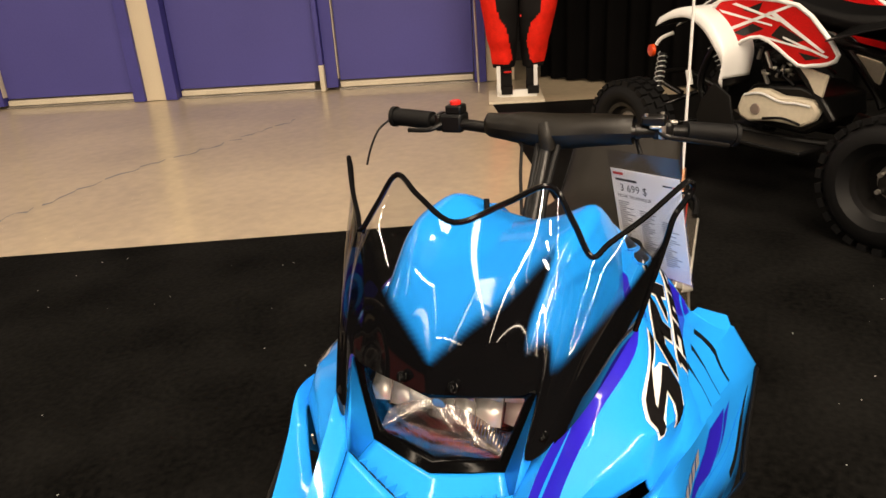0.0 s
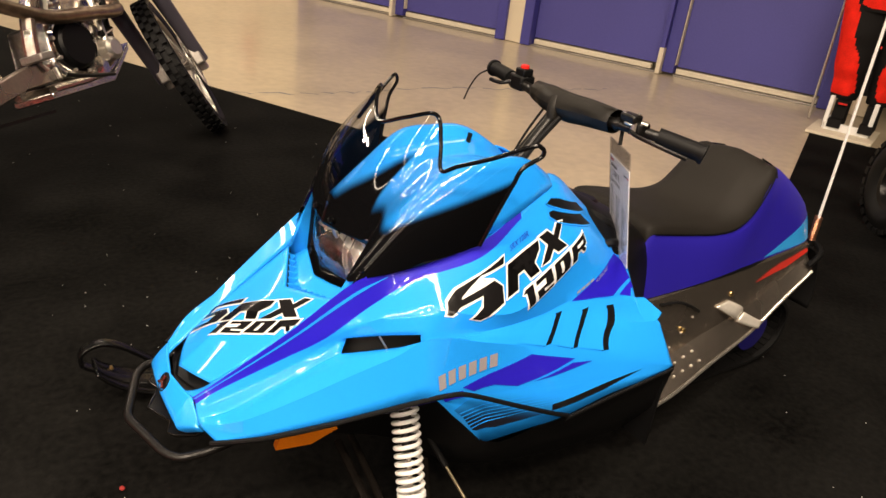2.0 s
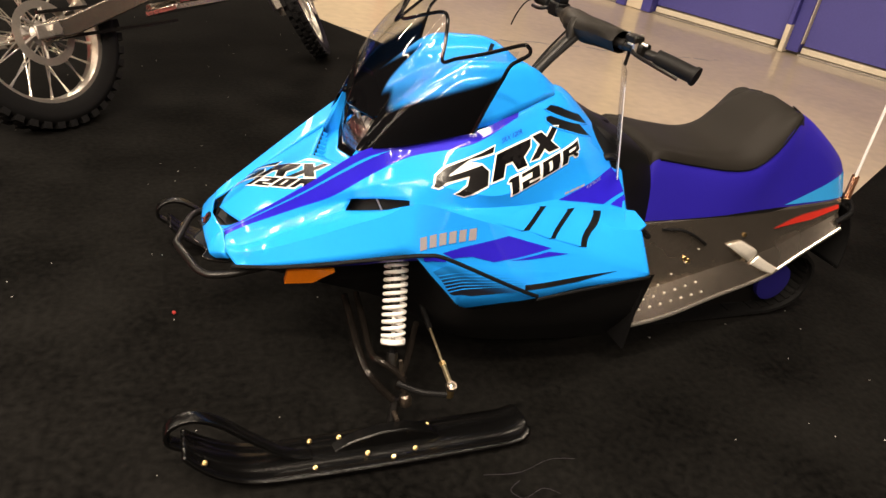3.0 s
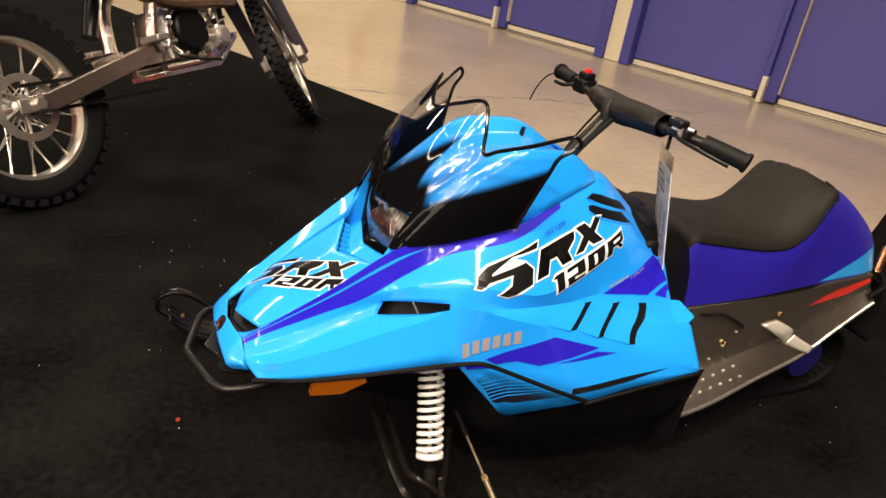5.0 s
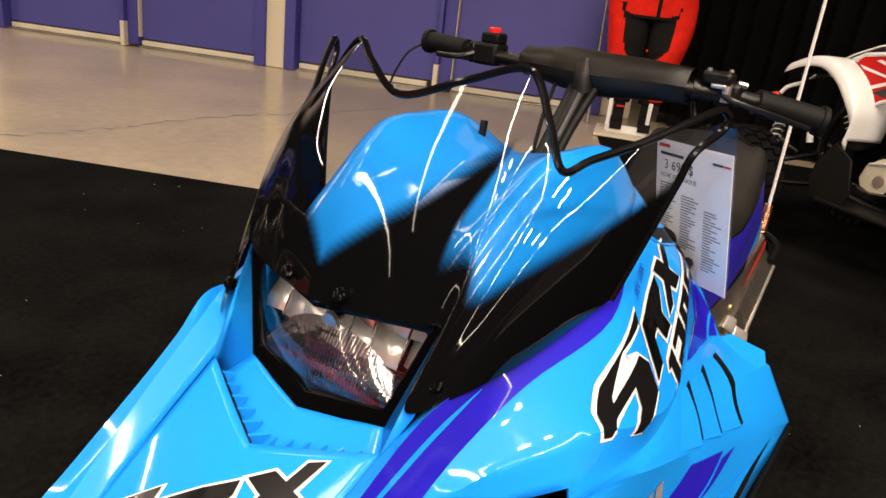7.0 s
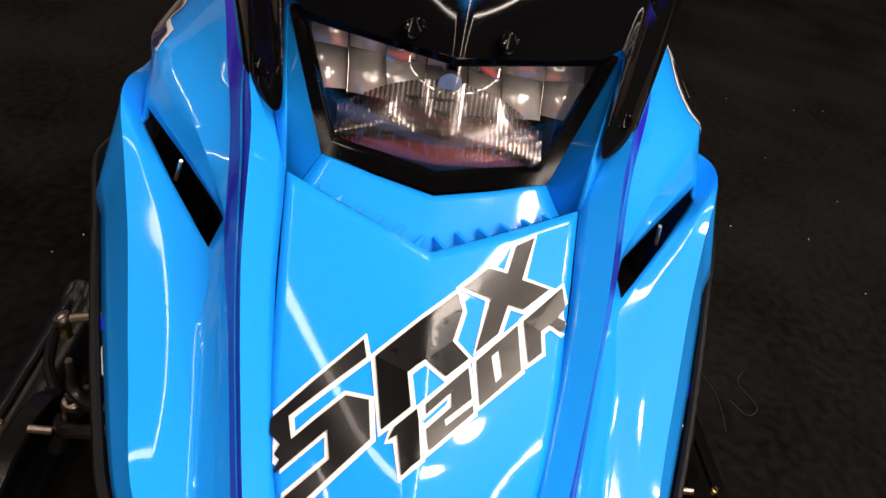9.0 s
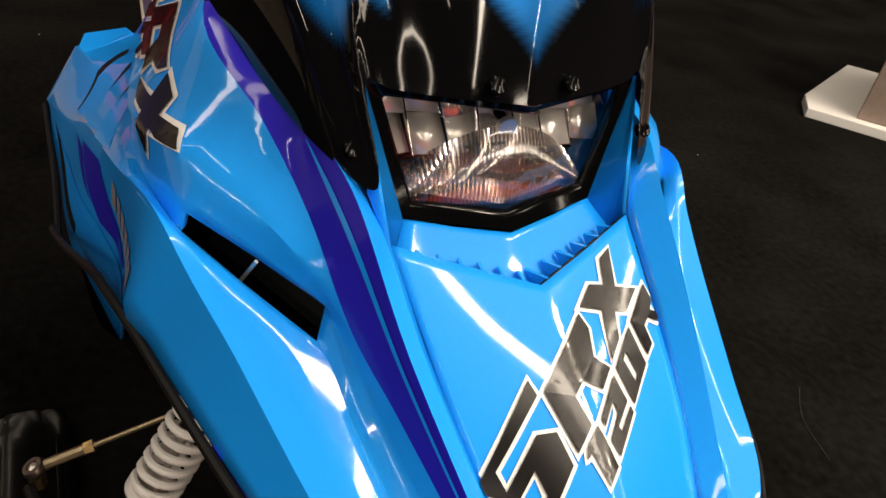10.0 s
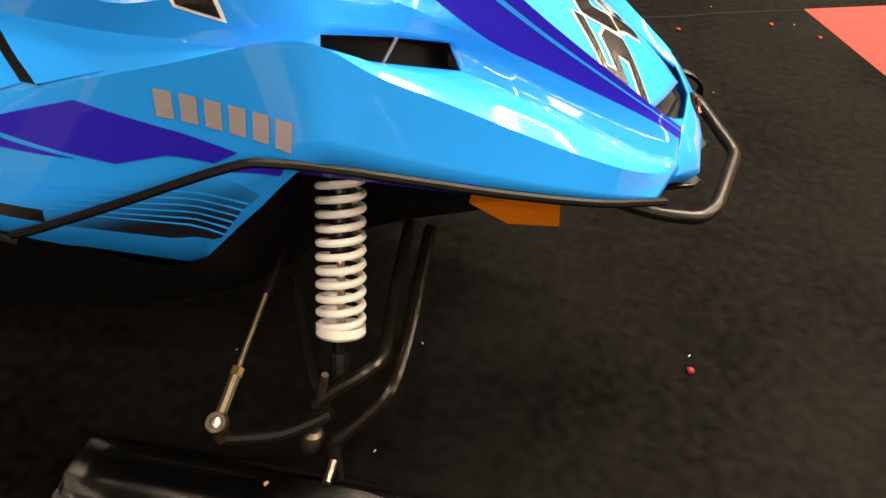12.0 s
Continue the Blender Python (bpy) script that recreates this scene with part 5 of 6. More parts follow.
for s in (1, -1):
    w = (0, -s, 0)
    # brand mark as plain silver blocks
    for k in range(6):
        f = k / 6
        x0, z0 = .2800 - .127 * f, .4085 + .0205 * f
        bar = flat(s, [(x0, z0), (x0 - .0150, z0 + .0025), (x0 - .0135, z0 + .0290), (x0 + .0015, z0 + .0265)])
        part("brand_mark", decal([bar], w, shell, .0014, .02), GREYDECAL, shell, "silver-grey brand block")
    part("purple_flash", decal([flat(s, [(.228, .399), (.204, .405), (.088, .438), (-.014, .410), (.114, .379), (.160, .389), (.203, .385)][::-1])], w, shell, .0011, .02), PURPLE, shell)
    part("purple_flash", decal([flat(s, [(.082, .383), (-.058, .397), (-.008, .403)])], w, shell, .0012, .02), PURPLE, shell)
    part("purple_flash", decal([flat(s, [(.600, .318), (.440, .364), (.330, .392), (.285, .400), (.228, .393), (.216, .378), (.285, .388), (.330, .380), (.450, .352), (.600, .313)])], w, shell, .0011, .02), PURPLE, shell)
    fade = [(.246, .360), (.216, .370), (.110, .372), (0, .364), (-.135, .352), (-.020, .330), (.020, .322), (.100, .306), (.150, .2965), (.190, .298), (.200, .303), (.226, .340)]
    part("fading_print", decal([flat(s, fade)], w, shell, .0010, .016), FADE, shell, "black print fading to blue up the flank")
    for k in range(6):
        x0, z0, x1, z1 = .236 - .006 * k, .3500 - .0082 * k, -.055 + .022 * k, .3600 - .0062 * k
        part("pin_stripe", decal([flat(s, [(x0, z0), (x0 - .004, z0 - .0023), (x1, z1 - .0004), (x1, z1)])], w, shell, .0018, .02), BLUE, shell, "thin blue pin stripe")
    part("lower_band", decal([flat(s, [(.040, .332), (-.181, .361), (-.084, .337), (.040, .3195)])], w, shell, .0016, .02), BLACKDECAL, shell)
    # three slanting louvre slits, each behind a blade that rises towards it
    blades = [[(.0285, .484), (.121, .465), (.0010, .4808), (.0585, .4465)], [(-.0105, .4800), (.0455, .4470), (-.0720, .4715), (-.0085, .4285)], [(-.0860, .4715), (-.0175, .4285), (-.1440, .4635), (-.0850, .4095)]]
    ends = [((-.0150, .4805), (.0405, .4465)), ((-.0905, .4717), (-.0230, .4275)), ((-.1640, .4605), (-.1015, .4080))]
    for (ft, fb, rt, rb), (et, eb), bow in zip(blades, ends, (.002, .006, .013)):
        rim_line = [(rt[0] + (rb[0] - rt[0]) * k / 6 + .003 + bow * k * (6 - k) / 9, rt[1] + (rb[1] - rt[1]) * k / 6) for k in range(7)]
        back_line = [(et[0] + (eb[0] - et[0]) * k / 6 + bow * k * (6 - k) / 9, et[1] + (eb[1] - et[1]) * k / 6) for k in range(7)]
        for k in range(6):
            part("louvre_slit", decal([flat(s, [rim_line[k], rim_line[k + 1], back_line[k + 1], back_line[k]])], w, shell, .0016, .012), BLACK, shell, "dark louvre slit")
        bm = bmesh.new()
        rows = []
        for v in (0, .3, .6, .85, 1.0, 1.03):
            row = []
            for k in range(9):
                u = k / 8
                x = (ft[0] * (1 - u) + fb[0] * u) * (1 - v) + (rt[0] * (1 - u) + rb[0] * u + bow * 4 * u * (1 - u)) * v
                z = (ft[1] * (1 - u) + fb[1] * u) * (1 - v) + (rt[1] * (1 - u) + rb[1] * u) * v
                hit, at, nor, _ = shell.ray_cast(Vector((x, s * .75, z)), Vector((0, -s, 0)))
                nor = nor if nor.y * s > 0 else -nor
                rise = .0006 + .0036 * v * min(1.0, .2 + 2.2 * u) if v <= 1 else .0004
                row.append(bm.verts.new(at + nor * rise))
            rows.append(row)
        for a, b in zip(rows, rows[1:]):
            for k in range(8):
                bm.faces.new((a[k], a[k + 1], b[k + 1], b[k]))
        part("louvre_blade", bm, BLUE, shell, "", 28)
    # purple wedge behind the lettering and the small script as bars
    part("purple_wedge", decal([flat(s, [(-.050, .487), (-.211, .537), (-.229, .520), (-.240, .490), (-.180, .468)])], w, shell, .0011, .02), PURPLE, shell)
    part("purple_wedge", decal([flat(s, [(-.200, .466), (-.241, .484), (-.246, .462), (-.232, .458)])], w, shell, .0011, .02), PURPLE, shell)
    bars = [flat(s, [(-.066 - .0145 * k, .4965 + .0036 * k), (-.078 - .0145 * k, .4995 + .0036 * k), (-.079 - .0145 * k, .5045 + .0036 * k), (-.067 - .0145 * k, .5015 + .0036 * k)]) for k in range(4)]
    part("small_script", decal(bars, w, shell, .0018, .02), GREYDECAL, shell)
    along_x, rise = -s * .953, s * .297
    for words, at, size, m in (("SRX 120R", (.098, .603), .0135, PURPLE), ("4 STROKE", (-.128, .5035), .0105, GREYDECAL)):
        if s < 0:
            at = (at[0] - .072 * (1 if size > .012 else .75), at[1] + .022 * (1 if size > .012 else .75))
        face = Matrix(((along_x, 0.2 * along_x, 0, at[0]), (0, 0, s, s * .5), (rise, .97, 0, at[1]), (0, 0, 0, 1)))
        part("small_script", laid(text_bm(words, size, face, 0.0), w, shell, .0020, .5), m, shell, "small model script", 60)
    # two vents high on the cowl
    for poly in ([(-.016, .6615), (-.034, .670), (-.058, .666), (-.126, .6425), (-.154, .6195), (-.090, .6385), (-.036, .654)], [(-.0175, .649), (-.030, .6515), (-.116, .6295), (-.150, .6020), (-.085, .6190), (-.036, .6300), (-.017, .6410)]):
        part("cowl_vent", decal([flat(s, poly)], w, shell, .0010, .012), BLACK, shell)
        ring_points = []
        for (x0, z0), (x1, z1) in zip(poly, poly[1:] + poly[:1]):
            for k in range(4):
                hit, at, nor, _ = shell.ray_cast(Vector((x0 + (x1 - x0) * k / 4, s * .5, z0 + (z1 - z0) * k / 4)), Vector((0, -s, 0)))
                if hit:
                    ring_points.append(at + (nor if nor.y * s > 0 else -nor) * .0006)
        part("vent_rim", tube(ring_points, .0021, 1, 8, True, line=True), BLUE, shell)
    # raised tab at the rear corner of the side panel
    tab = [(-.202, .302, .4385), (-.240, .238, .457), (-.263, .245, .457), (-.262, .300, .449), (-.236, .310, .437)]
    bm = bmesh.new()
    top = [bm.verts.new((x, s * y, z)) for x, y, z in tab]
    foot = [bm.verts.new((x + .006, s * (y - .010), z - .03)) for x, y, z in tab]
    bm.faces.new(top)
    for k in range(5):
        bm.faces.new((top[k], top[(k + 1) % 5], foot[(k + 1) % 5], foot[k]))
    part("corner_tab", bm, BLUE, shell, "", 20, .003)

# ---- dirt bike, facing -x in its own frame's +x ----
def wheel(parent, at, r, width, rim_r, axis, spokes, disc=.11):
    """Knobbly tyre, rim, hub, spokes and brake disc about an axis."""
    w = new("wheel")
    w.parent = parent
    at, ax = Vector(at), Vector(axis).normalized()
    h = width / 2
    part("tyre", spin([(-h * .72, rim_r), (-h, rim_r + (r - rim_r) * .5), (-h * .85, r - .018), (-h * .3, r - .010), (h * .3, r - .010), (h * .85, r - .018), (h, rim_r + (r - rim_r) * .5), (h * .72, rim_r)], at, ax, 48), RUBBER, w, "black knobbly tyre", 60)
    a = ax.cross(Vector((0, 0, 1))).normalized()
    b = ax.cross(a)
    n = 40
    knob = block_mesh("tread_block", (r * .088, h * .52, .024), RUBBER)
    for k in range(n):
        for off, hh in ((-.62, .016), (0, .018), (.62, .016)):
            t = 2 * math.pi * (k + (.5 if off == 0 else 0)) / n
            d = a * math.cos(t) + b * math.sin(t)
            tn = -a * math.sin(t) + b * math.cos(t)
            m = Matrix((tuple(tn) + (0,), tuple(ax) + (0,), tuple(d) + (0,), (0, 0, 0, 1))).transposed()
            m.translation = at + d * (r - .010) + ax * off * h
            piece("tread_block", knob, w, m)
    part("rim", spin([(-h * .62, rim_r + .008), (-h * .62, rim_r - .012), (-h * .2, rim_r - .020), (h * .2, rim_r - .020), (h * .62, rim_r - .012), (h * .62, rim_r + .008)], at, ax, 48), STEEL, w, "bright polished rim", 40)
    part("hub", spin([(-.06, 0), (-.06, .03), (-.05, .045), (-.02, .028), (.02, .028), (.05, .045), (.06, .03), (.06, 0)], at, ax, 20), GREYMETAL, w)
    for k in range(spokes):
        t, t2 = 2 * math.pi * k / spokes, 2 * math.pi * (k + (1.6 if k % 2 else -1.6)) / spokes
        s = 1 if (k // 2) % 2 else -1
        p = at + (a * math.cos(t) + b * math.sin(t)) * .042 + ax * s * .045
        q = at + (a * math.cos(t2) + b * math.sin(t2)) * (rim_r - .012)
        part("spoke", rods((p, q, .0027, None, 5)), STEEL, w)
    bm = spin([(.062, disc * .76), (.062, disc), (.065, disc), (.065, disc * .76)], at, ax, 36, None, 0, True)
    part("brake_disc", bm, STEEL, w, "drilled steel brake disc")
    for k in range(6):
        t = 2 * math.pi * k / 6
        part("disc_arm", rods((at + ax * .064 + (a * math.cos(t) + b * math.sin(t)) * .03, at + ax * .064 + (a * math.cos(t + .3) + b * math.sin(t + .3)) * disc * .78, .006, None, 6)), GREYMETAL, w)
    return w


bike = thing("dirt_bike", "blue motocross bike with knobbly tyres standing on black carpet", "motorcycle")
bf, br = Vector((-.041, -2.439, 0)), Vector((1.078, -1.391, 0))
bd = (bf - br).normalized()
bike.matrix_world = Matrix(((bd.x, -bd.y, 0, br.x), (bd.y, bd.x, 0, br.y), (0, 0, 1, 0), (0, 0, 0, 1))) @ Matrix.Rotation(radians(-22), 4, "X")
WB = (bf - br).length
# own frame: rear axle over 0, front axle over WB along +x; its right side is -y, towards the stand
wheel(bike, (0, 0, .335), .335, .11, .245, (0, -1, 0), 36, .115)
steered = [wheel(bike, (WB, 0, .345), .345, .085, .275, (0, -1, 0), 36, .13)]
for s in (-1, 1):
    part("swingarm", slab([(-.05, .330), (-.02, .368), (.06, .372), (.50, .475), (.60, .49), (.62, .41), (.50, .402), (.10, .312), (-.03, .300)], s * .085, s * .118, "y"), ALU, bike, "brushed aluminium swingarm", 30, .006)
    part("chain_adjuster", boxes(((-.02, s * .122, .337), (.10, .012, .05))), GREYMETAL, bike, "", 30, .005)
    part("axle_nut", rods(((0, s * .11, .337), (0, s * .145, .337), .020, None, 6)), STEEL, bike)
top = Vector((WB - .30, 0, 1.02))
fd = (Vector((WB, 0, .345)) - top).normalized()
for s in (-1, 1):
    o = Vector((0, s * .095, 0))
    part("fork_tube", rods((top + o - fd * .05, top + o + fd * .42, .027)), GOLDFORK, bike, "gold anodised fork tube")
    part("fork_leg", rods((top + o + fd * .38, top + o + fd * .80, .023)), STEEL, bike)
    bm = rods((top + o * 1.05 + fd * .34, top + o * 1.12 + fd * .76, .038, .031, 14))
    part("fork_guard", bm, GUARD, bike, "grey plastic fork guard", 40)
    part("fork_foot", boxes(((WB - .015, s * .095, .355), (.06, .05, .09))), GREYMETAL, bike, "", 30, .01)
part("front_axle", rods(((WB, -.12, .345), (WB, .12, .345), .014)), STEEL, bike)
part("triple_clamp", boxes(((WB - .30, 0, 1.0), (.09, .24, .04)), ((WB - .21, 0, .83), (.09, .24, .045))), GREYMETAL, bike, "", 30, .008)
part("handlebar", tube([(WB - .38, -.40, 1.16), (WB - .32, -.20, 1.12), (WB - .30, 0, 1.07), (WB - .32, .20, 1.12), (WB - .38, .40, 1.16)], .014, 6, 10), DARKSTEEL, bike)
part("front_fender", skin([[(WB + .34, -.05, .80), (WB + .34, 0, .82), (WB + .34, .05, .80)], [(WB + .10, -.075, .86), (WB + .10, 0, .89), (WB + .10, .075, .86)], [(WB - .30, -.07, .84), (WB - .30, 0, .87), (WB - .30, .07, .84)]], 5, 3), BIKEBLUE, bike, "blue front fender", 60, 0, .004)
for s in (-1, 1):
    bm = skin([[(.84, s * .10, 1.0), (.86, s * .14, .91), (.90, s * .14, .83)], [(1.02, s * .18, 1.01), (1.03, s * .20, .89), (1.06, s * .18, .75)], [(1.22, s * .19, 1.02), (1.22, s * .21, .86), (1.21, s * .18, .66)], [(1.46, s * .15, .99), (1.43, s * .17, .87), (1.39, s * .15, .745)]], 4, 4)
    sh = part("radiator_shroud", bm, BIKEBLUE, bike, "blue radiator shroud with white graphics", 40, 0, .004)
    bpy.context.view_layer.update()
    for k, pts in enumerate(([(1.02, .862), (1.40, .885), (1.42, .912), (1.05, .886)], [(1.06, .815), (1.36, .835), (1.30, .790), (1.10, .765)], [(.90, .908), (1.44, .930), (1.44, .922), (.92, .898)])):
        part("shroud_graphic", decal([[(x, s * .5, z) for x, z in pts]], (0, -s, 0), sh, .0015, .04), (WHITEDECAL, BLACKDECAL, GREYDECAL)[k], sh)
    if s < 0:
        face = Matrix(((1, 0.45, 0, 1.10), (.06, 0, -1, -.5), (.06, 1, 0, .932), (0, 0, 0, 1)))
        bm = text_bm("WR", .080, face @ Matrix.Diagonal((2.1, .75, 1, 1)), 0.0)
        for k in range(5):
            x = 1.16 + .034 * k
            bar = [(x, -.5, .878 + .0020 * k), (x + .024, -.5, .8795 + .0020 * k), (x + .026, -.5, .8925 + .0020 * k), (x + .002, -.5, .891 + .0020 * k)]
            part("maker_bar", decal([bar], (0, 1, 0), sh, .0022, .03), BIKEBLUE, sh)
        part("model_letters", laid(bm, (0, 1, 0), sh, .002, .5), WHITEDECAL, sh, "white model letters", 60)
    part("side_panel", slab([(.30, .86), (.66, .90), (.74, .62), (.40, .60)], s * .105, s * .118, "y"), BIKEBLUE, bike, "", 30, .006)
part("seat", skin([[(-.05, -.06, .93), (-.05, 0, .95), (-.05, .06, .93)], [(.35, -.08, .92), (.35, 0, .94), (.35, .08, .92)], [(.75, -.07, .93), (.75, 0, .95), (.75, .07, .93)], [(.98, -.06, .98), (.98, 0, 1.0), (.98, .06, .98)]], 5, 3), BLACK, bike, "long black seat", 60, 0, .06)
part("rear_fender", skin([[(-.42, -.06, .95), (-.42, 0, .96), (-.42, .06, .95)], [(0, -.09, .88), (0, 0, .90), (0, .09, .88)], [(.30, -.08, .84), (.30, 0, .86), (.30, .08, .84)]], 4, 3), BIKEBLUE, bike, "", 60, 0, .004)
for s in (-1, 1):
    part("frame_rail", tube([(1.02, s * .05, .95), (.86, s * .13, .72), (.66, s * .14, .56), (.60, s * .12, .36)], .026, 6, 10), ALU, bike, "aluminium twin-spar frame")
    part("frame_cradle", tube([(1.08, s * .04, .82), (1.10, s * .06, .52), (1.00, s * .09, .30), (.66, s * .09, .26)], .017, 6, 10), ALU, bike)
    part("foot_peg", boxes(((.55, s * .19, .37), (.06, .10, .025))), GREYMETAL, bike, "", 30, .005)
# engine
eng = new("engine")
eng.parent = bike
tagged(eng, "cast aluminium engine with a round black clutch cover")
part("crankcase", slab([(.70, .34), (.74, .29), (.98, .29), (1.03, .36), (1.00, .46), (.90, .52), (.74, .50)], -.10, .10, "y"), CASTALU, eng, "", 30, .012)
part("cylinder_block", slab([(.86, .50), (1.02, .46), (1.06, .66), (.92, .72)], -.075, .075, "y"), CASTALU, eng, "", 30, .008)
for k in range(5):
    part("cooling_fin", boxes(((.955 + .012 * k, 0, .53 + .035 * k), (.19, .17, .008), )), CASTALU, eng)
part("cylinder_head", slab([(.91, .70), (1.07, .65), (1.09, .75), (.94, .80)], -.085, .085, "y"), STEEL, eng, "", 30, .01)
part("clutch_cover", spin([(.10, 0), (.10, .092), (.125, .088), (.135, .078), (.135, 0)], (.83, 0, .40), (0, -1, 0), 32), BLACK, eng, "round black clutch cover")
part("case_ring", spin([(.10, .092), (.118, .104), (.10, .112)], (.83, 0, .40), (0, -1, 0), 32), CHROME, eng)
part("water_pump", spin([(.10, .05), (.14, .045), (.15, .03), (.15, 0)], (1.00, 0, .36), (0, -1, 0), 20), STEEL, eng)
part("oil_filter_cover", spin([(.10, .045), (.135, .04), (.14, 0)], (.90, 0, .30), (0, -1, 0), 18), CASTALU, eng)
for p, q in (((.98, -.13, .37), (1.02, -.10, .60)), ((1.04, -.10, .42), (1.10, -.10, .60)), ((.74, -.12, .52), (.82, -.09, .66)), ((.94, -.14, .33), (1.02, -.12, .34))):
    part("hose", rods((p, q, .013, None, 10)), STEEL if p[0] < 1 else RUBBER, eng)
for k in range(9):
    t = 2 * math.pi * k / 9
    part("case_bolt", rods(((.83 + .104 * math.cos(t), -.10, .40 + .104 * math.sin(t)), (.83 + .104 * math.cos(t), -.122, .40 + .104 * math.sin(t)), .007, None, 6)), STEEL, eng)
part("exhaust_pipe", tube([(1.06, -.03, .60), (1.14, -.09, .53), (1.08, -.15, .50), (.90, -.16, .50), (.70, -.15, .51), (.44, -.14, .60)], .026, 7, 12), BRONZE, bike, "heat-stained exhaust pipe")
part("muffler", rods(((.44, -.14, .60), (-.02, -.15, .70), .045, .05, 20)), ALU, bike)
part("shift_lever", tube([(.70, -.14, .30), (.76, -.16, .28), (.92, -.16, .26)], .007, 4, 8), DARKSTEEL, bike)
part("skid_plate", slab([(.64, .225), (.98, .235), (1.13, .345), (1.14, .375), (.99, .265), (.64, .25)], -.10, .10, "y"), CASTALU, bike, "", 30, .004)
part("chain", boxes(((.30, -.075, .31), (.62, .014, .012)), ((.30, -.075, .405), (.62, .014, .012))), DARKSTEEL, bike)
part("rear_shock", tube([(.42, 0, .42), (.50, 0, .60), (.56, 0, .76)], .03, 4, 12), DARKSTEEL, bike)
# bits bolted round the engine
rb = random.Random(31)
for k in range(26):
    x, z = rb.uniform(.62, 1.08), rb.uniform(.30, .72)
    y = -.115 - rb.uniform(0, .025)
    if (x - .83) ** 2 + (z - .40) ** 2 < .012:
        continue
    d = Vector((rb.uniform(-1, 1), rb.uniform(-.3, .1), rb.uniform(-1, 1))).normalized() * rb.uniform(.015, .05)
    p = Vector((x, y, z))
    part(rb.choice(("engine_bolt", "hose_clamp", "engine_bracket")), rods((p - d, p + d, rb.uniform(.006, .014), None, 8)), rb.choice((STEEL, STEEL, CHROME, CASTALU, BLACK)), eng)
# the upper bike rides high on its springs; the front end is steered to the left
low_set = ("wheel", "swingarm", "chain_adjuster", "axle_nut", "chain", "side_stand")
front = ("fork_tube", "fork_leg", "fork_guard", "fork_foot", "front_axle", "triple_clamp", "handlebar", "front_fender")
fork_axis = Vector((WB, 0, .345)) - top
turn = Matrix.Translation((WB, 0, .345)) @ Matrix.Rotation(radians(-33), 4, fork_axis) @ Matrix.Translation((-WB, 0, -.345))
for ob in bike.children:
    kind = ob.name.split(".")[0]
    if kind in front or ob in steered:
        ob.matrix_basis = turn
    elif kind == "radiator_shroud":
        ob.matrix_basis = Matrix.Translation((-.070, 0, -.005))
    elif kind not in low_set and kind not in ("seat", "rear_fender"):
        ob.matrix_basis = Matrix.Translation((-.03, 0, .125))

# ---- four-wheeler behind the snowmobile ----
quad = thing("four_wheeler", "white and red sport four-wheeler parked before a black drape", "atv")
qf, qr = Vector((-2.62, -.24, 0)), Vector((-1.90, .74, 0))
qd = (qf - qr).normalized()
quad.matrix_world = Matrix(((qd.x, -qd.y, 0, qr.x), (qd.y, qd.x, 0, qr.y), (0, 0, 1, 0), (0, 0, 0, 1)))
# own frame: near wheels lie along y = 0, the far wheels at y = -QW; +x is forward, so its left side faces the stand
QW = .84
MIDY = -QW / 2


def quad_wheel(at, r, width):
    w = new("wheel")
    w.parent = quad
    h = width / 2
    at = Vector(at)
    rr = r * .52
    part("tyre", spin([(-h * .7, rr), (-h, rr + .03), (-h, r - .05), (-h * .75, r - .012), (h * .75, r - .012), (h, r - .05), (h, rr + .03), (h * .7, rr)], at, (0, 1, 0), 40), RUBBER, w, "wide black knobbly tyre", 50)
    knob = block_mesh("tread_block", (.036, h * .5, .024), RUBBER)
    for k in range(26):
        for off in (-.66, 0, .66):
            t = 2 * math.pi * (k + (.5 if off == 0 else 0)) / 26
            d = Vector((math.cos(t), 0, math.sin(t)))
            tn = Vector((-math.sin(t), 0, math.cos(t)))
            m = Matrix((tuple(tn) + (0,), (0, 1, 0, 0), tuple(d) + (0,), (0, 0, 0, 1))).transposed()
            m.translation = at + d * (r - .010) + Vector((0, off * h, 0))
            piece("tread_block", knob, w, m)
    part("rim", spin([(h * .72, rr), (h * .66, rr - .02), (h * .2, rr - .035), (h * .15, .05), (h * .5, .042), (h * .55, 0)], at, (0, 1, 0), 32), DARKSTEEL, w, "black wheel rim", 40)
    for k in range(4):
        t = math.pi / 4 + math.pi * k / 2
        part("lug_nut", rods((at + Vector((.045 * math.cos(t), h * .2, .045 * math.sin(t))), at + Vector((.045 * math.cos(t), h * .62, .045 * math.sin(t))), .009, None, 6)), STEEL, w)
    part("hub_plate", spin([(h * .18, .07), (h * .26, .062), (h * .26, 0)], at, (0, 1, 0), 20), GREYMETAL, w)


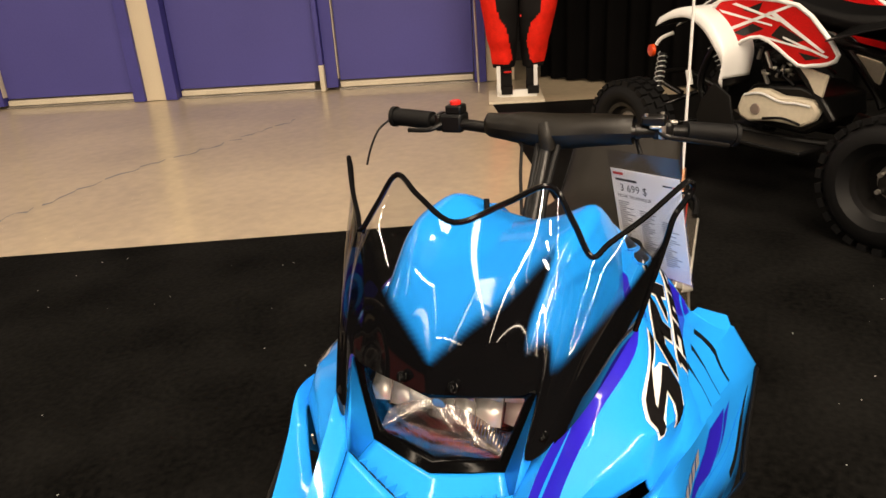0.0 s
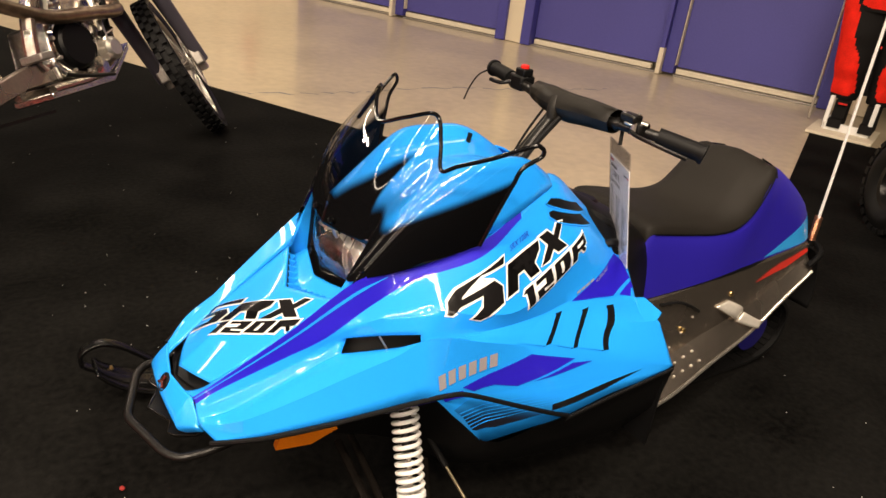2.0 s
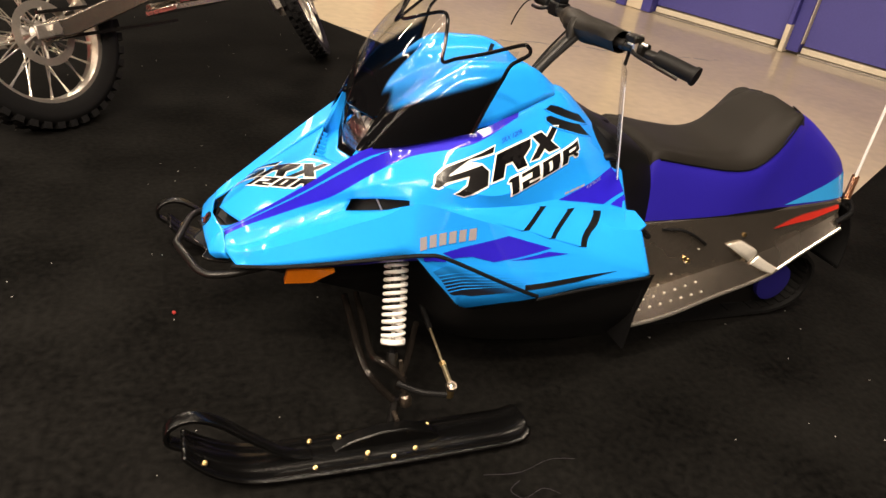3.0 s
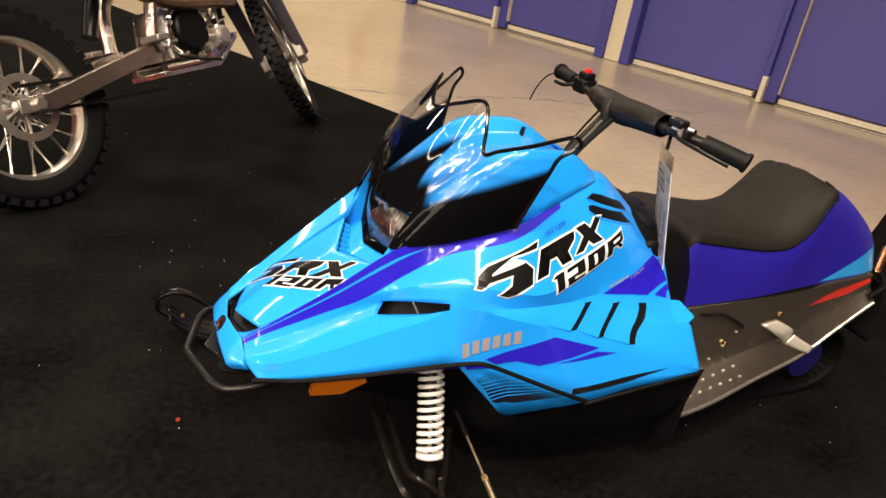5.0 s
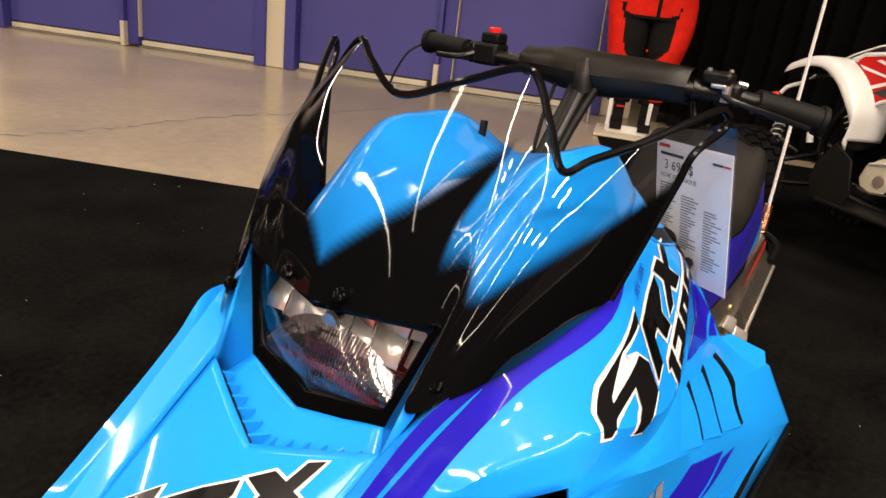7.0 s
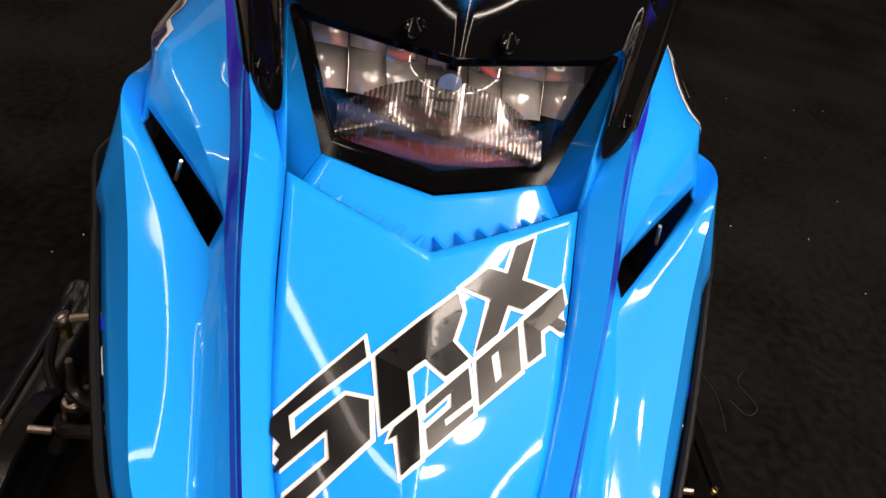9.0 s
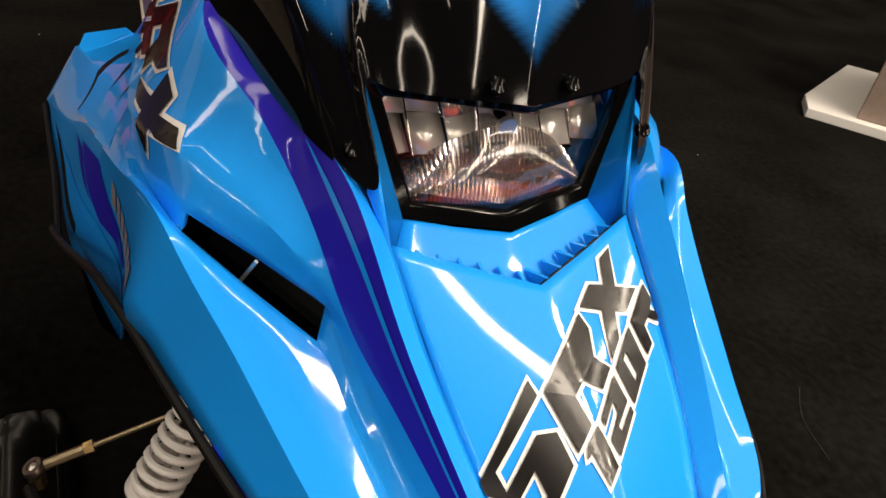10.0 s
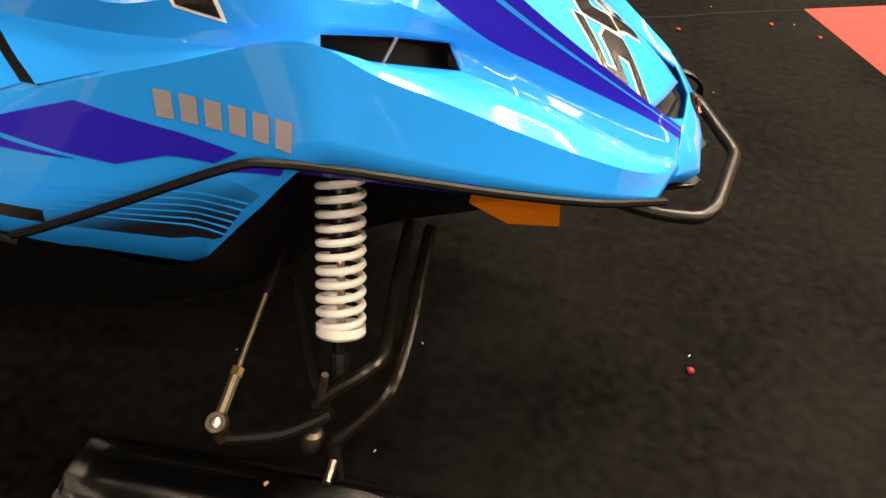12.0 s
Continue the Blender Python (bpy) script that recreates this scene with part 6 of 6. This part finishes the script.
for y in (0, -QW):
    quad_wheel((1.36, y, .232), .232, .17)
    quad_wheel((-.03, y, .250), .250, .26)
part("rear_axle", rods(((-.03, 0, .250), (-.03, -QW, .250), .022)), DARKSTEEL, quad)
FRINGE = [(1.045, .775), (.935, .628), (.850, .668), (.757, .691), (.657, .647), (.558, .588), (.490, .592), (.421, .605), (.384, .641), (.470, .735), (.590, .825), (.800, .850), (.980, .840)]
BELT = [(.890, .353), (.870, .415), (.810, .452), (.740, .455), (.660, .435), (.576, .438), (.505, .432), (.474, .392), (.495, .345), (.552, .312), (.620, .318), (.700, .318), (.820, .298), (.872, .315)]
STREAKS = [[(.99, .800), (.70, .745), (.70, .738), (.97, .785)], [(.76, .700), (.50, .655), (.50, .648), (.76, .690)], [(.93, .720), (.62, .830), (.60, .826), (.90, .715)], [(.70, .800), (.44, .650), (.45, .644), (.73, .795)], [(.64, .700), (.42, .632), (.43, .625), (.64, .692)], [(.90, .830), (.66, .765), (.67, .758), (.92, .823)]]
INKS = [[(.90, .700), (.80, .745), (.74, .725), (.84, .690)], [(.66, .745), (.54, .690), (.60, .668), (.70, .700)], [(.56, .640), (.45, .625), (.52, .610)], [(.86, .800), (.76, .835), (.78, .785)]]
# frame, arms and body
for s in (-1, 1):
    y = MIDY + s * .13
    part("frame_tube", tube([(.10, y, .52), (.30, y, .30), (.55, y, .24), (1.0, y, .26), (1.18, y, .42), (1.05, y, .66), (.70, y, .70), (.10, y, .60)], .018, 6, 10, True), DARKSTEEL, quad)
    part("frame_spar", tube([(.78, y + s * .04, .69), (.66, y + s * .05, .62), (.48, y + s * .05, .44), (.42, y + s * .04, .36)], .017, 5, 10), DARKSTEEL, quad)
    oy = MIDY + s * (QW / 2 - .08)
    for q in (((1.31, oy, .22), (1.10, y, .26)), ((1.31, oy, .22), (1.40, y, .26)), ((1.31, oy, .30), (1.20, y, .38))):
        part("control_arm", rods((*q, .013)), DARKSTEEL, quad)
    part("link_cover", rods(((1.11, MIDY + s * .30, .52), (1.09, MIDY + s * .30, .45), .014, None, 10)), WHITE, quad)
    sp, st = Vector((1.325, MIDY + s * (QW / 2 - .13), .350)), Vector((1.400, MIDY + s * .18, .560))
    d = (st - sp).normalized()
    a = d.cross(Vector((1, 0, 0))).normalized()
    b = d.cross(a)
    coil = [sp + d * (.03 + .22 * k / 112) + (a * math.cos(k * math.pi / 7) + b * math.sin(k * math.pi / 7)) * .025 for k in range(113)]
    part("coil_spring", tube(coil, .0028, 1, 6, line=True), WHITE, quad, "white coil spring on the front shock")
    part("damper", rods((sp, st, .019)), DARKSTEEL, quad)
    # arched front fender with a black lining
    fy = MIDY + s * .36
    arch = [(1.255, .762, .0), (1.16, .800, .0), (1.055, .808, 0), (.965, .765, 0), (.890, .690, .0), (.855, .610, .02), (.868, .500, .05)]
    rows = [[(x, fy - s * .20, z + .004), (x, fy - s * .05, z + .006), (x + .004, fy, z), (x + .016, fy + s * .012 - s * c, z - .040)] for x, z, c in arch]
    part("front_fender", skin(rows, 5, 3, soft=True), ATVWHITE, quad, "white arched front fender", 60, 0, .005)
    rows = [[(x + .012, fy - s * .22, z - .03), (x + .020, fy - s * .02, z - .040)] for x, z, c in arch]
    part("fender_lining", skin(rows, 5, 2), BLACK, quad, "", 60, 0, .004)
    # shroud: a red plate edged in white, streaked with white and black
    sy = MIDY + s * .245
    sh = part("shroud", slab(FRINGE, sy - .012, sy + .012, "y"), ATVRED, quad, "red shroud with white and black graphics", 40, .006)
    part("shroud_edge", tube([(x, sy + s * .008, z) for x, z in FRINGE], .0095, 2, 8, True), ATVWHITE, sh)
    for polys, m, o in ((INKS, BLACKDECAL, .0125), (STREAKS, WHITEDECAL, .0135)):
        for poly in polys:
            part("shroud_graphic", slab(poly, sy + s * o, sy + s * (o + .001), "y"), m, sh)
    rows = [[(.42, MIDY + s * .13, .74), (.42, MIDY + s * .30, .70)], [(.10, MIDY + s * .14, .80), (.10, MIDY + s * .42, .78)], [(-.25, MIDY + s * .13, .84), (-.25, MIDY + s * .44, .82)]]
    part("rear_fender", skin(rows, 4, 4), BLACK, quad, "black rear fender", 60, 0, .006)
    part("heel_guard", slab([(.594, .580), (.447, .548), (.462, .455), (.500, .470), (.535, .520)], MIDY + s * .19, MIDY + s * .205, "y"), CREAM, quad, "pale heel guard", 30, .004)
    part("foot_well", boxes(((.66, MIDY + s * .30, .25), (.50, .16, .02))), BLACK, quad, "", 30, .006)
    part("mud_guard", slab([(.895, .492), (.965, .400), (.985, .330), (.955, .245), (.780, .255), (.765, .300), (.800, .440)], MIDY + s * .350, MIDY + s * .362, "y"), BLACK, quad, "", 30, .004)
part("radiator_guard", boxes(((1.02, MIDY, .46), (.06, .30, .30))), BLACK, quad, "", 30, .01)
part("front_bumper", tube([(1.30, MIDY - .13, .36), (1.48, MIDY - .12, .42), (1.50, MIDY, .44), (1.48, MIDY + .12, .42), (1.30, MIDY + .13, .36)], .015, 5, 10), DARKSTEEL, quad)
part("nose_cowl", skin([[(1.36, MIDY - .14, .70), (1.40, MIDY, .72), (1.36, MIDY + .14, .70)], [(1.14, MIDY - .18, .82), (1.16, MIDY, .86), (1.14, MIDY + .18, .82)], [(1.00, MIDY - .18, .88), (1.00, MIDY, .92), (1.00, MIDY + .18, .88)]], 5, 4), ATVWHITE, quad, "", 60, 0, .006)
part("seat", skin([[(.74, MIDY - .09, .84), (.74, MIDY, .87), (.74, MIDY + .09, .84)], [(.45, MIDY - .13, .78), (.45, MIDY, .81), (.45, MIDY + .13, .78)], [(.05, MIDY - .15, .80), (.05, MIDY, .83), (.05, MIDY + .15, .80)], [(-.25, MIDY - .12, .84), (-.25, MIDY, .86), (-.25, MIDY + .12, .84)]], 5, 4), BLACK, quad, "black seat", 60, 0, .08)
part("engine_case", slab([(.46, .34), (.56, .27), (.86, .28), (.92, .36), (.86, .46), (.60, .48), (.48, .44)], MIDY - .14, MIDY + .15, "y"), DARKSTEEL, quad, "", 30, .015)
part("belt_cover", slab(BELT, MIDY + .15, MIDY + .20, "y"), CREAM, quad, "pale cast transmission cover", 30, .012)
part("cover_ridge", tube([(.85, MIDY + .203, .420), (.76, MIDY + .203, .437), (.66, MIDY + .203, .412), (.57, MIDY + .203, .415), (.51, MIDY + .203, .410)], .006, 5, 8), ATVWHITE, quad)
part("cover_slot", tube([(.74, MIDY + .200, .325), (.64, MIDY + .200, .340), (.55, MIDY + .200, .325)], .006, 5, 8), BLACK, quad)
part("cover_cap", spin([(0, .026), (.006, .024), (.007, 0)], (.785, MIDY + .20, .362), (0, 1, 0), 20), BROWN, quad)
part("cylinder_block", slab([(.66, .48), (.84, .46), (.88, .60), (.72, .64)], MIDY - .07, MIDY + .09, "y"), DARKSTEEL, quad, "", 30, .01)
part("intake_hose", tube([(.50, MIDY + .10, .52), (.58, MIDY + .14, .58), (.70, MIDY + .13, .60), (.82, MIDY + .10, .55)], .03, 5, 12), RUBBER, quad)
rb = random.Random(12)
for k in range(30):
    p = Vector((rb.uniform(.60, .94), MIDY + rb.uniform(.10, .17), rb.uniform(.45, .64)))
    d = Vector((rb.uniform(-1, 1), rb.uniform(-.2, .2), rb.uniform(-1, 1))).normalized() * rb.uniform(.012, .045)
    part(rb.choice(("engine_bolt", "engine_bracket", "hose")), rods((p - d, p + d, rb.uniform(.004, .013), None, 8)), rb.choice((GREYMETAL, DARKSTEEL, DARKSTEEL, STEEL, BLACK, RUBBER)), quad)
part("turn_reflector", spin([(0, .030), (.016, .028), (.020, 0)], (1.29, -.06, .606), (.3, 1, 0), 20), mat("orange_reflector", (.75, .07, .01), .3, 0, 200, .1, .05, .4), quad, "round orange reflector on a white stalk")
part("reflector_stalk", tube([(1.28, -.07, .632), (1.26, -.08, .662), (1.21, -.11, .690)], .009, 4, 8), WHITE, quad)
part("handlebar", tube([(.86, MIDY - .38, 1.06), (.94, MIDY - .15, 1.04), (.96, MIDY, 1.0), (.94, MIDY + .15, 1.04), (.86, MIDY + .38, 1.06)], .013, 6, 10), DARKSTEEL, quad)
part("steering_stem", rods(((.96, MIDY, 1.0), (1.12, MIDY, .60), .018)), DARKSTEEL, quad)
rs, rt = Vector((.06, MIDY + .02, .34)), Vector((.28, MIDY + .10, .62))
d = (rt - rs).normalized()
a = d.cross(Vector((0, 1, 0))).normalized()
b = d.cross(a)
coil = [rs + d * (.02 + .28 * k / 112) + (a * math.cos(k * math.pi / 7) + b * math.sin(k * math.pi / 7)) * .038 for k in range(113)]
part("rear_spring", tube(coil, .006, 1, 6, line=True), WHITE, quad, "white rear coil spring")
part("rear_shock", rods((rs, rt, .022)), DARKSTEEL, quad)
part("swingarm", rods(((.42, MIDY, .34), (-.03, MIDY, .26), .03)), DARKSTEEL, quad)

# ---- clothing display, price sheet, plinth, scraps ----
# Display legs in red and black nylon trousers: one plain mesh, its front towards +x.
def trousers():
    """Hips and two spread legs from one sheet each: height, outer edge, colour edge and inner edge across the front."""
    bm = bmesh.new()
    left = [(.24, -.275, -.20, -.100), (.30, -.288, -.118, -.085), (.38, -.296, -.132, -.080), (.46, -.318, -.146, -.070), (.54, -.330, -.160, -.068), (.62, -.340, -.212, -.066), (.70, -.354, -.238, -.064), (.80, -.368, -.240, -.062), (.88, -.382, -.272, -.060), (.96, -.392, -.300, -.058)]
    right = [(.24, .130, .06, -.035), (.30, .148, .022, -.040), (.36, .163, .010, -.045), (.44, .178, -.004, -.050), (.52, .200, .012, -.052), (.58, .214, .034, -.054), (.65, .232, .098, -.056), (.74, .250, .106, -.058), (.84, .260, .112, -.058), (.96, .254, .150, -.058)]
    for rows, s in ((left, 1), (right, -1)):
        rings, edges = [], []
        for k, (z, out, change, inn) in enumerate(rows):
            mid, half = (out + inn) / 2, abs(out - inn) / 2
            deep = min(.125, half * 1.05) + .006 * math.sin(k * 2.3)
            rings.append([(.02 + deep * math.sin(a) + .010 * math.sin(7 * z + 3 * a), mid - s * half * math.cos(a), z) for a in [2 * math.pi * i / 64 for i in range(65)]])
            edges.append((abs(change - out) / abs(inn - out), z))

        def which(i, j, edges=edges):
            k = min(int(i), len(edges) - 2)
            part_red = edges[k][0] + (edges[k + 1][0] - edges[k][0]) * (i - k)
            across = (1 - math.cos(2 * math.pi * (j + .5) / 64)) / 2
            return 1 if across > part_red or i < .55 else 0

        skin(rings, 10, 1, None, which, bm, soft=False)
    hips = []
    for z, half, deep in ((.86, .318, .135), (.90, .322, .142), (.98, .318, .148), (1.10, .29, .150), (1.30, .235, .140), (1.60, .22, .130)):
        hips.append([(.02 + deep * math.sin(a), -.064 - half * math.cos(a), z) for a in [2 * math.pi * i / 72 for i in range(73)]])

    def front(i, j):
        y = -.064 - .32 * math.cos(2 * math.pi * (j + .5) / 72)
        z = .86 + .04 * i if i < 1 else .82 + .08 * i if i < 2 else .98
        slant = .885 + .36 * max(0.0, y - .05) + .25 * max(0.0, -.20 - y)
        return 0 if z > slant and abs(y + .03) > .012 or i > 3.4 else 1

    skin(hips, 12, 1, None, front, bm, soft=False)
    # black upright box filling the gap between the legs
    box(bm, (-.03, -.065, .58), (.06, .10, .60), None, 1)
    # boots, and a small red clasp on one
    for y in (-.17, .04):
        box(bm, (.03, y, .150), (.20, .085, .17), None, 1)
        box(bm, (.075, y, .075), (.27, .090, .060), None, 1)
    box(bm, (.150, -.16, .215), (.02, .060, .012), None, 2)
    box(bm, (.150, -.05, .640), (.01, .012, .018), None, 2)
    return bm


dummy = tagged(part("mannequin", trousers(), [CLOTHRED, CLOTHBLACK, RED], None, "", 50), "display mannequin in orange-red and black snow trousers and black boots", "mannequin")
dummy.matrix_world = pose(-4.62, -1.58, 0, 0, 0, 22)
st = thing("mannequin_stand", "low white steel display stand on the concrete floor", "stand", "", (-4.62, -1.58, 0), 22)
part("foot_plate", boxes(((.10, -.10, .010), (.52, .44, .020))), CREAM, st, "pale foot plate", 30, .003)
part("foot_bar", boxes(((.175, -.08, .048), (.035, .30, .056))), WHITE, st, "", 30, .003)
for y in (-.235, .060):
    part("side_bar", boxes(((0, y, .045), (.31, .030, .05))), WHITE, st, "", 30, .003)
    part("upright", boxes(((.17, y, .165), (.030, .030, .20))), WHITE, st, "", 30, .003)
part("back_rod", rods(((-.20, -.40, .0), (-.20, -.425, 1.5), .010)), STEEL, st)

# Price sheet in a clear sleeve, hung from the handlebar.
sheet = thing("price_sheet", "printed price sheet in a clear plastic sleeve hanging from the handlebar", "sign")
tl, tr, bl = Vector((-.245, .068, .758)), Vector((-.162, .205, .768)), Vector((-.275, .104, .518))
u, v = (tr - tl), (bl - tl)
W, HH = u.length, v.length
u.normalize()
v = (v - u * v.dot(u)).normalized()
nn = u.cross(v).normalized()
if nn.x < 0:
    nn = -nn
SM = Matrix((tuple(u) + (0,), tuple(-v) + (0,), tuple(nn) + (0,), (0, 0, 0, 1))).transposed()
SM.translation = tl
sheet.matrix_world = SM


def page_box(x0, y0, x1, y1, z0, z1):
    return ((((x0 + x1) / 2), -(y0 + y1) / 2, (z0 + z1) / 2), (x1 - x0, y1 - y0, z1 - z0))


part("paper", boxes(page_box(.003, .036, W - .003, HH - .004, -.0005, .0005)), PAPER, sheet)
part("sleeve", boxes(page_box(0, 0, W, HH, .0012, .0016)), SLEEVE, sheet, "clear plastic sleeve").visible_shadow = False
part("sleeve_back", boxes(page_box(0, 0, W, HH, -.0016, -.0012)), SLEEVE, sheet).visible_shadow = False
part("brand_bar", boxes(page_box(.008, .042, .032, .047, .0006, .0009)), REDINK, sheet)
part("corner_bar", boxes(page_box(W - .040, .052, W - .020, .055, .0006, .0009)), INK, sheet)
part("corner_bar", boxes(page_box(W - .019, .052, W - .006, .055, .0006, .0009)), REDINK, sheet)
part("price", text_bm("3 699 $", .0205, Matrix.Translation((.020, -.0790, .0007)), .0001), INK, sheet, "price in bold figures")
part("heading", text_bm("FICHE TECHNIQUE", .0092, Matrix.Translation((.012, -.0920, .0007)), .0001), INK, sheet)
part("subtitle_bar", boxes(page_box(.012, .054, .062, .0585, .0006, .0009)), INK, sheet)
rr = random.Random(9)
for col in range(3):
    y = .100 + .012 * col
    while y < HH - .03 - .02 * (2 - col):
        part("text_bar", boxes(page_box(.012 + .048 * col, y, .012 + .048 * col + rr.uniform(.014, .038), y + .0018, .0006, .0009)), GREYINK, sheet)
        y += .0042
part("hanger_clip", tube([(W * .5, 0, 0), (W * .5 - .01, .02, -.006), (W * .5 - .012, .045, -.01)], .004, 4, 8), BLACK, sheet)

# Display base that stands beyond the snowmobile.
pa, pb = Vector((-.725, 1.986)), Vector((-.312, 2.298))
pd = (pb - pa).normalized()
pl = thing("display_plinth", "grey-brown display panel on a white painted base board", "plinth")
pl.matrix_world = Matrix(((pd.x, -pd.y, 0, pa.x), (pd.y, pd.x, 0, pa.y), (0, 0, 1, 0), (0, 0, 0, 1)))
part("base", slab([(0, 0), (1.5, 0), (1.5, .8), (.12, .8), (-.02, .16)], 0, .035, "z"), WHITE, pl, "white painted base board", 30, .003)
part("panel", slab([(.16, .04), (1.5, .07), (1.5, .76), (.30, .76), (.20, .36)], .035, .70, "z"), BROWN, pl, "grey-brown laminate panel", 30, .004)

# Lint, threads and scraps on the carpet.
rr = random.Random(21)
bm = bmesh.new()
for k in range(150):
    x, y = rr.uniform(-1.6, 1.5), rr.uniform(-3.2, 1.6)
    if .952 * x + .305 * y > 1.45:
        continue
    a = rr.uniform(0, 6.28)
    l, w = rr.uniform(.0015, .0045), rr.uniform(.0005, .0013)
    box(bm, (0, 0, .0012), (l, w, .001), pose(x, y, 0, 0, 0, math.degrees(a)))
tagged(part("carpet_lint", bm, PAPER, None), "tiny pale flecks of lint on the black carpet", "lint", "", "stuff")
for k, (x, y) in enumerate(((.742, -.123), (.802, .980), (1.043, 1.072), (1.152, 1.022))):
    bm = bmesh.new()
    bmesh.ops.create_icosphere(bm, subdivisions=2, radius=.006)
    for vert in bm.verts:
        vert.co = Vector((vert.co.x * rr.uniform(.6, 1.3), vert.co.y * rr.uniform(.6, 1.3), max(-.003, vert.co.z * .6))) + Vector((x, y, .0032))
    tagged(part("carpet_scrap", bm, REDCARPET, None, "", 60), "tiny scrap of red carpet pile on the black carpet", "scrap", "red scraps")
for k, pts in enumerate(([(.02, .62), (.05, .60), (.10, .615), (.12, .59), (.09, .57)], [(-.06, .54), (.0, .53), (.08, .55), (.16, .54)], [(.30, .78), (.36, .72), (.44, .69)])):
    tagged(part("loose_thread", tube([(x, y, .0022) for x, y in pts], .00028, 5, 5), GUARD, None), "fine pale thread lying on the black carpet", "thread", "loose threads")

tagged(part("carpet_seam", tube([(.44, .936, .0005), (.582, .987, .0005), (.676, 1.022, .0005), (.80, 1.062, .0005), (.90, 1.108, .0005), (1.02, 1.150, .0005), (1.15, 1.198, .0005)], .0009, 4, 6), CUSHION, None), "thin grey seam between two black carpet lengths", "seam", "", "structure")
